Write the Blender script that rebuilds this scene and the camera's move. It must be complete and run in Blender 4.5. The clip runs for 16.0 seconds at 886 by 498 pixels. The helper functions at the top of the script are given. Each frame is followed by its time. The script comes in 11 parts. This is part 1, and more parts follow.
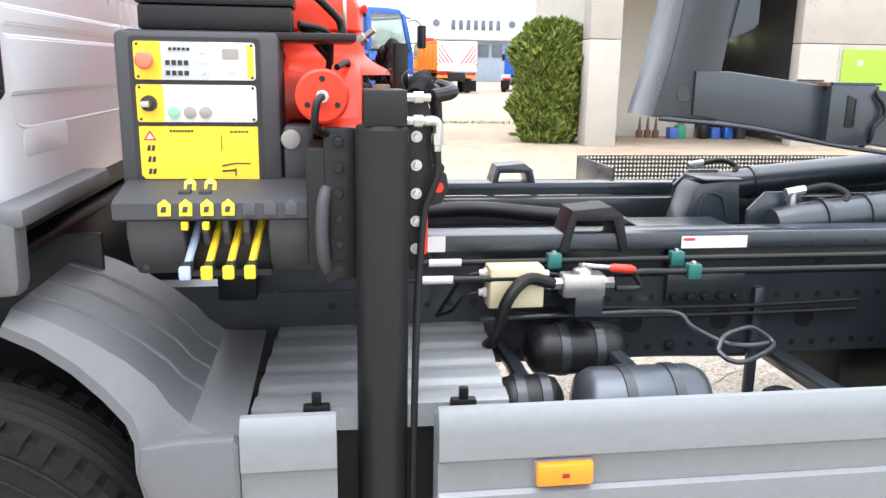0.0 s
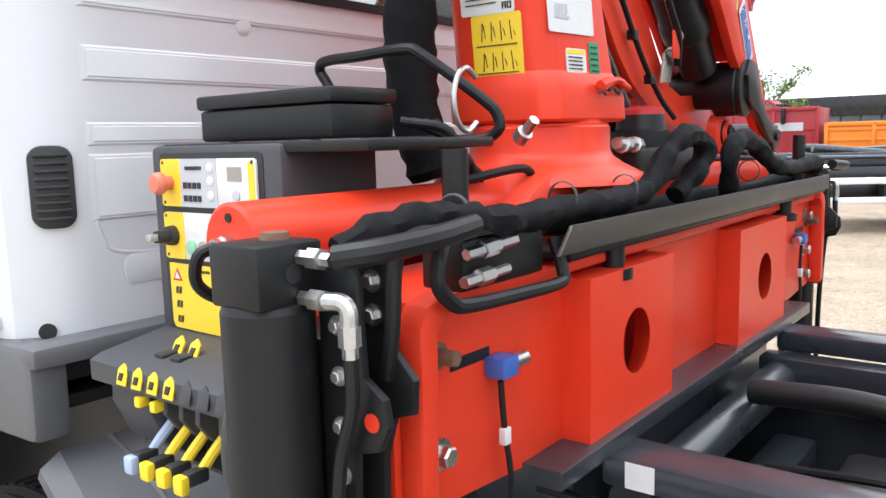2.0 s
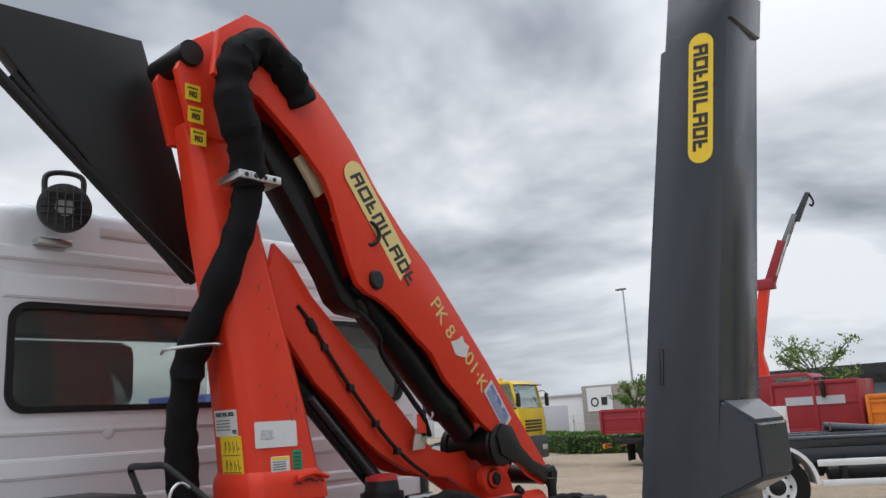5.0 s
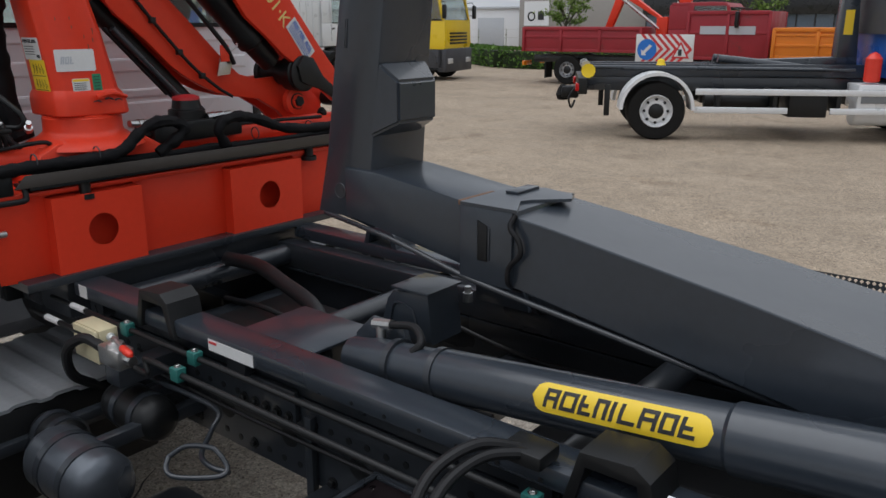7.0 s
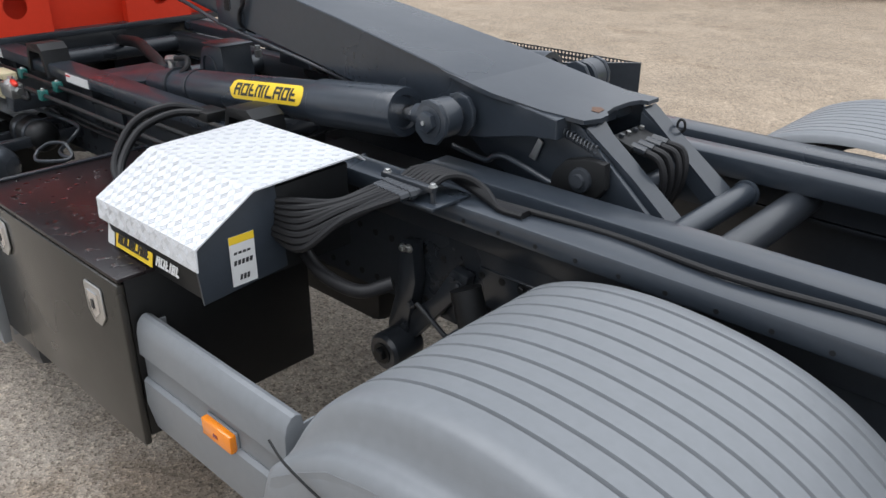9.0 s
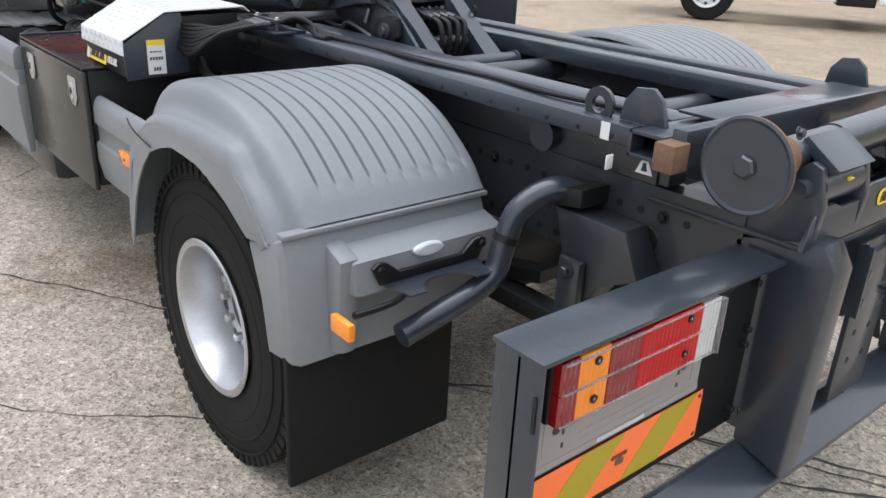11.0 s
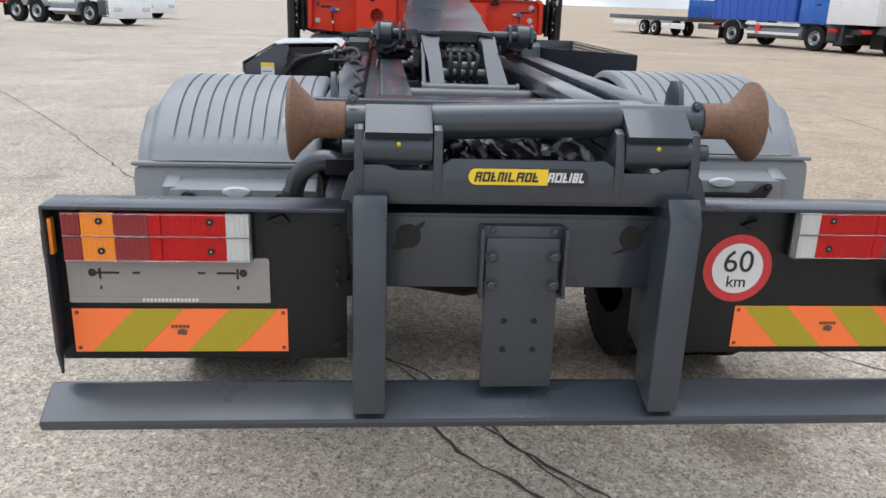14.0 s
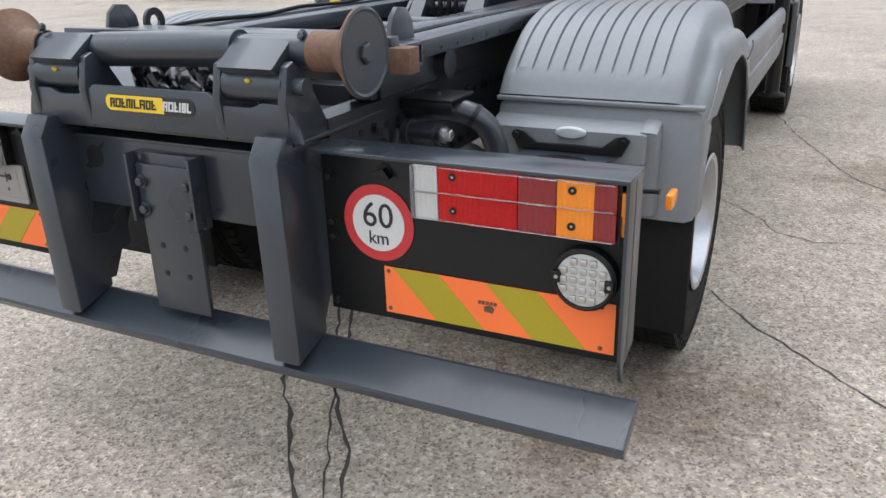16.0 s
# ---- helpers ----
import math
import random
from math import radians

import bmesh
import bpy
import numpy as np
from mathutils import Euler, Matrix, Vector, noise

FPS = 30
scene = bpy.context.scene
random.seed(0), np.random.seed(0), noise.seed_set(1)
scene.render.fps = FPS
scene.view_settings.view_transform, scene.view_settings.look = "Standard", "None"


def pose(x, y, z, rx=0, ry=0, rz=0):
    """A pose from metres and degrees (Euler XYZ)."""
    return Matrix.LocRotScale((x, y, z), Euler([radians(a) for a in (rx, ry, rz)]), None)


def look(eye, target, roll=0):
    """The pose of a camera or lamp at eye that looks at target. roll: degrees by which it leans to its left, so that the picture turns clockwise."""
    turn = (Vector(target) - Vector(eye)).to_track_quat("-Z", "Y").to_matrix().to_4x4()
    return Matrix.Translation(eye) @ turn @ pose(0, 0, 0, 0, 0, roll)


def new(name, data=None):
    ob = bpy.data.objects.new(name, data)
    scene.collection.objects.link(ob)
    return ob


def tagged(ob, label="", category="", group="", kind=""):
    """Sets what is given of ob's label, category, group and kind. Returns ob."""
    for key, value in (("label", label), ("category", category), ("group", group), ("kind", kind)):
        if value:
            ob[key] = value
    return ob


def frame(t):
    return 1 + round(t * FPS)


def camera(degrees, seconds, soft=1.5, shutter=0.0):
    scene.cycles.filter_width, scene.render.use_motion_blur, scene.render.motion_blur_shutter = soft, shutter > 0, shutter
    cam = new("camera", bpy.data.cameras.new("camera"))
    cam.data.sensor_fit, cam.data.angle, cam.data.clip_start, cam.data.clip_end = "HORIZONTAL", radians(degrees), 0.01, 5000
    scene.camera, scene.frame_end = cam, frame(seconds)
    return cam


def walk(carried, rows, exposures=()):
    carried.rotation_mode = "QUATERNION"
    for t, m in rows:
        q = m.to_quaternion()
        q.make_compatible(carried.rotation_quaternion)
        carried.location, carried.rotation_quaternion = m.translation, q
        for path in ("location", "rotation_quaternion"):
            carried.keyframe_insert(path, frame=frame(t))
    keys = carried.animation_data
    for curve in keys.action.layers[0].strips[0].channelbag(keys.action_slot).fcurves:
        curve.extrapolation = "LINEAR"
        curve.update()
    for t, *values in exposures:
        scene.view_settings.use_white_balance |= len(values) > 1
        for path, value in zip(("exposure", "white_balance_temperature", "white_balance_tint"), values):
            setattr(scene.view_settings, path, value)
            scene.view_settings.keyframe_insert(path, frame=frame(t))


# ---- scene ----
cam = camera(58.3, 16.0)
PATH = [
    (0, (0.993, -2.703, 1.706), (1.277, -0.775, 1.258), 0.9),
    (0.5, (1.228, -2.452, 1.705), (1.021, -0.498, 1.335), 0.5),
    (1, (1.408, -2.196, 1.707), (0.643, -0.381, 1.358), -0.2),
    (1.5, (1.602, -1.962, 1.72), (0.551, -0.298, 1.364), -0.6),
    (2, (1.797, -1.702, 1.767), (0.574, -0.143, 1.496), -1.5),
    (2.5, (2.058, -1.513, 1.825), (0.617, -0.132, 1.698), -3.0),
    (3, (2.308, -1.484, 1.882), (0.752, -0.228, 1.924), -3.0),
    (3.5, (2.513, -1.586, 1.944), (0.925, -0.387, 2.148), -1.6),
    (3.7, (2.588, -1.624, 1.955), (0.988, -0.454, 2.224), -1.1),
    (5.8, (3.316, -1.847, 2.03), (2.179, -0.254, 2.441), -4.6),
    (6, (3.375, -1.84, 2.037), (2.226, -0.222, 2.288), -5.2),
    (6.5, (3.623, -1.839, 2.092), (2.432, -0.25, 1.856), -2.4),
    (7, (3.898, -1.815, 2.119), (2.694, -0.315, 1.572), 0.0),
    (7.5, (4.223, -1.808, 2.095), (3.01, -0.379, 1.399), 0.4),
    (8, (4.605, -1.777, 2.067), (3.367, -0.397, 1.316), 1.5),
    (8.5, (5.031, -1.834, 2.033), (3.8, -0.464, 1.253), 1.2),
    (9, (5.443, -1.916, 1.975), (4.207, -0.589, 1.131), 0.2),
    (9.5, (5.866, -1.982, 1.9), (4.59, -0.724, 1.013), -0.4),
    (10, (6.257, -2.088, 1.838), (4.97, -0.84, 0.951), 0.6),
    (10.2, (6.406, -2.12, 1.805), (5.105, -0.87, 0.942), 1.2),
    (12.3, (7.798, -1.871, 1.528), (6.113, -1.002, 0.892), 3.9),
    (12.5, (7.892, -1.718, 1.506), (6.164, -0.945, 0.859), 3.4),
    (13, (8.087, -1.309, 1.516), (6.28, -0.751, 0.864), 2.5),
    (13.5, (8.227, -0.86, 1.526), (6.354, -0.522, 0.911), 2.0),
    (14, (8.261, -0.38, 1.548), (6.359, -0.222, 0.952), 1.9),
    (14.5, (8.265, 0.148, 1.55), (6.363, 0.093, 0.934), 0.9),
    (15, (8.176, 0.652, 1.529), (6.307, 0.361, 0.88), 0.1),
    (15.5, (7.996, 1.14, 1.54), (6.22, 0.559, 0.827), -1.1),
    (16, (7.791, 1.616, 1.504), (6.129, 0.773, 0.778), -1.7),
]
EXPOSURES = ((0.0, 0.95, 6200, 10), (0.5, 0.9, 6200, 10), (1.0, 0.65, 6200, 10), (2.5, 0.5, 6200, 10), (3.5, -0.05, 6200, 10), (6.0, -1.08, 6200, 10), (6.5, -1.25, 6200, 10), (7.0, -0.95, 6200, 10), (7.5, -0.45, 6300, 10), (8.0, -0.38, 6200, 10), (10.0, -0.2, 6200, 10), (12.5, 0.1, 6100, 10), (14.0, -0.18, 6100, 10), (16.0, -0.12, 6100, 10))
walk(cam, [(t, look(eye, target, roll)) for t, eye, target, roll in PATH], EXPOSURES)

# ---- world, sun and exposure ----
def cloudy_world():
    w = bpy.data.worlds.new("overcast_sky")
    scene.world = w
    w.use_nodes = True
    nt = w.node_tree
    nt.nodes.clear()
    add, link = nt.nodes.new, nt.links.new
    out, bg = add("ShaderNodeOutputWorld"), add("ShaderNodeBackground")
    sky = add("ShaderNodeTexSky")
    sky.sky_type, sky.sun_disc = "NISHITA", False
    sky.sun_elevation, sky.sun_rotation = radians(SUN_UP), radians(SUN_TURN)
    dim = add("ShaderNodeMix")
    dim.data_type, dim.blend_type = "RGBA", "MULTIPLY"
    dim.inputs[0].default_value = 1.0
    dim.inputs[7].default_value = (0.1, 0.1, 0.1, 1)
    link(sky.outputs[0], dim.inputs[6])
    co, sep = add("ShaderNodeTexCoord"), add("ShaderNodeSeparateXYZ")
    link(co.outputs["Generated"], sep.inputs[0])
    up = add("ShaderNodeMath")
    up.operation, up.inputs[1].default_value = "MAXIMUM", 0.0
    link(sep.outputs[2], up.inputs[0])
    den = add("ShaderNodeMath")
    den.operation, den.inputs[1].default_value = "ADD", 0.22
    link(up.outputs[0], den.inputs[0])
    flat = add("ShaderNodeVectorMath")
    flat.operation = "DIVIDE"
    link(co.outputs["Generated"], flat.inputs[0])
    link(den.outputs[0], flat.inputs[1])
    n1 = add("ShaderNodeTexNoise")
    n1.inputs["Scale"].default_value, n1.inputs["Detail"].default_value = 1.0, 5
    n1.inputs["Roughness"].default_value, n1.inputs["Distortion"].default_value = 0.52, 0.25
    link(flat.outputs[0], n1.inputs["Vector"])
    ramp = add("ShaderNodeValToRGB")
    e = ramp.color_ramp.elements
    e[0].position, e[0].color = 0.40, (0.37, 0.39, 0.42, 1)
    e[1].position, e[1].color = 0.60, (1.12, 1.12, 1.12, 1)
    mid = e.new(0.48)
    mid.color = (0.64, 0.66, 0.69, 1)
    link(n1.outputs[0], ramp.inputs[0])
    mix = add("ShaderNodeMix")
    mix.data_type = "RGBA"
    mix.inputs[0].default_value = 0.9
    link(dim.outputs[2], mix.inputs[6])
    link(ramp.outputs[0], mix.inputs[7])
    # a thinner, brighter veil of cloud overhead and at the horizon
    veil = add("ShaderNodeMapRange")
    veil.inputs[1].default_value, veil.inputs[2].default_value = 0.0, 0.22
    veil.inputs[3].default_value, veil.inputs[4].default_value = 0.55, 0.0
    link(sep.outputs[2], veil.inputs[0])
    haze = add("ShaderNodeMix")
    haze.data_type = "RGBA"
    haze.inputs[7].default_value = (0.86, 0.89, 0.93, 1)
    link(veil.outputs[0], haze.inputs[0])
    link(mix.outputs[2], haze.inputs[6])
    # the cloud is thinner and brighter high overhead
    lift_z, glow = add("ShaderNodeMapRange"), add("ShaderNodeVectorMath")
    lift_z.inputs[1].default_value, lift_z.inputs[2].default_value = 0.35, 0.95
    lift_z.inputs[3].default_value, lift_z.inputs[4].default_value = 1.3, 2.8
    link(sep.outputs[2], lift_z.inputs[0])
    glow.operation = "SCALE"
    link(haze.outputs[2], glow.inputs[0])
    link(lift_z.outputs[0], glow.inputs["Scale"])
    link(glow.outputs[0], bg.inputs[0])
    bg.inputs[1].default_value = SKY_POWER
    link(bg.outputs[0], out.inputs[0])


SUN_UP, SUN_TURN, SKY_POWER = 58.0, 150.0, 1.03
cloudy_world()
sun = new("sun", bpy.data.lights.new("sun", "SUN"))
sun.data.energy, sun.data.angle, sun.data.color = 2.4, radians(60), (1.0, 0.98, 0.96)
sun.matrix_basis = look((0, 0, 0), (0.27, 0.27, -1.0))

# ---- materials ----
def mat(name, color, rough=0.5, metal=0.0, vary=0.12, scale=9.0, bump=0.0, bump_scale=220.0, stain=None, stain_at=0.62, stain_scale=3.0,
        rough_vary=0.1, coat=0.0, island=0.0, stretch=(1, 1, 1), spec=0.5):
    """A painted, plastic, rubber, metal or mineral surface, with large and small variation and fine relief."""
    m = bpy.data.materials.new(name)
    m.use_nodes = True
    nt = m.node_tree
    add, link = nt.nodes.new, nt.links.new
    bs = nt.nodes["Principled BSDF"]
    bs.inputs["Metallic"].default_value = metal
    bs.inputs["Coat Weight"].default_value, bs.inputs["Coat Roughness"].default_value = coat, 0.12
    bs.inputs["Specular IOR Level"].default_value = spec
    co, mp = add("ShaderNodeTexCoord"), add("ShaderNodeMapping")
    mp.inputs["Scale"].default_value = stretch
    link(co.outputs["Object"], mp.inputs[0])
    big, small = add("ShaderNodeTexNoise"), add("ShaderNodeTexNoise")
    big.inputs["Scale"].default_value, big.inputs["Detail"].default_value = scale * 0.25, 4
    small.inputs["Scale"].default_value, small.inputs["Detail"].default_value = scale * 6, 5
    link(mp.outputs[0], big.inputs["Vector"])
    link(mp.outputs[0], small.inputs["Vector"])
    both = add("ShaderNodeMath")
    both.operation = "ADD"
    link(big.outputs[0], both.inputs[0])
    link(small.outputs[0], both.inputs[1])
    rng = add("ShaderNodeMapRange")
    rng.inputs[1].default_value, rng.inputs[2].default_value = 0.6, 1.4
    rng.inputs[3].default_value, rng.inputs[4].default_value = 1 - vary, 1 + vary
    link(both.outputs[0], rng.inputs[0])
    tone = add("ShaderNodeVectorMath")
    tone.operation = "SCALE"
    tone.inputs[0].default_value = color
    link(rng.outputs[0], tone.inputs["Scale"])
    last = tone.outputs[0]
    if island:
        info, r2 = add("ShaderNodeObjectInfo"), add("ShaderNodeMapRange")
        r2.inputs[3].default_value, r2.inputs[4].default_value = 1 - island, 1 + island
        link(info.outputs["Random"], r2.inputs[0])
        t2 = add("ShaderNodeVectorMath")
        t2.operation = "SCALE"
        link(last, t2.inputs[0])
        link(r2.outputs[0], t2.inputs["Scale"])
        last = t2.outputs[0]
    if stain:
        sn, sr, mx = add("ShaderNodeTexNoise"), add("ShaderNodeMapRange"), add("ShaderNodeMix")
        sn.inputs["Scale"].default_value, sn.inputs["Detail"].default_value, sn.inputs["Roughness"].default_value = stain_scale, 8, 0.68
        link(co.outputs["Object"], sn.inputs["Vector"])
        sr.inputs[1].default_value, sr.inputs[2].default_value = stain_at, stain_at + 0.12
        link(sn.outputs[0], sr.inputs[0])
        mx.data_type = "RGBA"
        mx.inputs[7].default_value = (*stain, 1)
        link(sr.outputs[0], mx.inputs[0])
        link(last, mx.inputs[6])
        last = mx.outputs[2]
    link(last, bs.inputs["Base Color"])
    rr = add("ShaderNodeMapRange")
    rr.inputs[1].default_value, rr.inputs[2].default_value = 0.3, 0.7
    rr.inputs[3].default_value, rr.inputs[4].default_value = max(rough - rough_vary, 0.03), min(rough + rough_vary, 1)
    link(big.outputs[0], rr.inputs[0])
    link(rr.outputs[0], bs.inputs["Roughness"])
    if bump:
        bn, bp = add("ShaderNodeTexNoise"), add("ShaderNodeBump")
        bn.inputs["Scale"].default_value, bn.inputs["Detail"].default_value = bump_scale, 4
        link(co.outputs["Object"], bn.inputs["Vector"])
        bp.inputs["Strength"].default_value, bp.inputs["Distance"].default_value = bump, 0.002
        link(bn.outputs[0], bp.inputs["Height"])
        link(bp.outputs[0], bs.inputs["Normal"])
    return m


def concrete_ground():
    """Worn exposed-aggregate yard concrete: stones of two sizes, pale and grey patches, damp and oil stains."""
    m = mat("yard_concrete", (0.357, 0.313, 0.262), 0.82, vary=0.1, scale=5.0, spec=0.3)
    nt = m.node_tree
    add, link = nt.nodes.new, nt.links.new
    bs = nt.nodes["Principled BSDF"]
    last = bs.inputs["Base Color"].links[0].from_socket
    co = add("ShaderNodeTexCoord")

    def times(fac, socket, amount=1.0):
        mx = add("ShaderNodeMix")
        mx.data_type, mx.blend_type = "RGBA", "MULTIPLY"
        mx.inputs[0].default_value = amount
        link(fac, mx.inputs[6])
        link(socket, mx.inputs[7])
        return mx.outputs[2]

    def noise(scale, detail, rough, lo, hi, a, b):
        n, r = add("ShaderNodeTexNoise"), add("ShaderNodeMapRange")
        n.inputs["Scale"].default_value, n.inputs["Detail"].default_value, n.inputs["Roughness"].default_value = scale, detail, rough
        link(co.outputs["Object"], n.inputs["Vector"])
        r.inputs[1].default_value, r.inputs[2].default_value, r.inputs[3].default_value, r.inputs[4].default_value = lo, hi, a, b
        link(n.outputs[0], r.inputs[0])
        return r.outputs[0]

    heights = []
    for size, dark, light, amount in ((120, 0.42, 1.50, 0.95), (52, 0.66, 1.36, 0.8)):
        vo, vr, sep = add("ShaderNodeTexVoronoi"), add("ShaderNodeValToRGB"), add("ShaderNodeSeparateColor")
        vo.inputs["Scale"].default_value = size
        link(co.outputs["Object"], vo.inputs["Vector"])
        link(vo.outputs["Color"], sep.inputs[0])
        e = vr.color_ramp.elements
        e[0].position, e[0].color = 0.0, (dark, dark * 0.97, dark * 0.94, 1)
        e[1].position, e[1].color = 1.0, (light, light * 0.98, light * 0.95, 1)
        for at in (0.3, 0.72):
            k = e.new(at)
            k.color = (1, 1, 1, 1)
        link(sep.outputs[0], vr.inputs[0])
        last = times(last, vr.outputs[0], amount)
        heights.append(vo.outputs["Distance"])
    last = times(last, noise(14, 7, 0.7, 0.32, 0.68, 0.84, 1.15))
    last = times(last, noise(2.3, 8, 0.68, 0.34, 0.66, 0.87, 1.10))
    last = times(last, noise(0.42, 8, 0.6, 0.35, 0.68, 0.88, 1.10))
    # beyond the lorry the concrete colour is multiplied browner and a little darker
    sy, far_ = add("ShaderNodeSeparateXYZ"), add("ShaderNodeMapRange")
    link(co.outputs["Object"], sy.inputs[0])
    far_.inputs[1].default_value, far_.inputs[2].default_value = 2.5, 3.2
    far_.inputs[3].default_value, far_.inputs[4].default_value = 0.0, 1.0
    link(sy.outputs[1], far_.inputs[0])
    far_tint = add("ShaderNodeMix")
    far_tint.data_type, far_tint.blend_type = "RGBA", "MULTIPLY"
    far_tint.inputs[7].default_value = (0.93, 0.855, 0.76, 1)
    link(far_.outputs[0], far_tint.inputs[0])
    link(last, far_tint.inputs[6])
    last = far_tint.outputs[2]
    # brown damp stains scattered over the yard, and the large ones under the tail
    spread = noise(0.8, 7, 0.65, 0.57, 0.74, 0.0, 0.75)
    warp = noise(3.2, 9, 0.72, 0.25, 0.75, -0.55, 0.55)
    for sx, sy, rad in ((5.30, 1.30, 0.36), (5.75, 1.02, 0.22), (5.1, 0.55, 0.5), (3.2, -1.05, 0.5), (2.2, 2.1, 0.6)):
        dist, sub_, fall = add("ShaderNodeVectorMath"), add("ShaderNodeMath"), add("ShaderNodeMapRange")
        dist.operation = "DISTANCE"
        dist.inputs[1].default_value = (sx, sy, 0)
        link(co.outputs["Object"], dist.inputs[0])
        sub_.operation = "MULTIPLY_ADD"
        link(warp, sub_.inputs[0])
        sub_.inputs[1].default_value = rad * 1.5
        link(dist.outputs["Value"], sub_.inputs[2])
        fall.inputs[1].default_value, fall.inputs[2].default_value = rad * 0.35, rad * 1.15
        fall.inputs[3].default_value, fall.inputs[4].default_value = 0.72, 0.0
        link(sub_.outputs[0], fall.inputs[0])
        big = add("ShaderNodeMath")
        big.operation = "MAXIMUM"
        link(spread, big.inputs[0])
        link(fall.outputs[0], big.inputs[1])
        spread = big.outputs[0]
    m3 = add("ShaderNodeMix")
    m3.data_type, m3.blend_type = "RGBA", "MULTIPLY"
    m3.inputs[7].default_value = (0.50, 0.44, 0.38, 1)
    link(spread, m3.inputs[0])
    link(last, m3.inputs[6])
    link(m3.outputs[2], bs.inputs["Base Color"])
    both, bp = add("ShaderNodeMath"), add("ShaderNodeBump")
    both.operation = "ADD"
    link(heights[0], both.inputs[0])
    link(heights[1], both.inputs[1])
    bp.inputs["Strength"].default_value, bp.inputs["Distance"].default_value = 0.6, 0.004
    link(both.outputs[0], bp.inputs["Height"])
    link(bp.outputs[0], bs.inputs["Normal"])
    return m


def glass(name, tint, rough=0.02, alpha_like=0.9):
    m = bpy.data.materials.new(name)
    m.use_nodes = True
    bs = m.node_tree.nodes["Principled BSDF"]
    bs.inputs["Base Color"].default_value = (*tint, 1)
    bs.inputs["Roughness"].default_value = rough
    bs.inputs["Transmission Weight"].default_value = alpha_like
    bs.inputs["IOR"].default_value = 1.45
    return m


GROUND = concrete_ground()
CRACK = mat("crack_dirt", (0.045, 0.04, 0.035), 0.95, vary=0.4, scale=30)
# black tank paint with the sky's reflection mixed into its blue-grey base
TANKGREY = mat("sky_tinted_tank_paint", (0.085, 0.095, 0.11), 0.33, 0.55, vary=0.1, scale=8)
WHITE = mat("white_cab_paint", (0.61, 0.625, 0.65), 0.28, vary=0.02, coat=0.35, scale=4, rough_vary=0.05)
RED = mat("red_crane_paint", (0.70, 0.044, 0.016), 0.42, vary=0.05, coat=0.08, spec=0.28, scale=6, stain=(0.45, 0.025, 0.01), stain_at=0.72, stain_scale=7)
ANTH = mat("anthracite_paint", (0.026, 0.033, 0.043), 0.31, vary=0.14, scale=7, stain=(0.07, 0.073, 0.076), stain_at=0.72, stain_scale=9, coat=0.4)
DARK = mat("black_steel_paint", (0.009, 0.0095, 0.010), 0.42, vary=0.2, scale=8, stain=(0.035, 0.034, 0.032), stain_at=0.70, stain_scale=11, spec=0.35)
FRAME = mat("chassis_paint", (0.024, 0.028, 0.034), 0.33, vary=0.18, scale=8, stain=(0.075, 0.07, 0.065), stain_at=0.68, stain_scale=10, coat=0.3)
GREY = mat("grey_mudguard_plastic", (0.185, 0.196, 0.207), 0.46, vary=0.07, scale=7, bump=0.12, bump_scale=420)
SKIRT = mat("dark_grey_skirt_plastic", (0.106, 0.109, 0.116), 0.5, vary=0.06, scale=7, bump=0.1, bump_scale=420)
CONSOLE = mat("console_plastic", (0.045, 0.046, 0.052), 0.55, vary=0.08, scale=8, bump=0.2, bump_scale=600)
RUBBER = mat("tyre_rubber", (0.011, 0.0107, 0.0104), 0.74, vary=0.25, scale=12, stain=(0.026, 0.025, 0.023), stain_at=0.64, stain_scale=9, bump=0.2, spec=0.2)
HOSE = mat("hose_rubber", (0.009, 0.009, 0.010), 0.48, vary=0.2, scale=20, spec=0.3)
SLEEVE = mat("black_fabric_sleeve", (0.007, 0.007, 0.008), 0.72, vary=0.3, scale=24, bump=0.6, bump_scale=90, spec=0.15)
STEEL = mat("zinc_steel", (0.55, 0.55, 0.54), 0.33, 1.0, vary=0.15, scale=20)
CHROME = mat("chromed_rod", (0.75, 0.75, 0.75), 0.12, 1.0, vary=0.03)
RUST = mat("rusty_steel", (0.145, 0.078, 0.048), 0.72, vary=0.35, scale=14, stain=(0.19, 0.10, 0.05), stain_at=0.55, stain_scale=22, bump=0.5, bump_scale=150)
ALLOY = mat("silver_rim_paint", (0.50, 0.51, 0.53), 0.34, 0.85, vary=0.1, scale=14, stain=(0.25, 0.22, 0.2), stain_at=0.68, stain_scale=16)
CHEQ = mat("aluminium_sheet", (0.65, 0.66, 0.675), 0.5, 0.1, vary=0.06, scale=12)
YEL = mat("yellow_plastic", (0.86, 0.62, 0.02), 0.42, vary=0.04)
YELSTK = mat("yellow_sticker", (0.84, 0.58, 0.03), 0.38, vary=0.04, scale=12)
CREAM = mat("cream_plastic_box", (0.60, 0.53, 0.34), 0.5, vary=0.06)
WHITESTK = mat("white_sticker", (0.66, 0.66, 0.65), 0.4, vary=0.05, scale=15)
GREYSTK = mat("grey_foil", (0.46, 0.48, 0.51), 0.42, vary=0.04)
INK = mat("black_print", (0.02, 0.02, 0.022), 0.5, vary=0.05)
PALEBLUE = mat("pale_blue_plastic", (0.36, 0.44, 0.62), 0.45, vary=0.05)
GREENP = mat("teal_plastic", (0.02, 0.13, 0.115), 0.45, vary=0.1)
GREENSTK = mat("green_sticker", (0.03, 0.24, 0.12), 0.45)
BLUESTK = mat("blue_print", (0.05, 0.12, 0.42), 0.4)
REDP = mat("red_plastic", (0.72, 0.04, 0.02), 0.4)
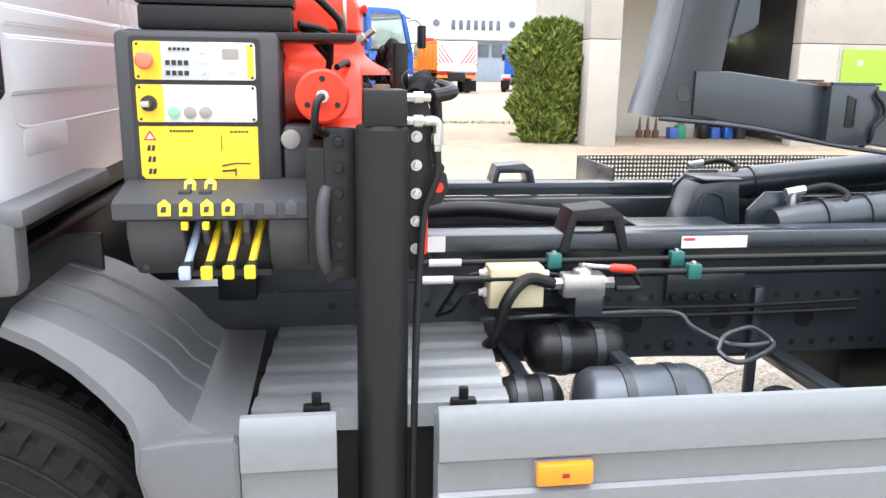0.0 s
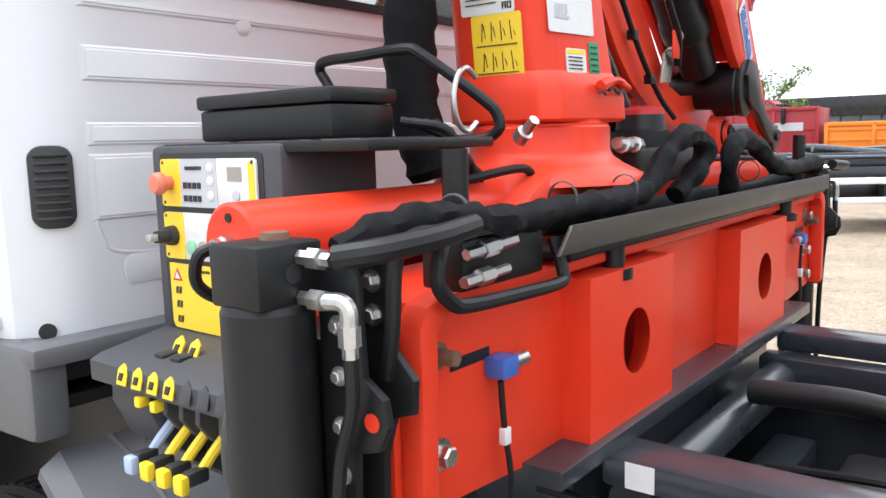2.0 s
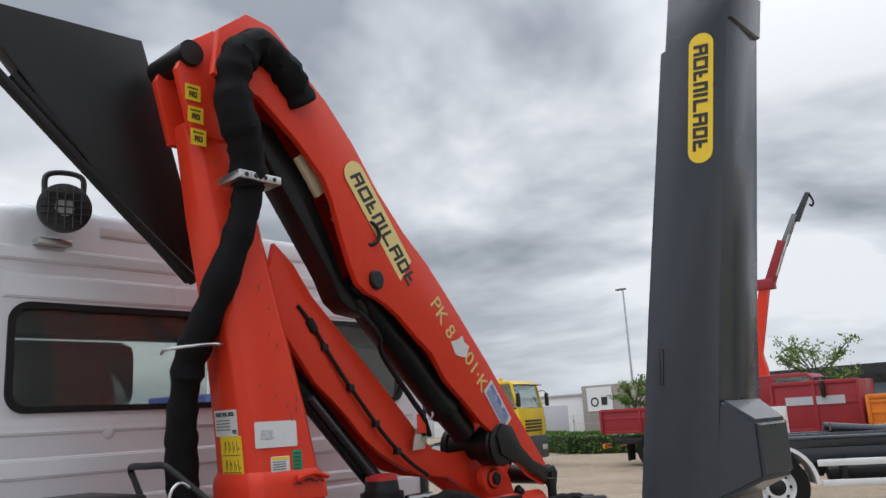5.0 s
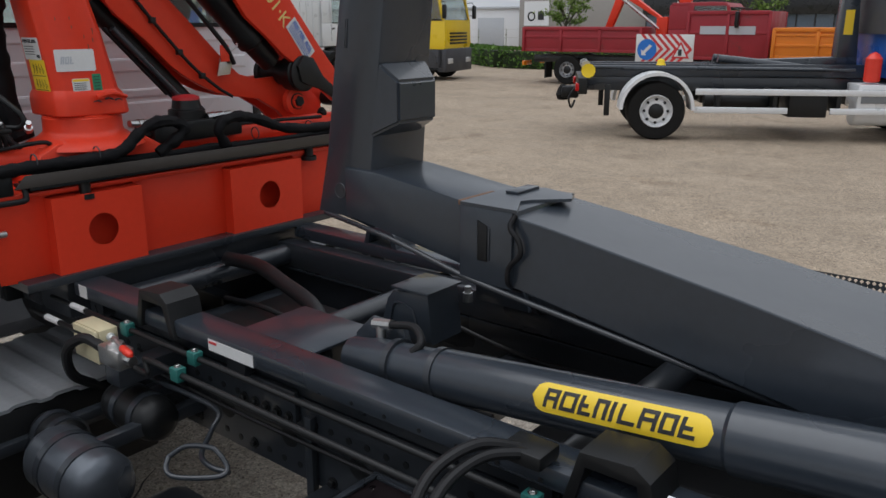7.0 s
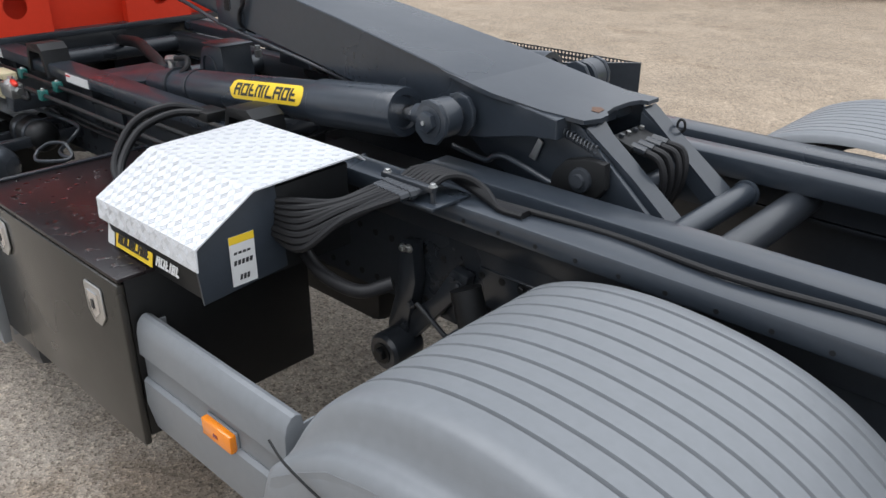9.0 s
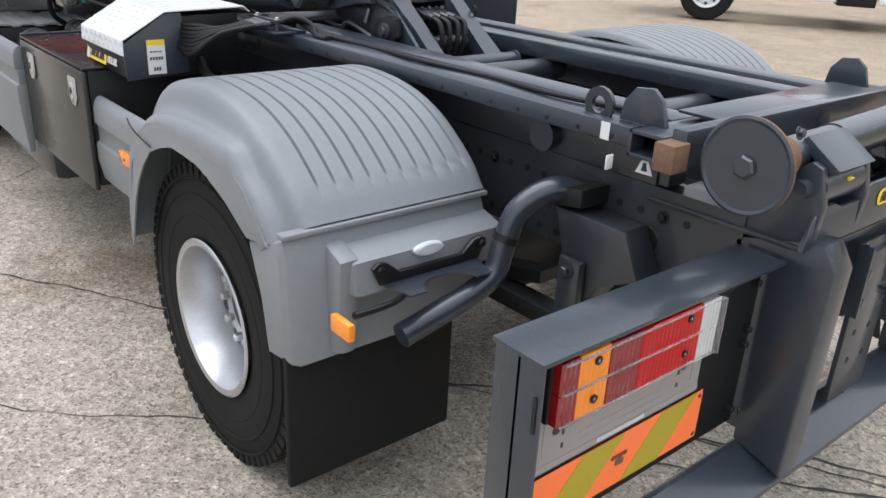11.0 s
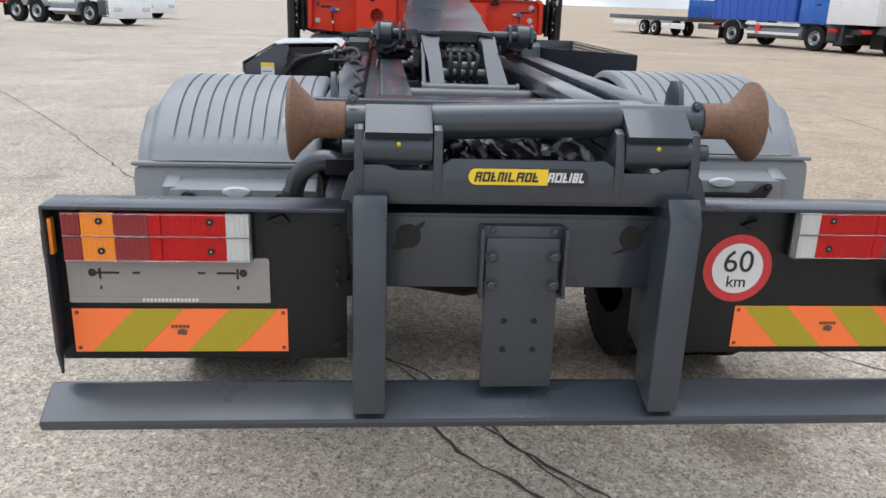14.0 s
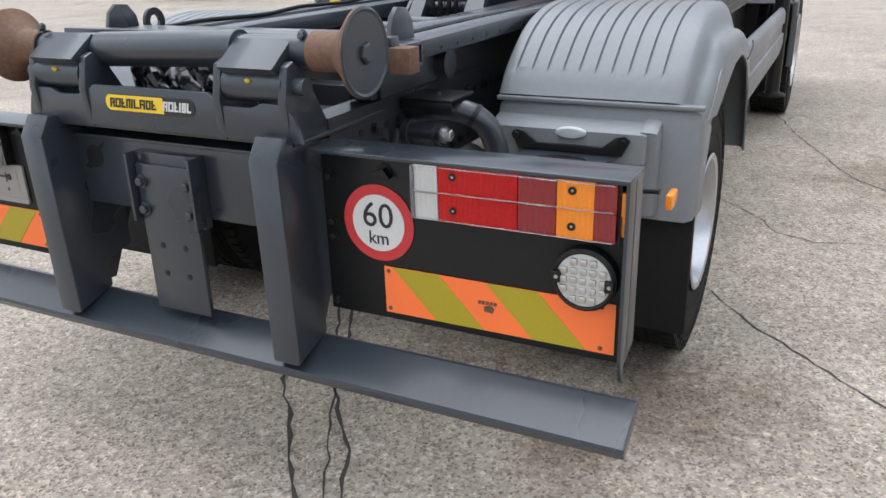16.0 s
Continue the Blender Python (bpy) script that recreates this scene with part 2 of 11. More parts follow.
ORANGE = mat("orange_lens", (0.85, 0.25, 0.01), 0.22, vary=0.08, scale=30, coat=0.4)
REDLENS = mat("red_lens", (0.44, 0.006, 0.007), 0.2, vary=0.2, scale=26, coat=0.1, spec=0.3)
DREDLENS = mat("dark_red_lens", (0.22, 0.008, 0.012), 0.18, vary=0.12, scale=40, coat=0.5)
CLEARCOVER = glass("clear_lamp_cover", (0.96, 0.96, 0.96), 0.06, 0.9)
CLEARLENS = mat("clear_lens", (0.52, 0.52, 0.51), 0.15, vary=0.1, scale=40, coat=0.5)
SIGNRED = mat("sign_red", (0.55, 0.035, 0.04), 0.4)
CHORANGE = mat("fluorescent_orange_foil", (1.0, 0.20, 0.045), 0.4, vary=0.04, scale=20)
CHYEL = mat("olive_yellow_foil", (0.42, 0.33, 0.015), 0.4, vary=0.05, scale=20)
NPLATE = mat("grey_plate_holder", (0.30, 0.28, 0.26), 0.5, vary=0.06, scale=12)
WINDOW = mat("dark_glass", (0.010, 0.011, 0.013), 0.06, vary=0.02, spec=0.6)
CABGLASS = glass("tinted_cab_glass", (0.68, 0.74, 0.71), 0.01, 0.95)
LIDTOP = mat("dark_brown_lacquer", (0.013, 0.009, 0.010), 0.30, vary=0.2, scale=10, coat=0.1, rough_vary=0.04, spec=0.35)
OLIVEGREY = mat("olive_grey_lacquer", (0.028, 0.026, 0.022), 0.26, vary=0.15, scale=6, coat=0.1, spec=0.4)
BATT = mat("ribbed_grey_cover", (0.28, 0.292, 0.302), 0.46, 0.4, vary=0.1, scale=8, bump=0.12, bump_scale=400, stain=(0.33, 0.33, 0.33), stain_at=0.62)
MESHM = mat("perforated_dark_steel", (0.05, 0.055, 0.06), 0.5, vary=0.1)
BROWNP = mat("grey_brown_strip", (0.045, 0.038, 0.033), 0.33, vary=0.1)

# ---- building blocks ----
def shell():
    return bmesh.new()


def box(bm, x0, x1, y0, y1, z0, z1, bev=0.004, m=None):
    """A bevelled block between two corners."""
    c = Matrix.Translation(((x0 + x1) / 2, (y0 + y1) / 2, (z0 + z1) / 2)) @ Matrix.Diagonal((abs(x1 - x0), abs(y1 - y0), abs(z1 - z0), 1))
    vs = bmesh.ops.create_cube(bm, size=1, matrix=m @ c if m else c)["verts"]
    if bev:
        es = list({e for v in vs for e in v.link_edges})
        bmesh.ops.bevel(bm, geom=es, offset=min(bev, 0.45 * min(abs(x1 - x0), abs(y1 - y0), abs(z1 - z0))), segments=2, profile=0.5, affect="EDGES")
    return bm


def face(o, r, u):
    """A matrix whose x runs along r, y along u and z out of the surface, at o."""
    r = Vector(r).normalized()
    n = r.cross(Vector(u)).normalized()
    u = n.cross(r).normalized()
    m = Matrix((r, u, n)).transposed().to_4x4()
    m.translation = Vector(o)
    return m


def prism(bm, pts, a, b, m=None, bev=0.0):
    """An outline in x and y, drawn out from height a to height b and laid by m."""
    m = m or Matrix()
    lo = [bm.verts.new(m @ Vector((x, y, a))) for x, y in pts]
    hi = [bm.verts.new(m @ Vector((x, y, b))) for x, y in pts]
    n = len(pts)
    fs = [bm.faces.new(lo[::-1]), bm.faces.new(hi)]
    for i in range(n):
        fs.append(bm.faces.new((lo[i], lo[(i + 1) % n], hi[(i + 1) % n], hi[i])))
    bmesh.ops.recalc_face_normals(bm, faces=fs)
    if bev:
        es = list({e for f in fs[:2] for e in f.edges})
        bmesh.ops.bevel(bm, geom=es, offset=bev, segments=2, profile=0.5, affect="EDGES")
    return bm


def side(pts, y0, y1, bev=0.003):
    """An outline in x and z, drawn out across the lorry from y0 to y1."""
    return prism(shell(), pts, -y0, -y1, Matrix(((1, 0, 0, 0), (0, 0, -1, 0), (0, 1, 0, 0), (0, 0, 0, 1))), bev)


def cross(pts, x0, x1, bev=0.003):
    """An outline in y and z, drawn out along the lorry from x0 to x1."""
    return prism(shell(), pts, x0, x1, Matrix(((0, 0, 1, 0), (1, 0, 0, 0), (0, 1, 0, 0), (0, 0, 0, 1))), bev)


def rrect(w, h, rad, n=5, cx=0.0, cy=0.0):
    pts = []
    for k, (sx, sy) in enumerate(((1, 1), (-1, 1), (-1, -1), (1, -1))):
        for i in range(n + 1):
            a = math.pi / 2 * (k + i / n)
            pts.append((cx + sx * (w / 2 - rad) + rad * math.cos(a), cy + sy * (h / 2 - rad) + rad * math.sin(a)))
    return pts


def ring_pts(c, ax, r, n):
    ax = Vector(ax).normalized()
    s = ax.orthogonal().normalized()
    t = ax.cross(s)
    return [Vector(c) + r * (math.cos(2 * math.pi * i / n) * s + math.sin(2 * math.pi * i / n) * t) for i in range(n)]


def lathe(bm, o, ax, prof, n=28, caps=True):
    """A round body about the axis ax through o: prof holds (distance along it, radius)."""
    ax = Vector(ax).normalized()
    rows = []
    for d, r in prof:
        c = Vector(o) + ax * d
        rows.append([bm.verts.new(c)] if r < 1e-5 else [bm.verts.new(p) for p in ring_pts(c, ax, r, n)])
    fs = []
    for a, b in zip(rows, rows[1:]):
        for i in range(n):
            j = (i + 1) % n
            q = (a[i % len(a)], a[j % len(a)], b[j % len(b)], b[i % len(b)])
            q = tuple(dict.fromkeys(q))
            if len(q) > 2:
                fs.append(bm.faces.new(q))
    for row in (rows[0], rows[-1]) if caps else ():
        if len(row) > 2:
            fs.append(bm.faces.new(row))
    bmesh.ops.recalc_face_normals(bm, faces=fs)
    return bm


def rod(bm, a, b, r, r2=None, n=16):
    a, b = Vector(a), Vector(b)
    return lathe(bm, a, b - a, [(0, r), ((b - a).length, r if r2 is None else r2)], n)


def curve_pts(pts, k=6):
    """A smooth line through the points."""
    p = [Vector(v) for v in pts]
    if len(p) < 3:
        return p
    p = [2 * p[0] - p[1]] + p + [2 * p[-1] - p[-2]]
    out = []
    for i in range(1, len(p) - 2):
        a, b, c, d = p[i - 1 : i + 3]
        for j in range(k):
            t = j / k
            out.append(0.5 * ((2 * b) + (c - a) * t + (2 * a - 5 * b + 4 * c - d) * t * t + (3 * b - a - 3 * c + d) * t**3))
    return out + [p[-2]]


def hose(bm, pts, r, n=10, k=6, wob=0.0):
    """A hose, pipe or sleeve of round section along a smooth line; wob makes it lumpy."""
    line = curve_pts(pts, k)
    rows, prev = [], None
    for i, c in enumerate(line):
        t = (line[min(i + 1, len(line) - 1)] - line[max(i - 1, 0)]).normalized()
        s = (t.orthogonal() if prev is None else prev - t * prev.dot(t)).normalized()
        prev = s
        w = t.cross(s)
        rr = r * (1 + wob * noise.noise(c * 30) * 1.6)
        rows.append([bm.verts.new(c + rr * (1 + wob * noise.noise(c * 47 + Vector((q, 0, 0))) * 0.8) * (math.cos(2 * math.pi * q / n) * s + math.sin(2 * math.pi * q / n) * w)) for q in range(n)])
    fs = [bm.faces.new((a[i], a[(i + 1) % n], b[(i + 1) % n], b[i])) for a, b in zip(rows, rows[1:]) for i in range(n)]
    fs += [bm.faces.new(rows[0][::-1]), bm.faces.new(rows[-1])]
    bmesh.ops.recalc_face_normals(bm, faces=fs)
    return bm


def bolt(bm, c, ax, r=0.012, h=0.01):
    """A hexagon head on a washer."""
    lathe(bm, c, ax, [(0, r * 1.5), (h * 0.25, r * 1.5)], 14)
    lathe(bm, Vector(c) + Vector(ax).normalized() * h * 0.2, ax, [(0, r), (h * 0.85, r), (h, r * 0.8)], 6)
    return bm


def root_of(ob):
    while ob.parent:
        ob = ob.parent
    return ob


def part(name, bm, material, parent, label="", sharp=32):
    """Links a bmesh as one mesh object under a thing or a part."""
    bmesh.ops.translate(bm, verts=bm.verts, vec=-Vector(root_of(parent).location))
    me = bpy.data.meshes.new(name)
    bm.to_mesh(me)
    bm.free()
    me.shade_smooth()
    me.set_sharp_from_angle(angle=radians(sharp))
    me.materials.append(material)
    ob = new(name, me)
    ob.parent = parent
    return tagged(ob, label)


def thing(name, base, label, category, group="", kind=""):
    ob = new(name)
    ob.location = base
    ob.empty_display_size = 0.1
    return tagged(ob, label, category, group, kind)


def solo(name, bm, material, label="", category="", group="", kind="", sharp=32):
    """A thing that is one plain mesh."""
    lo = Vector([min(v.co[i] for v in bm.verts) for i in range(3)])
    hi = Vector([max(v.co[i] for v in bm.verts) for i in range(3)])
    base = Vector(((lo.x + hi.x) / 2, (lo.y + hi.y) / 2, lo.z))
    bmesh.ops.translate(bm, verts=bm.verts, vec=-base)
    me = bpy.data.meshes.new(name)
    bm.to_mesh(me)
    bm.free()
    me.shade_smooth()
    me.set_sharp_from_angle(angle=radians(sharp))
    me.materials.append(material)
    ob = new(name, me)
    ob.location = base
    return tagged(ob, label, category, group, kind)


def decal(name, pts, m, material, parent, label="", thick=0.0015):
    return part(name, prism(shell(), pts, 0.0, thick, m), material, parent, label)


def bars(bm, n, w, h, m, cx=0.0, cy=0.0, lean=0.18, fill=0.7, two=False, z=0.0022):
    """A line of plain slanted bars in place of lettering, w wide and h high."""
    step = w / n
    for i in range(n):
        x = cx - w / 2 + i * step
        for x0, x1 in (((0.0, 0.30), (0.5, 0.8)) if two else ((0.0, fill),)):
            a, b = x + x0 * step, x + x1 * step
            prism(bm, [(a, cy - h / 2), (b, cy - h / 2), (b + lean * h, cy + h / 2), (a + lean * h, cy + h / 2)], 0.0, z, m)
        if two:
            a, b = x, x + 0.8 * step
            prism(bm, [(a + lean * h * 0.8, cy + h * 0.3), (b + lean * h * 0.8, cy + h * 0.3), (b + lean * h, cy + h * 0.5), (a + lean * h, cy + h * 0.5)], 0.0, z * 1.05, m)
    return bm


MAKER = (8, 9, 7, 7, 3, 9, 9, 8, 8)
LINE = (8, 9, 7, 3, 7, 7)


def blocks(bm, widths, w, h, m, cx=0.0, cy=0.0, lean=0.0, z=0.0016, stroke=0.2):
    """A row of plain open blocks of uneven width in place of a brand name, w wide and h high."""
    unit = w / (sum(widths) + 1.6 * (len(widths) - 1))
    x = cx - w / 2
    s = h * stroke
    for i, k in enumerate(widths):
        a, b = x, x + k * unit
        x = b + 1.6 * unit
        bits = [(a, min(a + s, b), -h / 2, h / 2)]
        if k > 4:
            if i % 3 != 2:
                bits += [(a + s, b, h / 2 - s, h / 2), (b - s, b, -h / 2, h / 2 - s)]
            if i % 3 != 0:
                bits += [(a + s, b if i % 3 == 2 else b - s, -h / 2, -h / 2 + s)]
            if i % 2 == 0:
                bits += [(a + s, b - s, -s / 2, s / 2)]
        for x0, x1, y0, y1 in bits:
            prism(bm, [(x0 + lean * y0, cy + y0), (x1 + lean * y0, cy + y0), (x1 + lean * y1, cy + y1), (x0 + lean * y1, cy + y1)], 0.0, z, m)
    return bm


def letters(text, size, m, name, material, parent, label=""):
    """Flat lettering in the built-in font, its middle at m."""
    cu = bpy.data.curves.new(name, "FONT")
    cu.body, cu.size, cu.extrude, cu.align_x, cu.align_y, cu.resolution_u = text, size, 0.0012, "CENTER", "CENTER", 3
    ob = bpy.data.objects.new(name, cu)
    me = bpy.data.meshes.new_from_object(ob)
    bm = shell()
    bm.from_mesh(me)
    bmesh.ops.transform(bm, matrix=m, verts=bm.verts)
    bpy.data.objects.remove(ob)
    bpy.data.curves.remove(cu)
    bpy.data.meshes.remove(me)
    return part(name, bm, material, parent, label)


def wheel(root, c, out, r_tyre, width, r_rim, dual=False, parent_name="wheel", rim_mat=None, deep=0.09):
    """A road wheel whose outer face looks along out (+1 or -1 in y)."""
    c = Vector(c)
    ax = Vector((0, out, 0))
    w = part(parent_name, lathe(shell(), c - ax * 0.1, ax, [(0, 0.07), (0.06, 0.12), (0.1, 0.1), (0.12, 0.09), (0.125, 0.0)], 24), DARK, root)
    s, q = r_tyre, width / 2
    prof = [(-q * 0.9, r_rim), (-q, r_rim + (s - r_rim) * 0.5), (-q * 0.92, s - 0.03), (-q * 0.78, s - 0.006), (-q * 0.5, s), (q * 0.5, s), (q * 0.78, s - 0.006),
            (q * 0.92, s - 0.03), (q, r_rim + (s - r_rim) * 0.5), (q * 0.97, r_rim + 0.035), (q * 0.9, r_rim)]
    ty = shell()
    tread = [(-q * 0.5 + q * k * 0.25 + o * q, s - (0.012 if 0.05 < o < 0.2 else 0.0)) for k in range(4) for o in (0.0, 0.09, 0.10, 0.15, 0.16)]
    prof = prof[:4] + tread + prof[6:]
    lathe(ty, c, ax, prof, 56, False)
    tyre = part("tyre", ty, RUBBER, w)
    lugs = shell()
    for i in range(64):
        turn = pose(c.x, c.y, c.z, 0, 360 * i / 64, 0)
        for k in (-1, 1):
            box(lugs, -0.015, 0.015, *sorted((k * q * 0.56, k * q * 0.93)), s - 0.034, s + 0.003, 0.0, turn)
    tagged(part("tread", lugs, RUBBER, tyre), kind="stuff")
    for k in (0.35, 0.62, 0.82):
        part("sidewall_ring", lathe(shell(), c + ax * (q * (0.985 - 0.05 * abs(k - 0.5))), ax, [(0, r_rim + (s - r_rim) * k), (0.003, r_rim + (s - r_rim) * k + 0.002), (0.003, r_rim + (s - r_rim) * k + 0.006), (0, r_rim + (s - r_rim) * k + 0.008)], 56, False), RUBBER, tyre)
    rm = shell()
    lathe(rm, c + ax * q * 0.93, ax, [(0.0, r_rim - 0.002), (0.012, r_rim + 0.012), (0.016, r_rim + 0.006), (0.012, r_rim - 0.012), (-0.02, r_rim - 0.03),
          (-deep, r_rim - 0.045), (-deep - 0.012, r_rim - 0.075), (-deep + 0.015, r_rim * 0.62), (-deep + 0.02, r_rim * 0.42), (-deep - 0.02, r_rim * 0.36), (-deep - 0.03, 0.0)], 48, False)
    part("rim", rm, rim_mat or ALLOY, w)
    for i in range(10):
        a = 2 * math.pi * i / 10
        u = Vector((math.cos(a), 0, math.sin(a)))
        part("wheel_nut", bolt(shell(), c + ax * (q * 0.93 - deep + 0.012) + u * r_rim * 0.5, ax, 0.015, 0.03), STEEL, w)
        a += math.pi / 10
        u = Vector((math.cos(a), 0, math.sin(a)))
        part("hand_hole", lathe(shell(), c + ax * (q * 0.93 - deep + 0.006) + u * r_rim * 0.72, ax, [(0, 0.026), (0.004, 0.024)], 12), DARK, w)
    return w

# ---- ground ----
def rise(x, y):
    """The yard climbs very slightly away from the lorry."""
    return min(max(0.0, 0.0012 * (-0.3 * x + 0.95 * y - 5.5)), 0.06)


def ground_sheet():
    bm = shell()
    xs = [-3000, -300, -120] + list(range(-80, 81, 4)) + [120, 300, 3000]
    vs = [[bm.verts.new((x, y, rise(x, y))) for y in xs] for x in xs]
    for i in range(len(xs) - 1):
        for j in range(len(xs) - 1):
            bm.faces.new((vs[i][j], vs[i + 1][j], vs[i + 1][j + 1], vs[i][j + 1]))
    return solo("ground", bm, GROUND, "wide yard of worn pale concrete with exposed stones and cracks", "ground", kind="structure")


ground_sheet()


def crack(pts, w, seed, jag=0.012):
    """A dark, ragged crack or joint lying in the concrete."""
    rnd = random.Random(seed)
    bm = shell()
    line = []
    for (x0, y0), (x1, y1) in zip(pts, pts[1:]):
        n = max(2, int(math.hypot(x1 - x0, y1 - y0) / 0.06))
        line += [(x0 + (x1 - x0) * i / n, y0 + (y1 - y0) * i / n) for i in range(n)]
    line.append(pts[-1])
    rows = []
    off = 0.0
    for i, (x, y) in enumerate(line):
        a, b = line[max(i - 1, 0)], line[min(i + 1, len(line) - 1)]
        d = Vector((b[0] - a[0], b[1] - a[1], 0)).normalized()
        s = Vector((-d.y, d.x, 0))
        off = off * 0.7 + rnd.uniform(-jag, jag)
        ww = w * rnd.uniform(0.35, 1.3)
        c = Vector((x, y, 0.003)) + s * off
        rows.append((bm.verts.new(c - s * ww / 2), bm.verts.new(c + s * ww / 2)))
    for a, b in zip(rows, rows[1:]):
        bm.faces.new((a[0], b[0], b[1], a[1]))
    bmesh.ops.recalc_face_normals(bm, faces=bm.faces)
    return solo("crack", bm, CRACK, "dark ragged crack in the yard concrete", "crack", group="cracks in the yard", kind="structure")


CRACKS = [
    ([(1.35, -2.41), (2.15, -1.93), (2.97, -1.49), (3.5, -1.15), (4.0, -0.87), (5.25, -0.2), (6.0, 0.28), (6.6, 0.62), (8, 1.5)], 0.010),
    ([(2.40, -2.33), (2.15, -1.93), (1.33, -0.93), (0.6, 0.0)], 0.009),
    ([(3.19, -2.26), (3.8, -1.95), (4.26, -1.71), (4.6, -1.25), (4.9, -0.9)], 0.006),
    ([(4.95, -0.36), (5.15, -0.16), (5.59, 0.05), (5.76, 0.13), (6.05, 0.365), (6.3, 0.5), (6.9, 0.9)], 0.013),
    ([(5.3, -0.35), (5.59, -0.17), (5.76, -0.09), (6.05, 0.159), (6.3, 0.35), (6.8, 0.72)], 0.016),
    ([(4.35, 1.22), (4.7, 1.5), (5.11, 1.9), (5.6, 2.3)], 0.008),
    ([(0.13, 1.09), (0.76, 1.25), (1.6, 1.54), (2.22, 1.75), (2.43, 1.93), (3.0, 2.3), (3.6, 2.5)], 0.009),
    ([(2.6, 0.75), (3.01, 1.09), (3.24, 1.29), (3.46, 1.41), (3.55, 1.6), (3.47, 1.93)], 0.006),
    ([(-2.69, 2.04), (-1.86, 0.63)], 0.008),
    ([(-4.76, -6.3), (-1.0, -3.9), (1.22, -2.6), (2.15, -1.93)], 0.012),
    ([(2.73, -2.79), (1.9, -2.3)], 0.006),
    ([(-9.0, 11.3), (-7.48, 12.21), (-3.2, 14.72), (4.0, 19.0)], 0.03),
    ([(-12.0, 24.5), (-6.86, 15.52), (-4.36, 9.15), (-2.5, 4.5)], 0.02),
    ([(-30, 9.0), (-10, 7.4), (-2, 6.6)], 0.02),
]
for i, (line, w) in enumerate(CRACKS):
    crack(line, w, 40 + i)

# ---- lorry: chassis, wheels and mudguards ----
chassis = thing("lorry_chassis", (2.9, 0, 0), "anthracite two-axle lorry chassis with punched side rails", "lorry chassis")
for s in (-1, 1):
    bm = cross([(s * 0.45, 0.822), (s * 0.45, 1.085), (s * 0.37, 1.085), (s * 0.37, 1.075), (s * 0.44, 1.075), (s * 0.44, 0.832), (s * 0.37, 0.832), (s * 0.37, 0.822)], -0.9, 6.12, 0)
    rail = part("side_rail", bm, FRAME, chassis, "dark steel rail with rows of punched holes")
    rnd = random.Random(5)
    hole = lathe(shell(), (0, s * 0.45, 0), (0, s, 0), [(0, 0.011), (0.0015, 0.011)], 10)
    stud = bolt(shell(), (0, s * 0.45, 0), (0, s, 0), 0.012, 0.012)
    proto = [part("punched_hole", hole, DARK, rail), part("rail_bolt", stud, DARK, rail)]
    first = [True, True]
    for z in (0.857, 1.014):
        x = 1.0
        while x < 6.0:
            k = 0 if rnd.random() < 0.82 else 1
            ob = proto[k] if first[k] else tagged(new(proto[k].name.split(".")[0], proto[k].data))
            first[k] = False
            ob.parent = rail
            ob.location = (x, 0, z + rnd.uniform(-0.004, 0.004))
            x += 0.07
    for x in (1.922, 2.218, 2.504, 5.86):
        part("large_hole", lathe(shell(), (x, s * 0.45, 0.94), (0, s, 0), [(0, 0.036), (0.002, 0.034)], 18), DARK, rail)
for x in (1.3, 2.5, 3.9, 5.2, 6.05):
    part("cross_member", box(shell(), x - 0.05, x + 0.05, -0.37, 0.37, 0.84, 1.0, 0.01), FRAME, chassis)
bm = lathe(shell(), (4.83, -0.95, 0.50), (0, 1, 0), [(0, 0.08), (0.5, 0.09), (0.7, 0.2), (0.95, 0.24), (1.2, 0.2), (1.4, 0.09), (1.9, 0.08)], 24)
part("rear_axle", bm, DARK, chassis)
bm = rod(shell(), (0.14, -0.95, 0.50), (0.14, 0.95, 0.50), 0.06)
part("front_axle", bm, DARK, chassis)
for s in (-1, 1):
    wheel(chassis, (4.83, s * 1.085, 0.485), s, 0.49, 0.27, 0.248, deep=0.13)
    wheel(chassis, (4.83, s * 0.79, 0.485), s, 0.49, 0.26, 0.295, deep=0.13)
    wheel(chassis, (0.14, s * 1.06, 0.525), s, 0.53, 0.30, 0.295, deep=0.05)


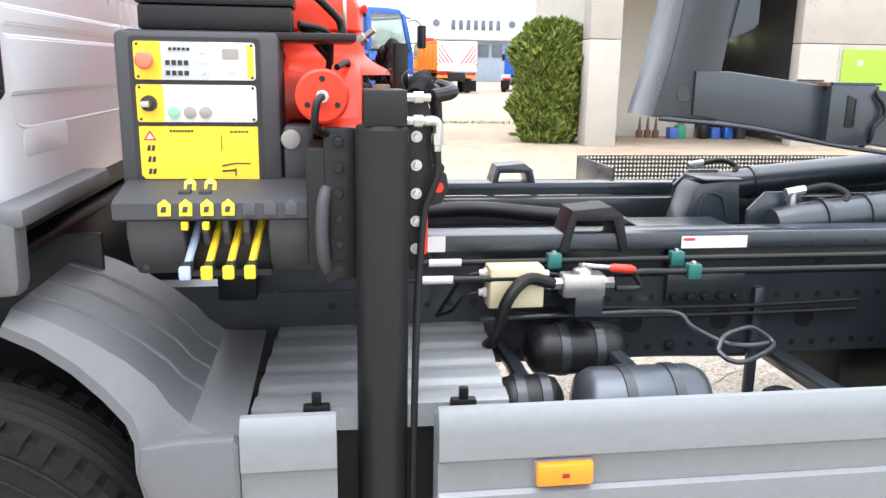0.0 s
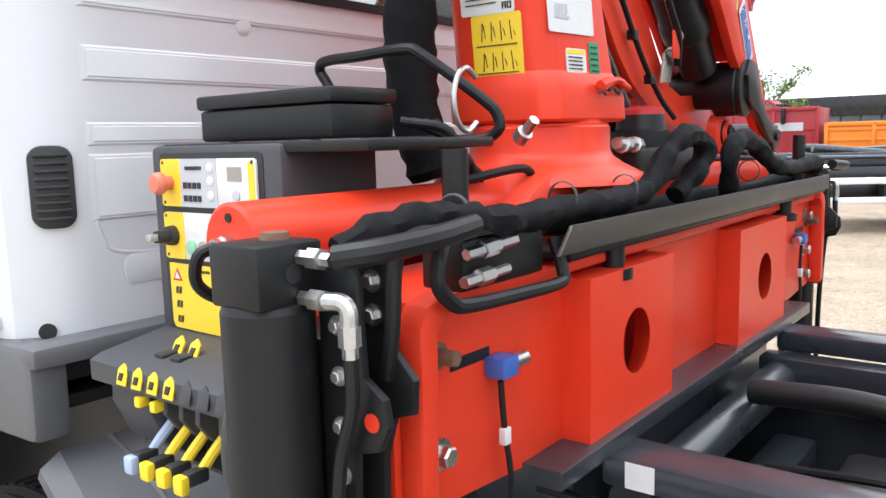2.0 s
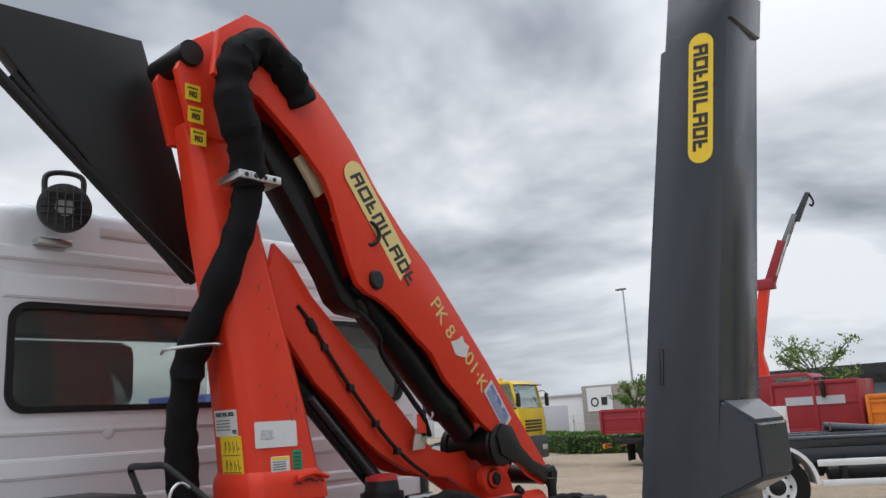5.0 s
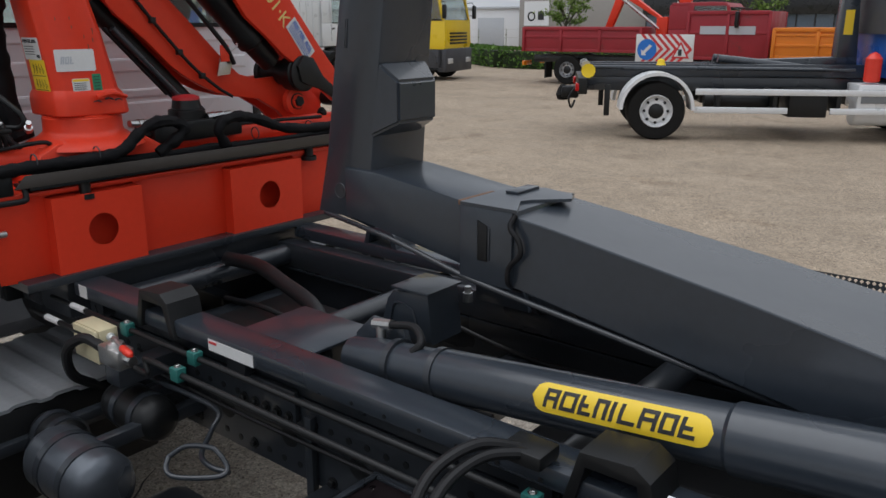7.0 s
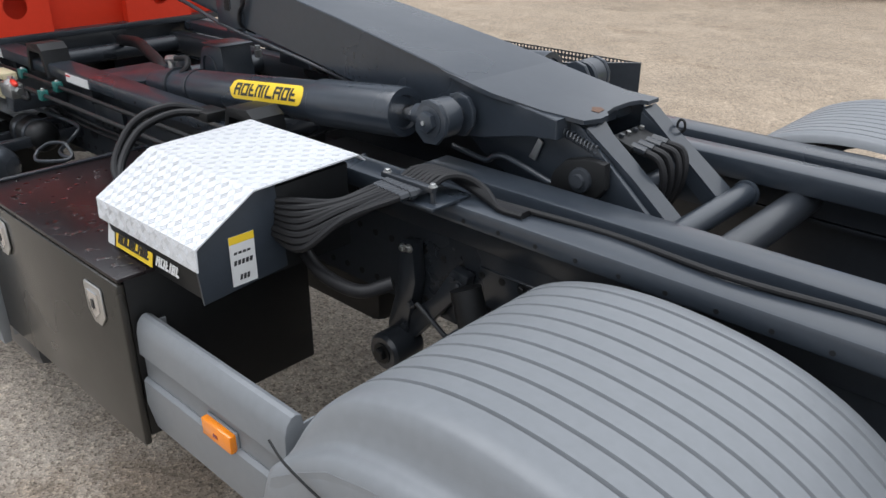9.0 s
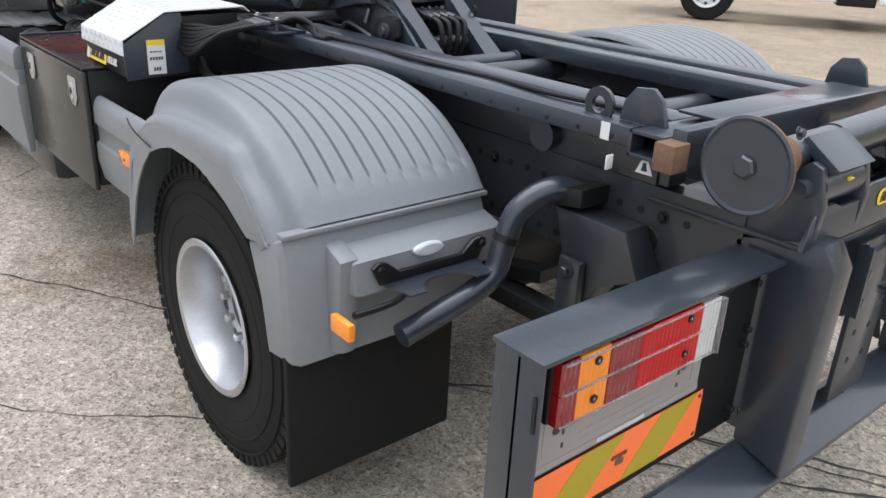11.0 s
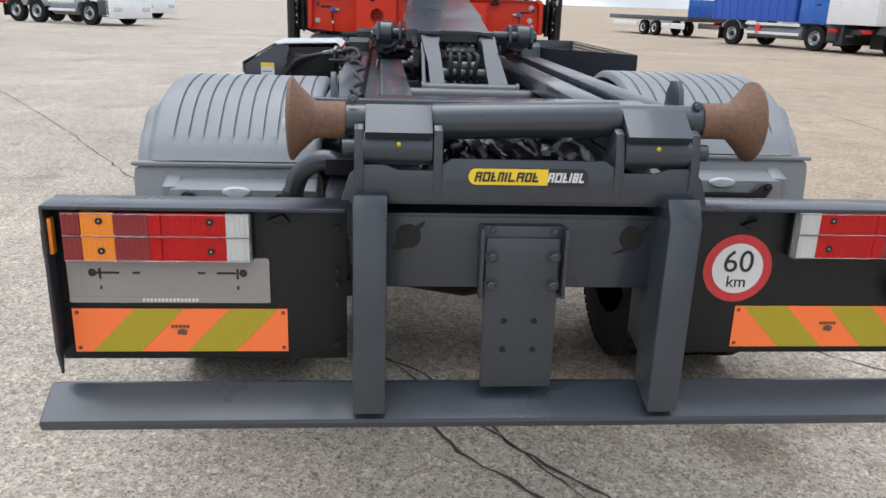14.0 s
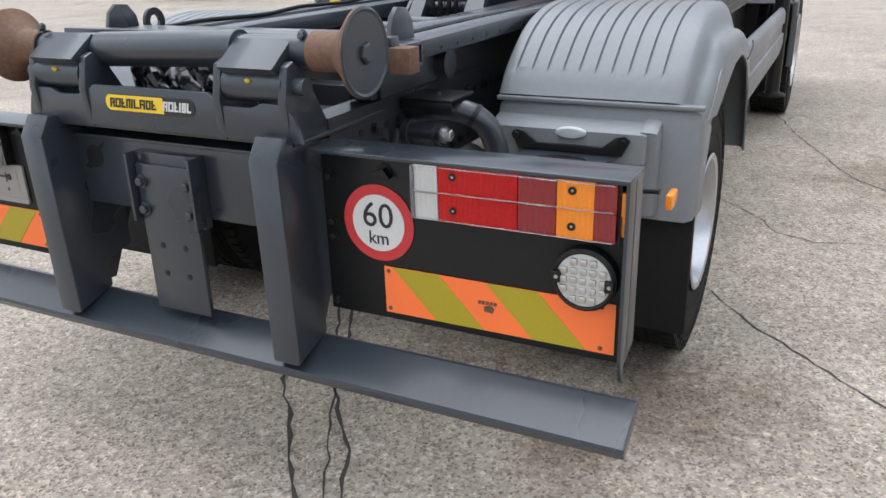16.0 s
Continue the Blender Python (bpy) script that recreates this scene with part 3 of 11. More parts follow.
def rear_mudguard(s):
    """A grey plastic wing over the twin rear wheels: ribbed top, stepped rear wall and rubber flap."""
    y0, y1 = s * 1.276, s * 0.60
    pinch = 0.2  # how far the rear corner is drawn in
    root = thing("rear_mudguard", (4.85, s * 0.96, 0.5), "grey plastic rear mudguard with long raised ribs over twin wheels", "mudguard", "rear mudguards")
    cx, cz, r = 4.83, 0.52, 0.635
    prof = [(4.295, 0.58), (4.305, 0.70), (4.34, 0.84), (4.385, 0.96), (4.445, 1.06), (4.535, 1.145), (4.66, 1.195), (4.80, 1.214), (4.95, 1.208), (5.08, 1.185), (5.185, 1.145), (5.272, 1.09), (5.345, 1.03), (5.398, 0.962)]
    # top sheet: grooves cut along it and a lower rounded shoulder at the outer side
    line = curve_pts([(x, 0, z) for x, z in prof], 4)
    grooves = [1.125 - i * 0.053 for i in range(10)]
    lats = [(1.282, 0.07, 1), (1.280, 0.045, 1), (1.274, 0.024, 1), (1.265, 0.010, 1), (1.254, 0.002, 1), (1.243, 0.0, 1.0), (1.233, 0.0, 0.97), (1.225, 0.0, 0.85), (1.218, 0.0, 0.62), (1.210, 0.0, 0.34), (1.201, 0.0, 0.13), (1.190, 0.0, 0.03), (1.165, 0.0, 0.0)]
    for g in grooves:
        lats += [(g + 0.005, 0.0, 0), (g + 0.0018, None, 0), (g - 0.0018, None, 0), (g - 0.005, 0.0, 0)]
    lats += [(0.614, 0.0, 0), (0.604, 0.008, 0), (0.598, 0.03, 0)]
    def shoulder(u):
        """How far the outer shoulder lies below the ribbed top, along the wing."""
        scoop = 0.095 * max(0.0, math.sin(math.pi * min(max((u - 0.22) / 0.60, 0), 1))) ** 0.7
        return max(scoop, 0.062 * min(max((u - 0.62) / 0.2, 0.0), 1.0))

    wg = shell()
    rows = []
    for i, p in enumerate(line):
        u = i / (len(line) - 1)
        d = Vector((p.x - cx, 0, p.z - cz)).normalized()
        swell = shoulder(u)
        cut = 0.009 * min(1.0, max(0.0, (0.93 - u) / 0.03)) if u > 0.12 else 0.0
        tuck = 1 - 0.38 * pinch * max(0.0, (u - 0.76) / 0.24) ** 2
        rows.append([wg.verts.new(Vector((p.x, s * (y if y < 1.1 else 1.1 + (y - 1.1) * tuck), p.z)) - d * ((cut if k is None else k) + swell * w)) for y, k, w in lats])
    for p, q in zip(rows, rows[1:]):
        for k in range(len(lats) - 1):
            wg.faces.new((p[k], q[k], q[k + 1], p[k + 1]))
    bmesh.ops.recalc_face_normals(wg, faces=wg.faces)
    part("wing", wg, GREY, root, "grey ribbed plastic top", sharp=40)
    # outer side wall with the wheel cut-out
    out = prof + [(5.405, 0.955)]
    inner = [(5.235, 0.90), (5.156, 0.962), (5.073, 1.0), (4.955, 1.03), (4.797, 1.032), (4.637, 0.99), (4.512, 0.882), (4.431, 0.747), (4.372, 0.58)]
    sw = shell()
    n2 = len(out)
    drop = [0.03 + shoulder(i / (n2 - 1)) for i in range(n2)]
    tuck = [0.068 * pinch * max(0.0, (i / (n2 - 1) - 0.76) / 0.24) ** 2 for i in range(n2)]
    a = [sw.verts.new(Vector((x, y0 - s * t, z)) - Vector((x - cx, 0, z - cz)).normalized() * k) for (x, z), k, t in zip(out, drop, tuck)]
    b = []
    for i in range(n2):
        t = i / (n2 - 1) * (len(inner) - 1)
        k = min(int(t), len(inner) - 2)
        q = inner[::-1]
        x = q[k][0] + (q[k + 1][0] - q[k][0]) * (t - k)
        z = q[k][1] + (q[k + 1][1] - q[k][1]) * (t - k)
        b.append(sw.verts.new((x, y0 + s * (0.012 - tuck[i] * 0.8), z)))
    for i in range(n2 - 1):
        sw.faces.new((a[i], a[i + 1], b[i + 1], b[i]))
    bmesh.ops.recalc_face_normals(sw, faces=sw.faces)
    bmesh.ops.solidify(sw, geom=list(sw.faces), thickness=0.006)
    part("side_wall", sw, GREY, root)
    part("corner_seam", hose(shell(), [(4.418, s * 1.279, 1.035), (4.47, s * 1.2875, 1.02), (4.55, s * 1.2895, 1.005), (4.636, s * 1.2895, 0.994)], 0.0028, 6, 3), DARK, root)
    # stepped rear wall below the seam
    ye = s * 1.266
    part("seam", box(shell(), 5.372, 5.408, min(ye, y1), max(ye, y1), 0.941, 0.957, 0.006), GREY, root)
    lower = [(5.20, 0.88), (5.393, 0.941), (5.41, 0.90), (5.43, 0.60), (5.29, 0.58), (5.26, 0.73)]
    part("rear_wall", side(lower, ye, y1, 0.03), GREY, root)
    step = [(5.40, 0.905), (5.49, 0.878), (5.50, 0.79), (5.41, 0.77)]
    part("step_moulding", side(step, s * 1.12, s * 0.605, 0.014), GREY, root)
    pillar = [(5.40, 0.915), (5.48, 0.885), (5.465, 0.62), (5.41, 0.60)]
    part("corner_moulding", side(pillar, s * 1.15, s * 1.085, 0.018), GREY, root)
    bar = [(1.075, 0.862), (1.055, 0.876), (1.03, 0.87), (0.99, 0.838), (0.78, 0.838), (0.74, 0.87), (0.715, 0.876), (0.695, 0.862), (0.72, 0.812), (1.05, 0.812)]
    bk = part("stay_bracket", cross([(s * y, z) for y, z in bar], 5.500, 5.514, 0.003), DARK, root)
    notch = [(5.60 - 0.06 * math.sin(math.pi * i / 10), 0.885 + 0.085 * math.cos(math.pi * i / 10)) for i in range(11)]
    part("bracket_flange", prism(shell(), [(x, s * y) for x, y in [(5.512, 1.04), (5.60, 1.02)] + notch + [(5.60, 0.75), (5.512, 0.73)]], 0.806, 0.812), ANTH, bk)
    for y in (1.055, 0.715):
        part("bracket_bolt", bolt(shell(), (5.514, s * y, 0.858), (1, 0, 0), 0.011, 0.01), DARK, bk)
    oval = lathe(shell(), (5.488, s * 0.885, 0.872), (1, 0, 0), [(0, 0.05), (0.012, 0.048), (0.016, 0.04), (0.017, 0.0)], 28)
    for v in oval.verts:
        v.co.z = 0.872 + (v.co.z - 0.872) * 0.36
    part("oval_cap", oval, GREYSTK, root)
    part("flap", box(shell(), 5.375, 5.40, *sorted((s * 1.262, s * 0.70)), 0.20, 0.63, 0.008), RUBBER, root, "black rubber flap")
    return root


rear_mudguard(-1).location.z += 0.012
rear_mudguard(1).location += Vector((-0.04, 0.0, 0.065))


def front_mudguard(s):
    """A moulded wing: crowned top, sloping facet towards the wheel and a panel down to the step."""
    root = thing("front_mudguard", (0.3, s * 0.9, 0.6), "grey plastic front mudguard with moulded ribs and facets", "mudguard", "front mudguards")
    cx, cz = 0.14, 0.54
    polar = lambda r, a: (cx + r * math.sin(radians(a)), cz + r * math.cos(radians(a)))
    crown = [polar(0.70, a) for a in (17, 24, 31, 38, 44)] + [(0.655, 1.005), (0.70, 0.972), (0.755, 0.968), (0.812, 0.967)]
    ridge = [1.03, 1.045, 1.055, 1.06, 1.07, 1.085, 1.11, 1.16, 1.19]
    edge = [polar(r, a) for r, a in ((0.672, 17), (0.665, 24), (0.655, 31), (0.65, 38), (0.65, 44))] + [(0.612, 0.98), (0.617, 0.925), (0.645, 0.82), (0.655, 0.62)]
    rim = [1.065, 1.075, 1.085, 1.11, 1.14, 1.17, 1.19, 1.205, 1.21]
    bm = shell()
    rows = []
    for (x, z), yr, (ex, ez), ye in zip(crown, ridge, edge, rim):
        rows.append([bm.verts.new((x, s * 0.50, z)), bm.verts.new((x, s * 0.80, z)), bm.verts.new((x, s * yr, z)), bm.verts.new((ex, s * ye, ez)), bm.verts.new((ex - 0.012, s * ye, ez - 0.02))])
    for a, b in zip(rows, rows[1:]):
        for i in range(4):
            bm.faces.new((a[i], b[i], b[i + 1], a[i + 1]))
    bmesh.ops.recalc_face_normals(bm, faces=bm.faces)
    bmesh.ops.solidify(bm, geom=list(bm.faces), thickness=0.006)
    part("wing", bm, SKIRT, root, sharp=20)
    pts = [(0.812, 0.48), (0.812, 0.972), (0.80, 0.985), (0.70, 0.985), (0.625, 0.975), (0.617, 0.925), (0.645, 0.82), (0.66, 0.62), (0.66, 0.48)]
    part("outer_panel", side(pts, min(s * 1.19, s * 1.228), max(s * 1.19, s * 1.228), 0.008), SKIRT, root)
    part("panel_step", side([(0.755, 0.48), (0.81, 0.48), (0.81, 0.87), (0.765, 0.85)], min(s * 1.225, s * 1.236), max(s * 1.225, s * 1.236), 0.004), SKIRT, root)
    for y in (0.93, 0.80, 0.66):
        rb = shell()
        hose(rb, [(x, s * y, z - 0.003) for x, z in crown[:7]], 0.008, 8, 3)
        part("rib", rb, SKIRT, root)
    return root


for s in (-1, 1):
    front_mudguard(s)

# long side guards
def side_guard(x0, x1, s=-1, zlow=0.50, y=1.20, top=1.025):
    y *= s
    root = thing("side_guard", ((x0 + x1) / 2, y, zlow), "grey moulded plastic side guard panel along the chassis", "side guard", "side guards")
    roll = [(y - s * 0.02, top - 0.04), (y - s * 0.014, top - 0.008), (y, top), (y + s * 0.012, top - 0.002), (y + s * 0.026, top - 0.018), (y + s * 0.033, top - 0.045), (y + s * 0.035, top - 0.108), (y + s * 0.028, top - 0.114), (y - s * 0.02, top - 0.114)]
    part("upper_roll", cross(roll, x0, x1, 0.003), GREY, root)
    mid = [(y - s * 0.016, top - 0.1145), (y + s * 0.027, top - 0.1145), (y + s * 0.023, top - 0.122), (y + s * 0.023, top - 0.182), (y - s * 0.016, top - 0.182)]
    part("recessed_strip", cross(mid, x0, x1, 0.001), GREY, root)
    low = [(y - s * 0.02, top - 0.1825), (y + s * 0.026, top - 0.1825), (y + s * 0.036, top - 0.190), (y + s * 0.038, top - 0.26), (y + s * 0.022, zlow), (y - s * 0.004, zlow), (y - s * 0.02, top - 0.30)]
    part("lower_panel", cross(low, x0, x1, 0.003), GREY, root)
    for x in (x0, x1):
        k = 1 if x == x0 else -1
        part("end_flange", box(shell(), min(x, x + k * 0.006), max(x, x + k * 0.006), *sorted((y - s * 0.05, y - s * 0.014)), zlow + 0.02, top - 0.03, 0.002), GREY, root)
    return root


g1 = side_guard(1.208, 2.71)
g2 = side_guard(0.812, 1.002)
g3 = side_guard(3.672, 4.30, zlow=0.62, y=1.135, top=0.965)
side_guard(0.812, 4.295, 1, zlow=0.62, y=1.135, top=0.965)
for g, x, y, z in ((g1, 1.474, -1.223, 0.879), (g3, 4.038, -1.158, 0.797)):
    lamp = part("side_marker_lamp", box(shell(), x - 0.061, x + 0.061, y - 0.026, y - 0.004, z - 0.025, z + 0.025, 0.006), ORANGE, g, "orange side marker lamp")
    part("lens_mark", box(shell(), x - 0.008, x + 0.008, y - 0.0275, y - 0.0262, z - 0.006, z + 0.004, 0.0), DREDLENS, lamp)
    part("mounting_plate", box(shell(), x - 0.064, x + 0.064, y - 0.008, y, z - 0.028, z + 0.028, 0.003), GREY, g)
for x in (1.4, 2.4):
    part("stay", box(shell(), x - 0.03, x + 0.03, -1.20, -0.45, 0.80, 0.84, 0.006), FRAME, chassis)

# battery cover with moulded waves
root = thing("battery_cover", (1.11, -0.74, 0.7), "grey ribbed plastic battery cover held by rubber straps", "battery cover")
bm = shell()
rows = []
for j in range(61):
    y = -1.035 + j * 0.0109
    t = (j % 12) / 12
    z = 0.948 + (0.009 * min(1.0, 2.2 * math.sin(math.pi * t / 0.75)) if t < 0.75 else 0.0) - (0.045 if j == 0 else 0)
    rows.append([bm.verts.new((x, y, z)) for x in (0.815 + 0.0006 * j, 1.40 + 0.0009 * j)])
for a, b in zip(rows, rows[1:]):
    bm.faces.new((a[0], a[1], b[1], b[0]))
bmesh.ops.recalc_face_normals(bm, faces=bm.faces)
bmesh.ops.solidify(bm, geom=list(bm.faces), thickness=0.012)
part("lid", bm, BATT, root, sharp=50)
part("tray", box(shell(), 0.83, 1.40, -1.015, -0.40, 0.60, 0.935, 0.01), DARK, root)
for x in (0.96, 1.29):
    st = box(shell(), x - 0.03, x + 0.03, -1.052, -1.028, 0.945, 0.972, 0.006)
    box(st, x - 0.011, x + 0.011, -1.05, -1.034, 0.966, 1.0, 0.005)
    part("strap", st, HOSE, root, "black rubber strap")

# compressed-air tanks
for (x0, x1, y, z, r) in ((1.54, 1.83, -0.62, 0.922, 0.072), (1.605, 1.965, -0.88, 0.862, 0.100), (1.41, 1.60, -0.80, 0.845, 0.072)):
    tk = thing("air_tank", ((x0 + x1) / 2, y, z - r), "black painted compressed-air tank strapped under the chassis", "air tank", "air tanks")
    part("vessel", lathe(shell(), (x0, y, z), (1, 0, 0), [(0, 0.0), (0.004, r * 0.5), (0.02, r * 0.86), (0.05, r), (x1 - x0 - 0.05, r), (x1 - x0 - 0.02, r * 0.86), (x1 - x0 - 0.004, r * 0.5), (x1 - x0, 0.0)], 32), TANKGREY if r > 0.09 else DARK, tk, sharp=60)
    for k in (0.35, 0.7):
        x = x0 + (x1 - x0) * k
        part("strap", lathe(shell(), (x - 0.014, y, z), (1, 0, 0), [(0, r + 0.001), (0.001, r + 0.004), (0.027, r + 0.004), (0.028, r + 0.001)], 32), FRAME, tk)
    part("hanger", box(shell(), (x0 + x1) / 2 - 0.02, (x0 + x1) / 2 + 0.02, y, -0.44, z + r * 0.3, z + r * 0.75, 0.005), FRAME, tk)

# fuel tank cap seen behind the long side guard
fc = solo("fuel_cap", lathe(shell(), (2.165, -0.90, 0.845), (0, 0, 1), [(-0.20, 0.045), (0.0, 0.042), (0.015, 0.052), (0.035, 0.048), (0.046, 0.032), (0.05, 0.0)], 28), CHROME, "crinkled bright metal tank cap", "tank cap")

# drive line, brake gear and pipes between the rails
part("gearbox", lathe(shell(), (0.4, 0, 0.72), (1, 0, 0), [(0, 0.0), (0, 0.26), (0.35, 0.24), (0.6, 0.16), (0.85, 0.13), (0.9, 0.0)], 20, False), DARK, chassis)
part("drive_shaft", rod(shell(), (1.3, 0, 0.74), (4.4, 0, 0.62), 0.055, n=16), DARK, chassis)
part("pump", box(shell(), 1.45, 1.85, -0.16, 0.2, 0.86, 1.06, 0.03), DARK, chassis, "black hydraulic pump")
part("fuel_tank", box(shell(), 1.72, 2.66, -1.12, -0.52, 0.30, 0.655, 0.06), FRAME, chassis, "dark fuel tank low behind the side guard")
part("oil_tank", box(shell(), 2.72, 3.7, -0.36, 0.36, 0.60, 0.92, 0.04), DARK, chassis)
for s in (-1, 1):
    part("leaf_spring", side([(4.1, 0.70), (4.45, 0.60), (4.83, 0.57), (5.2, 0.60), (5.55, 0.70), (5.55, 0.74), (5.2, 0.66), (4.83, 0.64), (4.45, 0.66), (4.1, 0.74)], min(s * 0.42, s * 0.50), max(s * 0.42, s * 0.50), 0.0), DARK, chassis)
    part("brake_chamber", lathe(shell(), (4.45, s * 0.62, 0.78), (1, 0, 0.25), [(0, 0.0), (0, 0.085), (0.09, 0.095), (0.1, 0.10), (0.2, 0.085), (0.21, 0.0)], 20, False), DARK, chassis)
    part("shock_absorber", rod(shell(), (4.42, s * 0.58, 0.60), (4.25, s * 0.55, 1.02), 0.042, n=16), DARK, chassis)
rnd = random.Random(21)
for k in range(9):
    y = rnd.uniform(-0.33, 0.33)
    x0, x1 = rnd.uniform(1.2, 1.9), rnd.uniform(2.3, 3.7)
    z = rnd.uniform(0.93, 1.08)
    part("chassis_cable", hose(shell(), [(x0, y, z), (x0 + 0.3, y + rnd.uniform(-0.06, 0.06), z + 0.03), ((x0 + x1) / 2, y + rnd.uniform(-0.08, 0.08), z - 0.04), (x1, y, z + 0.02)], rnd.uniform(0.008, 0.017), 8, 6), HOSE, chassis)
for k in range(2):
    part("rail_hose", hose(shell(), [(1.45 + 0.05 * k, -0.47, 1.02 - 0.03 * k), (1.75, -0.485, 1.0 - 0.028 * k), (2.2, -0.48, 0.99 - 0.026 * k), (2.66, -0.48, 1.0 - 0.03 * k)], 0.007, 6, 5), HOSE, chassis)


# front spring hanger and exhaust bend ahead of the rear axle
for s in (-1, 1):
    hg = thing("spring_hanger", (3.98, s * 0.5, 0.66), "dark cast spring hanger bolted to the chassis rail", "spring hanger", "spring hangers")
    part("front_leg", side([(3.955, 1.045), (4.005, 1.05), (4.015, 0.93), (3.985, 0.80), (3.97, 0.70), (3.90, 0.70), (3.895, 0.76), (3.94, 0.90)], s * 0.452, s * 0.50, 0.008), FRAME, hg)
    part("rear_leg", side([(4.15, 1.02), (4.205, 1.01), (4.195, 0.97), (4.10, 0.86), (4.0, 0.74), (3.96, 0.72), (3.95, 0.79), (4.07, 0.90)], s * 0.455, s * 0.49, 0.006), FRAME, hg)
    part("eye", lathe(shell(), (3.945, s * 0.45, 0.70), (0, s, 0), [(0, 0.055), (0.01, 0.06), (0.11, 0.06), (0.12, 0.05), (0.12, 0.02)], 24), FRAME, hg)
    part("eye_bolt", bolt(shell(), (3.945, s * 0.57, 0.70), (0, s, 0), 0.022, 0.018), DARK, hg)
    for x, z in ((3.97, 1.03), (3.995, 1.035), (4.165, 1.0), (4.185, 0.985), (4.0, 0.86), (3.975, 0.78)):
        part("hanger_bolt", bolt(shell(), (x, s * 0.50, z), (0, s, 0), 0.009, 0.010), STEEL if z > 1.0 else FRAME, hg)
    part("stay_rod", rod(shell(), (4.02, s * 0.50, 0.87), (4.16, s * 0.47, 0.75), 0.008), FRAME, hg)
    part("shield", prism(shell(), [(4.22, 0.0), (4.40, 0.0), (4.42, 0.10), (4.30, 0.12), (4.20, 0.08)], 0.0, 0.004, Matrix(((1, 0, 0, 0), (0, s, 0, s * 0.452), (-0.12, -0.3, 1, 1.43), (0, 0, 0, 1))) if s > 0 else Matrix(((1, 0, 0, 0), (0, -1, 0, -0.452), (-0.12, -0.3, 1, 1.43), (0, 0, 0, 1)))), DARK, hg, "thin dark heat shield")
ep = thing("exhaust_bend", (4.15, -0.58, 0.7), "dark painted exhaust bend beside the chassis rail", "exhaust pipe")
part("pipe", hose(shell(), [(4.40, -0.50, 0.90), (4.28, -0.54, 0.88), (4.20, -0.60, 0.80), (4.15, -0.66, 0.68), (4.14, -0.68, 0.55)], 0.04, 16, 6), ANTH, ep)
part("rail_seam", rod(shell(), (4.22, -0.452, 1.035), (4.52, -0.452, 1.035), 0.004, n=6), FRAME, ep)

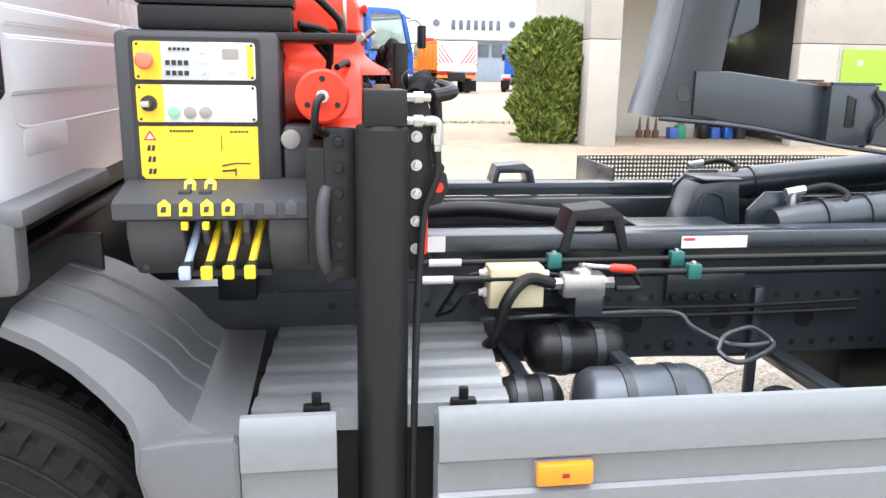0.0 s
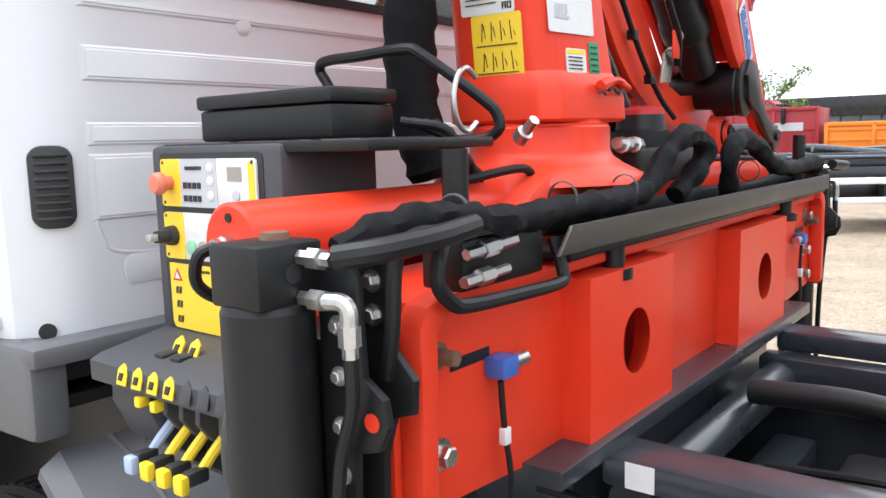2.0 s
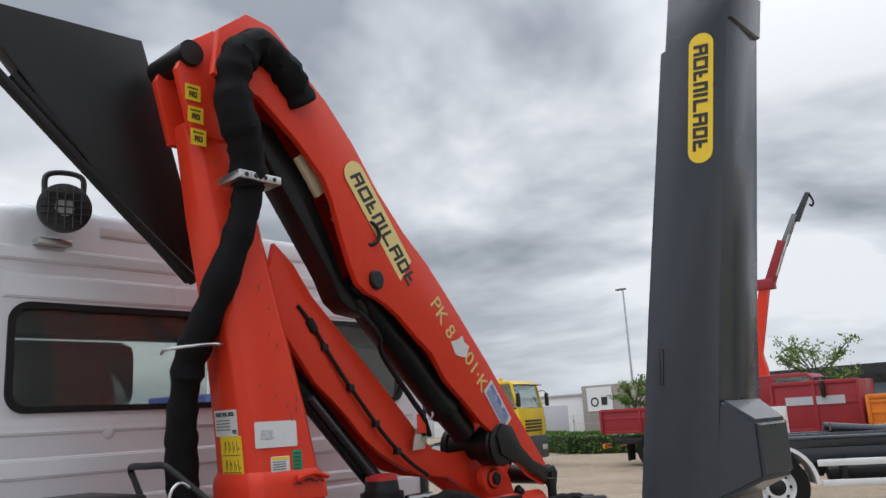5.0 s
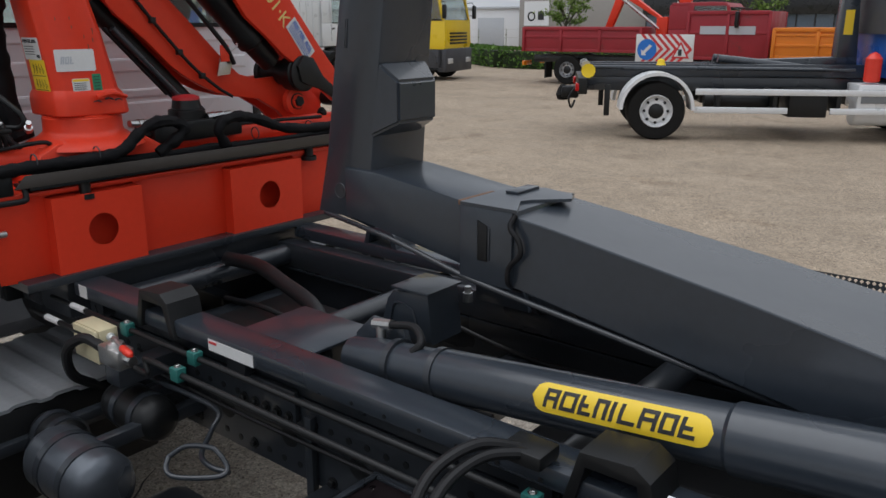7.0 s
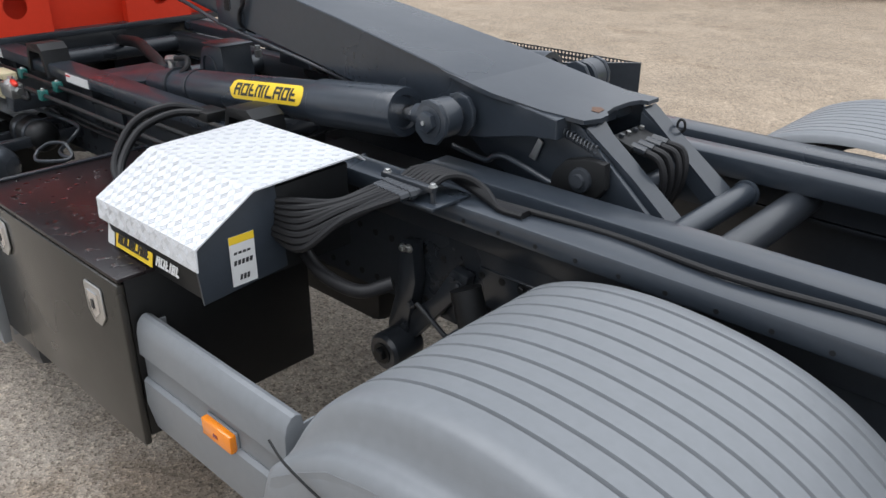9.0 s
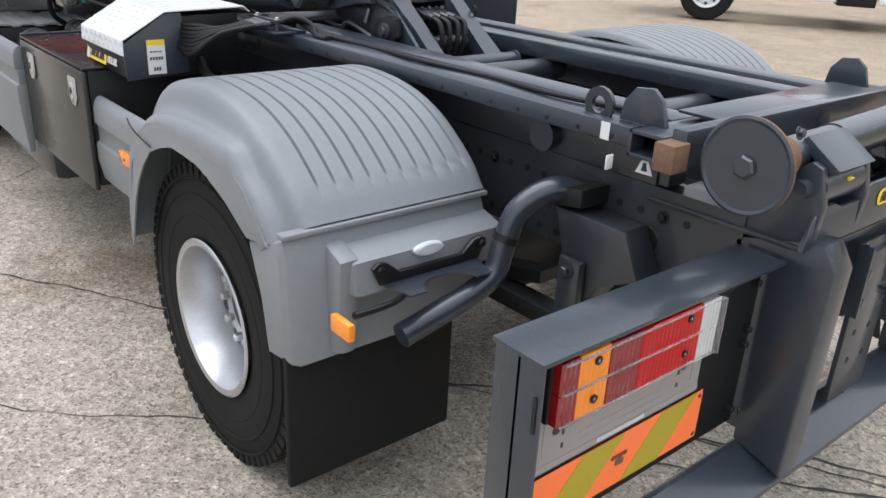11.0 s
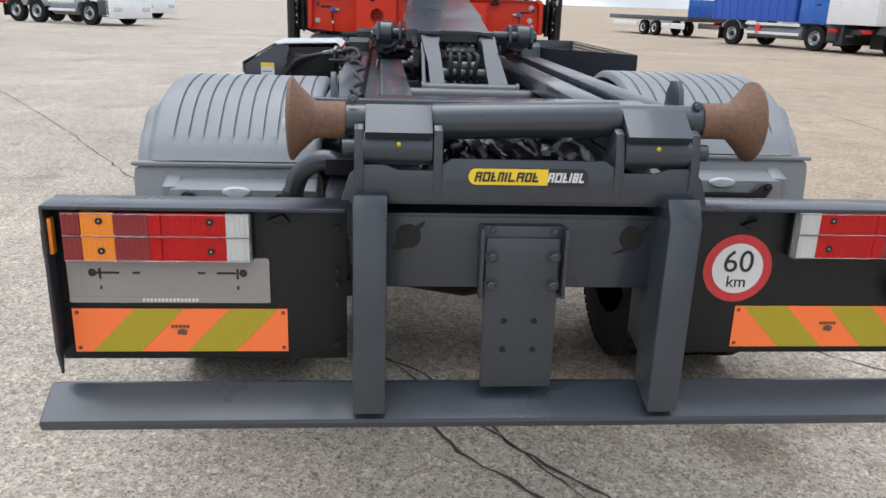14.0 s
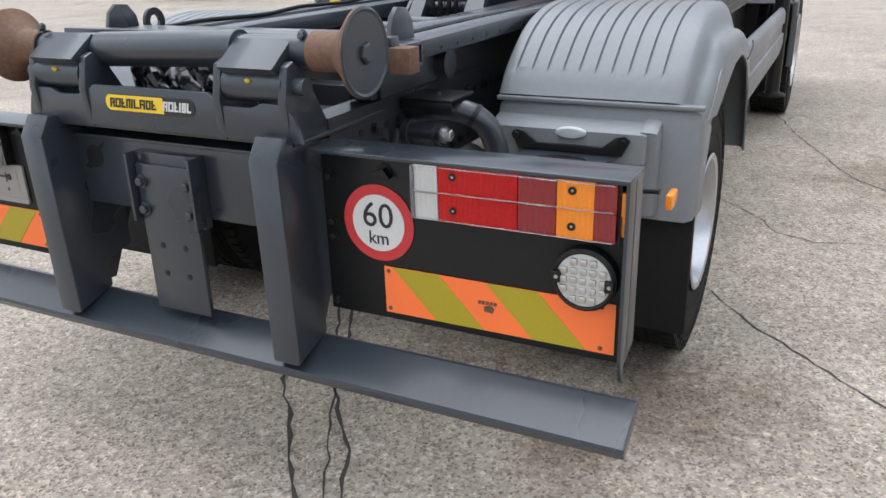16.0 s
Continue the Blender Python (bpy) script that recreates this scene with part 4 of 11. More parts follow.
# ---- lorry: rear end ----
def tail_panel(s):
    """The steel lamp carrier at one rear corner."""
    root = thing("tail_panel", (6.2, s * 0.85, 0.56), "anthracite steel tail panel with folded top edge and lamps", "tail panel", "tail panels")
    up = 0.016 if s > 0 else 0.0  # the lorry leans a little
    ye = 1.243 if s < 0 else 1.262
    ya, yb = sorted((s * ye, s * 0.47))
    part("plate", box(shell(), 6.185, 6.195, ya, yb, 0.575 + up, 1.015 + up, 0.002), DARK, root)
    bm = shell()
    box(bm, 6.12, 6.246, ya, yb, 1.012 + up, 1.022 + up, 0.002)
    part("top_flange", bm, ANTH, root, "folded top edge beaded with rain")
    bm = side([(6.13, 1.015 + up), (6.246, 1.015 + up), (6.246, 0.62), (6.225, 0.545 + up), (6.21, 0.60), (6.13, 0.62)], s * ye, s * (ye - 0.008), 0.001)
    part("end_flange", bm, ANTH, root)
    # tail lamp
    zl, zh = 0.876 + up * 1.4, 1.005 + up * 1.4
    y = 1.194 if s < 0 else 1.236
    lamp = part("tail_light", box(shell(), 6.195, 6.226, *sorted((s * (y + 0.006), s * (y - 0.48))), zl - 0.002, zh + 0.002, 0.004), DARK, root, "long tail light with red, amber and clear lenses")
    zm = (zl + zh) / 2
    for w, mt, nm, deep in ((0.048, DREDLENS, "reflector_lens", 0.0), (0.083, ORANGE, "indicator_lens", 0.0), (0.088, DREDLENS, "tail_lens", 0.001), (0.031, REDLENS, "red_reflector", 0.003), (0.164, REDLENS, "brake_lens", 0.0), (0.060, CLEARLENS, "reversing_lens", 0.002)):
        a, b = sorted((s * y, s * (y - w)))
        n = max(4, int(w / 0.0065))
        front = [(6.243 + deep + (0.0016 if i % 2 else 0.0), a + 0.0006 + (b - a - 0.0012) * i / n) for i in range(n + 1)]
        lens = shell()
        for z0, z1 in ((zl, zm - 0.0012), (zm + 0.0012, zh)):
            prism(lens, [(6.226, a + 0.0006)] + front + [(6.226, b - 0.0006)], z0, z1)
        part(nm, lens, mt, lamp, sharp=20)
        y -= w
    ends = sorted((s * (y + 0.47), s * (y - 0.004)))
    for z in (zl + 0.002, zm + 0.004, zh - 0.002):
        part("cover_ridge", box(shell(), 6.247, 6.253, *ends, z - 0.0008, z + 0.0008, 0.0003), CLEARCOVER, lamp)
    part("cover_end", box(shell(), 6.226, 6.259, *sorted((s * (y - 0.001), s * (y - 0.004))), zl, zh, 0.0008), CLEARCOVER, lamp)
    for yy in ((0.82, 1.098) if s < 0 else (0.86, 1.14)):
        for z in (zl + 0.027, zh - 0.022):
            screw = part("lens_screw", lathe(shell(), (6.244, s * yy, z), (1, 0, 0), [(0, 0.009), (0.003, 0.009), (0.0035, 0.005), (0.001, 0.0045)], 14), DARK, lamp)
            part("screw_head", lathe(shell(), (6.245, s * yy, z), (1, 0, 0), [(0, 0.0035), (0.002, 0.003), (0.002, 0)], 8), STEEL, screw)
    side_lens = box(shell(), 6.205, 6.232, *sorted((s * (ye - 0.010), s * (ye - 0.020))), zl + 0.012, zh - 0.02, 0.002)
    part("side_reflector", side_lens, ORANGE, lamp, "slim orange side reflector")
    # striped marking board
    L = s * 1.208 if s < 0 else 0.64
    m = face((6.1965, L, 0.598 + up * 0.8), (0, 1, 0), (0, 0, 1))
    bd = part("striped_board", prism(shell(), [(0, 0), (0.575 if s < 0 else 0.595, 0), (0.575 if s < 0 else 0.595, 0.127), (0, 0.127)], 0, 0.002, m), CHORANGE, root, "fluorescent orange board with olive stripes")
    w, h = (0.575 if s < 0 else 0.595), 0.127
    for x in ((0.145, 0.40) if s < 0 else (0.045, 0.30)):
        if s < 0:
            lo0, lo1, hi0, hi1 = x - 0.10, x + 0.03, x + 0.02, x + 0.15
        else:
            lo0, lo1, hi0, hi1 = x + 0.10, x + 0.23, x - 0.02, x + 0.11
        clip = lambda v: min(max(v, 0.0), w)
        decal("stripe", [(clip(lo0), 0.0004), (clip(lo1), 0.0004), (clip(hi1), h - 0.0004), (clip(hi0), h - 0.0004)], m @ Matrix.Translation((0, 0, 0.002)), CHYEL, bd, thick=0.001)
    bm = shell()
    bars(bm, 5, 0.05, 0.008, m @ Matrix.Translation((0, 0, 0.003)), 0.285, 0.075, two=False)
    prism(bm, [(0.275, 0.052), (0.298, 0.05), (0.302, 0.062), (0.29, 0.068), (0.276, 0.064)], 0.0, 0.004, m)
    part("approval_print", bm, RUST, bd)
    for u in (0.012, 0.563):
        for v in (0.012, 0.115):
            part("rivet", lathe(shell(), m @ Vector((u, v, 0.002)), (1, 0, 0), [(0, 0.006), (0.003, 0.004), (0.003, 0)], 10), RUST, bd)
    # bolts along the inner edge and an oval socket hole
    for z in (0.96, 0.84, 0.80, 0.62):
        part("bolt", bolt(shell(), (6.196, s * 0.495, z), (1, 0, 0), 0.009, 0.012), DARK, root)
    hl = shell()
    lathe(hl, (6.196, s * 0.655, 0.985), (1, 0, 0), [(0, 0.022), (0.002, 0.021)], 18)
    prism(hl, [(-0.03, -0.004), (0.03, -0.010), (0.012, 0.012)], 0.0, 0.02, face((6.196, s * 0.648, 0.985), (0, 1, 0), (0, 0, 1)))
    part("socket_hole", hl, DARK, root)
    bm = prism(shell(), rrect(0.008, 0.075, 0.003, 3), 0, 0.002, face((6.2365, s * 1.2445, 0.92), (1, 0, 0), (0, 0, 1)))
    part("slot", bm, DARK, root)
    # orange lamp on an arm beside the wheel
    arm = hose(shell(), [(5.53, s * 0.97, 0.80), (5.60, s * 1.08, 0.82), (5.62, s * 1.20, 0.83)], 0.009)
    lamp2 = part("outline_lamp_arm", arm, DARK, root)
    part("outline_lamp", box(shell(), 5.585, 5.665, *sorted((s * 1.225, s * 1.245)), 0.79, 0.835, 0.006), ORANGE, lamp2, "orange outline marker lamp")
    return root


left_panel, right_panel = tail_panel(-1), tail_panel(1)

# number-plate holder with plain bars
m = face((6.1965, -0.942, 0.808), (0, 1, 0), (0, 0, 1))
holder = part("plate_holder", prism(shell(), rrect(0.53, 0.128, 0.01), 0, 0.008, m, 0.001), NPLATE, left_panel, "empty grey number-plate holder")
for u, v, w, h in ((-0.16, 0.022, 0.06, 0.006), (-0.085, 0.022, 0.02, 0.006), (0.085, 0.022, 0.02, 0.006), (0.15, 0.022, 0.05, 0.006), (-0.18, 0.02, 0.006, 0.03), (0.18, 0.02, 0.006, 0.03), (-0.18, -0.02, 0.006, 0.01), (0.18, -0.02, 0.006, 0.01)):
    part("slot", prism(shell(), [(u - w / 2, v - h / 2), (u + w / 2, v - h / 2), (u + w / 2, v + h / 2), (u - w / 2, v + h / 2)], 0.007, 0.0092, m), INK, holder)
for u in (-0.2, 0.195):
    part("fixing_screw", lathe(shell(), m @ Vector((u, 0.022, 0.0085)), (1, 0, 0), [(0, 0.011), (0.002, 0.009), (0.004, 0.0)], 14), INK, holder)
for u, w in ((-0.232, 0.006), (0.232, 0.006)):
    part("embossed_frame", prism(shell(), rrect(w, 0.07, 0.002, 2, u, 0.01), 0.007, 0.0090, m), NPLATE, holder)
bm = shell()
for v in (-0.012, -0.03):
    prism(bm, rrect(0.26, 0.006, 0.002, 2, 0, v), 0.007, 0.0088, m)
prism(bm, rrect(0.11, 0.034, 0.004, 2, 0, 0.02), 0.0072, 0.0086, m)
part("embossed_ribs", bm, NPLATE, holder)
bm = shell()
prism(bm, rrect(0.53, 0.016, 0.004, 3, 0, -0.055), 0.0078, 0.0092, m)
part("lower_edge", bm, NPLATE, holder)
bm = bars(shell(), 15, 0.15, 0.009, m @ Matrix.Translation((0, 0, 0.0085)), 0.0, -0.0545, two=False)
part("edge_print", bm, WHITESTK, holder)

# round speed sign
m = face((6.1965, 0.630, 0.851), (0, 1, 0), (0, 0, 1))
circle = lambda r, n=48: [(r * math.cos(2 * math.pi * i / n), r * math.sin(2 * math.pi * i / n)) for i in range(n)]
sign = part("speed_sign", prism(shell(), circle(0.1), 0, 0.0015, m), SIGNRED, right_panel, "round red and white 60 km speed sticker")
decal("sign_disc", circle(0.074), m @ Matrix.Translation((0, 0, 0.0015)), WHITESTK, sign, thick=0.001)
letters("60", 0.092, m @ Matrix.Translation((0, 0.018, 0.0032)), "number", INK, sign)
letters("km", 0.048, m @ Matrix.Translation((0, -0.04, 0.0032)), "unit", INK, sign)
# round clear lamp over the striped board
lamp = part("round_lamp", lathe(shell(), (6.198, 1.167, 0.798), (1, 0, 0), [(0, 0.074), (0.03, 0.074), (0.036, 0.067), (0.034, 0.063), (0.028, 0.062)], 36), DARK, right_panel, "round clear reversing lamp")
part("lens", lathe(shell(), (6.224, 1.167, 0.798), (1, 0, 0), [(0, 0.063), (0.006, 0.062), (0.010, 0.035), (0.011, 0)], 36), CLEARLENS, lamp)
for i in (-2, -1, 0, 1, 2):
    for j in (-2, -1, 0, 1, 2):
        if i * i + j * j < 6:
            part("reflector_cell", box(shell(), 6.231, 6.2385, 1.167 + i * 0.022 - 0.008, 1.167 + i * 0.022 + 0.008, 0.798 + j * 0.022 - 0.008, 0.798 + j * 0.022 + 0.008, 0.003), STEEL, lamp)
for k in (-1, 1):
    clip = part("lamp_clip", box(shell(), 6.226, 6.240, 1.167 + k * 0.060 - 0.011, 1.167 + k * 0.060 + 0.009, 0.784 - k * 0.004, 0.812 - k * 0.004, 0.002), DARK, lamp)
    part("clip_screw", lathe(shell(), (6.240, 1.167 + k * 0.060, 0.798 - k * 0.004), (1, 0, 0), [(0, 0.005), (0.002, 0.004), (0.002, 0)], 10), STEEL, clip)

# underrun bar: slanted hollow bar on two cranked posts
bumper = thing("underrun_bar", (6.28, 0, 0.40), "anthracite steel rear underrun bar on two posts", "underrun bar")
bm = side([(6.218, 0.512), (6.325, 0.454), (6.328, 0.444), (6.318, 0.424), (6.306, 0.420), (6.192, 0.484), (6.190, 0.494), (6.206, 0.511)], -1.275, 1.30, 0.004)
part("bar", bm, ANTH, bumper, "flat slanted bar with worn paint", sharp=14)
for s in (-1, 1):
    c = s * 0.406
    pts = [(6.10, 1.03), (6.29, 1.075), (6.31, 1.075), (6.345, 1.02), (6.335, 0.475), (6.20, 0.515), (6.20, 0.60), (6.10, 0.62)]
    part("post", side(pts, c - 0.044, c + 0.044, 0.008), ANTH, bumper, "square-section post with bevelled top")
    part("rear_gusset", side([(5.98, 0.85), (6.12, 0.85), (6.19, 0.52), (6.15, 0.52)], c - 0.004, c + 0.004, 0.001), FRAME, bumper)

# cross beam between the posts and the bolted coupling plate
xb = thing("rear_cross_beam", (6.2, 0, 0.8), "anthracite steel rear cross beam with bolted coupling plate", "cross beam")
part("beam", box(shell(), 6.13, 6.225, -0.37, 0.37, 0.80, 1.005, 0.006), ANTH, xb)
part("top_lip", box(shell(), 6.02, 6.235, -0.37, 0.37, 1.002, 1.012, 0.002), ANTH, xb)
hl = shell()
for s in (-1, 1):
    lathe(hl, (6.2255, s * 0.305, 0.945), (1, 0, 0), [(0, 0.034), (0.0015, 0.033)], 20)
    prism(hl, [(-0.045, -0.035), (-0.02, -0.038), (0.04, 0.03), (0.045, 0.045), (0.02, 0.03)] if s < 0 else [(0.045, 0.03), (0.05, 0.045), (-0.02, -0.03), (-0.05, -0.045), (-0.02, -0.04)], 0, 0.002, face((6.2258, s * 0.305, 0.945), (0, 1, 0), (0, 0, 1)))
part("flame_cut_holes", hl, DARK, xb)
cp = part("coupling_plate", box(shell(), 6.255, 6.27, -0.10, 0.10, 0.52, 0.955, 0.003), ANTH, xb)
part("back_plate", box(shell(), 6.225, 6.256, -0.112, 0.112, 0.78, 0.985, 0.003), ANTH, xb)
for s in (-1, 1):
    part("angle", box(shell(), 6.25, 6.29, s * 0.112 - 0.005, s * 0.112 + 0.005, 0.79, 0.985, 0.002), ANTH, xb)
for y in (-0.083, 0.083):
    for z in (0.905, 0.825):
        part("bolt", bolt(shell(), (6.27, y, z), (1, 0, 0), 0.013, 0.014), ANTH, cp)
    part("bolt", bolt(shell(), (6.256, y, 0.972), (1, 0, 0), 0.008, 0.008), ANTH, cp)
for y in (-0.042, 0.042):
    for z in (0.72, 0.635):
        part("bolt_hole", lathe(shell(), (6.2702, y, z), (1, 0, 0), [(0, 0.009), (0.0012, 0.009)], 12), DARK, cp)

# curved headboard of the roller frame, with a badge of plain shapes
rf = thing("roller_frame", (6.2, 0, 1.0), "anthracite tail frame with badge carrying the container rollers", "roller frame")
head = [(-0.48, 1.055), (-0.46, 1.12), (-0.43, 1.148), (-0.37, 1.148), (-0.335, 1.135), (-0.245, 1.135), (-0.20, 1.165), (0.20, 1.165), (0.245, 1.135), (0.335, 1.135), (0.37, 1.148), (0.43, 1.148), (0.46, 1.12), (0.48, 1.055)]
part("headboard", cross(head, 6.265, 6.277, 0.002), ANTH, rf)
part("shelf", box(shell(), 5.85, 6.27, -0.46, 0.46, 1.045, 1.057, 0.002), FRAME, rf)
m = face((6.2775, 0.0, 1.122), (0, 1, 0), (0, 0, 1))
bd = part("badge", prism(shell(), rrect(0.312, 0.046, 0.02), 0, 0.0015, m), INK, rf, "yellow and black maker's badge")
decal("badge_field", [(-0.152 + 0.018 * math.cos(a), 0.0 + 0.021 * math.sin(a)) for a in [math.pi / 2 + math.pi * i / 10 for i in range(11)]] + [(0.036, -0.021), (0.036, 0.021)], m @ Matrix.Translation((0.014, 0, 0.0015)), YELSTK, bd, thick=0.0008)
part("badge_lettering", blocks(shell(), MAKER, 0.165, 0.025, m @ Matrix.Translation((0, 0, 0.0023)), -0.056, 0.0, lean=0.2), INK, bd)
part("badge_lettering", blocks(shell(), LINE, 0.095, 0.025, m @ Matrix.Translation((0, 0, 0.0023)), 0.098, 0.0, lean=0.2), WHITESTK, bd)
for s in (-1, 1):
    for y in (0.235, 0.435):
        part("bearing_lug", side([(6.10, 1.05), (6.275, 1.05), (6.285, 1.15), (6.265, 1.235), (6.24, 1.245), (6.20, 1.22)], s * y - 0.012, s * y + 0.012, 0.003), ANTH, rf)
    part("hinge_barrel", rod(shell(), (6.235, s * 0.25, 1.185), (6.235, s * 0.43, 1.185), 0.043, n=28), ANTH, rf)
    part("hinge_pin", rod(shell(), (6.235, s * 0.445, 1.185), (6.235, s * 0.478, 1.185), 0.022), ANTH, rf)
    part("grease_nipple", lathe(shell(), (6.275, s * 0.335, 1.20), (1, 0, 0.4), [(0, 0.006), (0.004, 0.006), (0.010, 0.003), (0.014, 0.0)], 10), YEL, rf)
    part("roller_arm", side([(6.188, 1.275), (6.205, 1.291), (6.290, 1.232), (6.265, 1.214)], s * 0.335 - 0.085, s * 0.335 + 0.085, 0.003), ANTH, rf, "sheet-steel roller arm")
part("roller_axle", rod(shell(), (6.18, -0.49, 1.245), (6.18, 0.49, 1.262), 0.040, n=28), ANTH, rf)
part("axle_sleeve", rod(shell(), (6.18, -0.245, 1.245), (6.18, 0.245, 1.262), 0.047, n=28), ANTH, rf)
for s in (-1, 1):
    ro = part("roller", lathe(shell(), (6.18, s * 0.47, 1.2535 + s * 0.0085), (0, s, 0), [(0, 0.044), (0.002, 0.048), (0.075, 0.048), (0.083, 0.052), (0.118, 0.085), (0.135, 0.106), (0.142, 0.106)], 44, False), RUST, rf, "rusty flanged container roller")
    part("roller_face", lathe(shell(), (6.18, s * 0.47, 1.2535 + s * 0.0085), (0, s, 0), [(0.142, 0.106), (0.145, 0.100), (0.132, 0.07), (0.118, 0.045), (0.118, 0.0)], 44), ANTH, ro, "dark grey dished face")
    part("hub_nut", bolt(shell(), (6.18, s * 0.588, 1.2535 + s * 0.0085), (0, s, 0), 0.026, 0.03), ANTH, ro)
    bolt_bm = bolt(shell(), (6.20, s * 0.452, 1.30), (1, 0, 0.3), 0.01, 0.01)
    part("clamp_bolt", bolt_bm, ANTH, rf)

# locking cross beam in front of the rollers
lb = thing("locking_beam", (5.95, 0, 1.19), "anthracite square-tube container locking beam with rusty ends", "locking beam")
bm = box(shell(), 5.87, 5.97, -0.60, 0.60, 1.245, 1.255, 0.002)
box(bm, 5.87, 5.97, -0.60, 0.60, 1.19, 1.20, 0.002)
box(bm, 5.87, 5.88, -0.60, 0.60, 1.19, 1.255, 0.002)
part("tube", bm, ANTH, lb)
bm = shell()
box(bm, 5.98, 6.02, -0.59, 0.59, 1.19, 1.28, 0.004)
part("rear_bar", bm, ANTH, lb)
part("cover_sheet", box(shell(), 5.86, 6.01, -0.40, 0.40, 1.268, 1.276, 0.002), ANTH, lb)
for s in (-1, 1):
    part("tube_end", box(shell(), 5.975, 6.03, s * 0.615 - 0.03, s * 0.615 + 0.03, 1.19, 1.255, 0.003), RUST, lb, "rust-stained open tube end")
    if s < 0:
        part("label_tag", box(shell(), 5.868, 5.872, s * 0.66 - 0.012, s * 0.66 + 0.012, 1.165, 1.20, 0.001), WHITESTK, lb)
    bm = side([(5.78, 1.25), (5.79, 1.30), (5.82, 1.335), (5.87, 1.34), (5.90, 1.315), (5.92, 1.25)], s * 0.52 - 0.008, s * 0.52 + 0.008, 0.003)
    part("lock_claw", bm, ANTH, lb)
# exhaust pipe and spring parts behind the left mudguard
ex = thing("exhaust_pipe", (5.6, -0.6, 0.6), "dark grey bent exhaust pipe beside the rear axle", "exhaust pipe")
part("pipe", hose(shell(), [(5.66, -0.48, 1.01), (5.625, -0.57, 1.03), (5.585, -0.65, 0.975), (5.573, -0.685, 0.88), (5.57, -0.71, 0.80), (5.565, -0.78, 0.755), (5.555, -0.90, 0.715), (5.55, -1.01, 0.685)], 0.034, 18, 8), ANTH, ex)
part("tailpipe", rod(shell(), (5.576, -0.678, 0.905), (5.574, -0.684, 0.887), 0.038, n=20), DARK, ex)
part("bracket", side([(5.55, 1.03), (5.72, 1.05), (5.72, 1.0), (5.56, 0.97)], -0.56, -0.44, 0.006), DARK, ex)
sp = thing("spring_shackle", (5.75, -0.52, 0.7), "dark painted leaf-spring shackle bolted to the rail", "spring shackle")
part("hanger", side([(5.62, 0.98), (5.86, 0.98), (5.92, 0.86), (5.80, 0.80), (5.74, 0.70), (5.66, 0.72), (5.66, 0.86)], -0.55, -0.45, 0.01), FRAME, sp)
part("shackle", side([(5.68, 0.86), (5.76, 0.86), (5.76, 0.64), (5.68, 0.62)], -0.585, -0.55, 0.015), FRAME, sp)
part("leaf_spring", box(shell(), 4.3, 5.78, -0.55, -0.47, 0.60, 0.66, 0.01), DARK, sp)
for z in (0.83, 0.66):
    part("pin", bolt(shell(), (5.72, -0.585, z), (0, -1, 0), 0.016, 0.018), FRAME, sp)

# matching air pipe, its cover plate and the spring eye on the other side
ap = thing("air_pipe", (5.64, 0.6, 0.6), "dark grey bent pipe under a flat cover plate", "air pipe")
bend = part("pipe", hose(shell(), [(5.69, 0.42, 1.03), (5.68, 0.52, 1.036), (5.665, 0.60, 1.030), (5.645, 0.665, 1.0), (5.63, 0.70, 0.945), (5.625, 0.715, 0.87), (5.62, 0.72, 0.78), (5.60, 0.76, 0.70)], 0.036, 18, 8), ANTH, ap)
part("joint_ring", rod(shell(), (5.652, 0.642, 1.0165), (5.648, 0.655, 1.0085), 0.038, n=20), DARK, bend)
part("cover_plate", box(shell(), 5.60, 5.76, 0.46, 0.625, 1.068, 1.076, 0.002), DARK, ap, "flat dark plate")
part("plate_edge", box(shell(), 5.754, 5.760, 0.46, 0.625, 1.045, 1.0675, 0.001), DARK, ap)
part("plate_stud", bolt(shell(), (5.69, 0.55, 1.076), (0, 0, 1), 0.008, 0.008), FRAME, ap)
eye = thing("spring_eye", (5.74, 0.50, 0.9), "dark painted spring eye with a worn pin", "spring eye")
part("hanger", side([(5.62, 0.99), (5.80, 0.99), (5.84, 0.90), (5.78, 0.80), (5.70, 0.80), (5.64, 0.88)], 0.451, 0.475, 0.008), FRAME, eye)
bush = part("bush", lathe(shell(), (5.76, 0.475, 0.975), (0, 1, 0), [(0, 0.040), (0.02, 0.040), (0.021, 0.032), (0.095, 0.032), (0.096, 0.036), (0.106, 0.036), (0.107, 0.031), (0.114, 0.031), (0.115, 0.034), (0.124, 0.034), (0.126, 0.02)], 24), FRAME, eye)
part("pin", bolt(shell(), (5.76, 0.60, 0.975), (0, 1, 0), 0.017, 0.022), STEEL, bush)

# crumpled black plastic wrapped round the hoses under the rollers
WRAP = mat("wet_black_plastic", (0.012, 0.012, 0.014), 0.16, vary=0.2, scale=20, bump=1.0, bump_scale=40)
wr = thing("plastic_wrap", (6.12, 0.0, 1.09), "crumpled glossy black plastic wrapped round hoses", "plastic wrap")
rnd = random.Random(17)
for k in range(7):
    y0 = -0.20 + 0.055 * k
    part("fold", hose(shell(), [(6.06, y0 - 0.06, 1.10), (6.10 + rnd.uniform(-0.02, 0.02), y0, 1.165 + rnd.uniform(-0.015, 0.03)), (6.13, y0 + 0.05, 1.13 + rnd.uniform(-0.02, 0.02)), (6.10, y0 + 0.13, 1.095)], rnd.uniform(0.018, 0.030), 10, 6, 0.5), WRAP, wr, sharp=25)

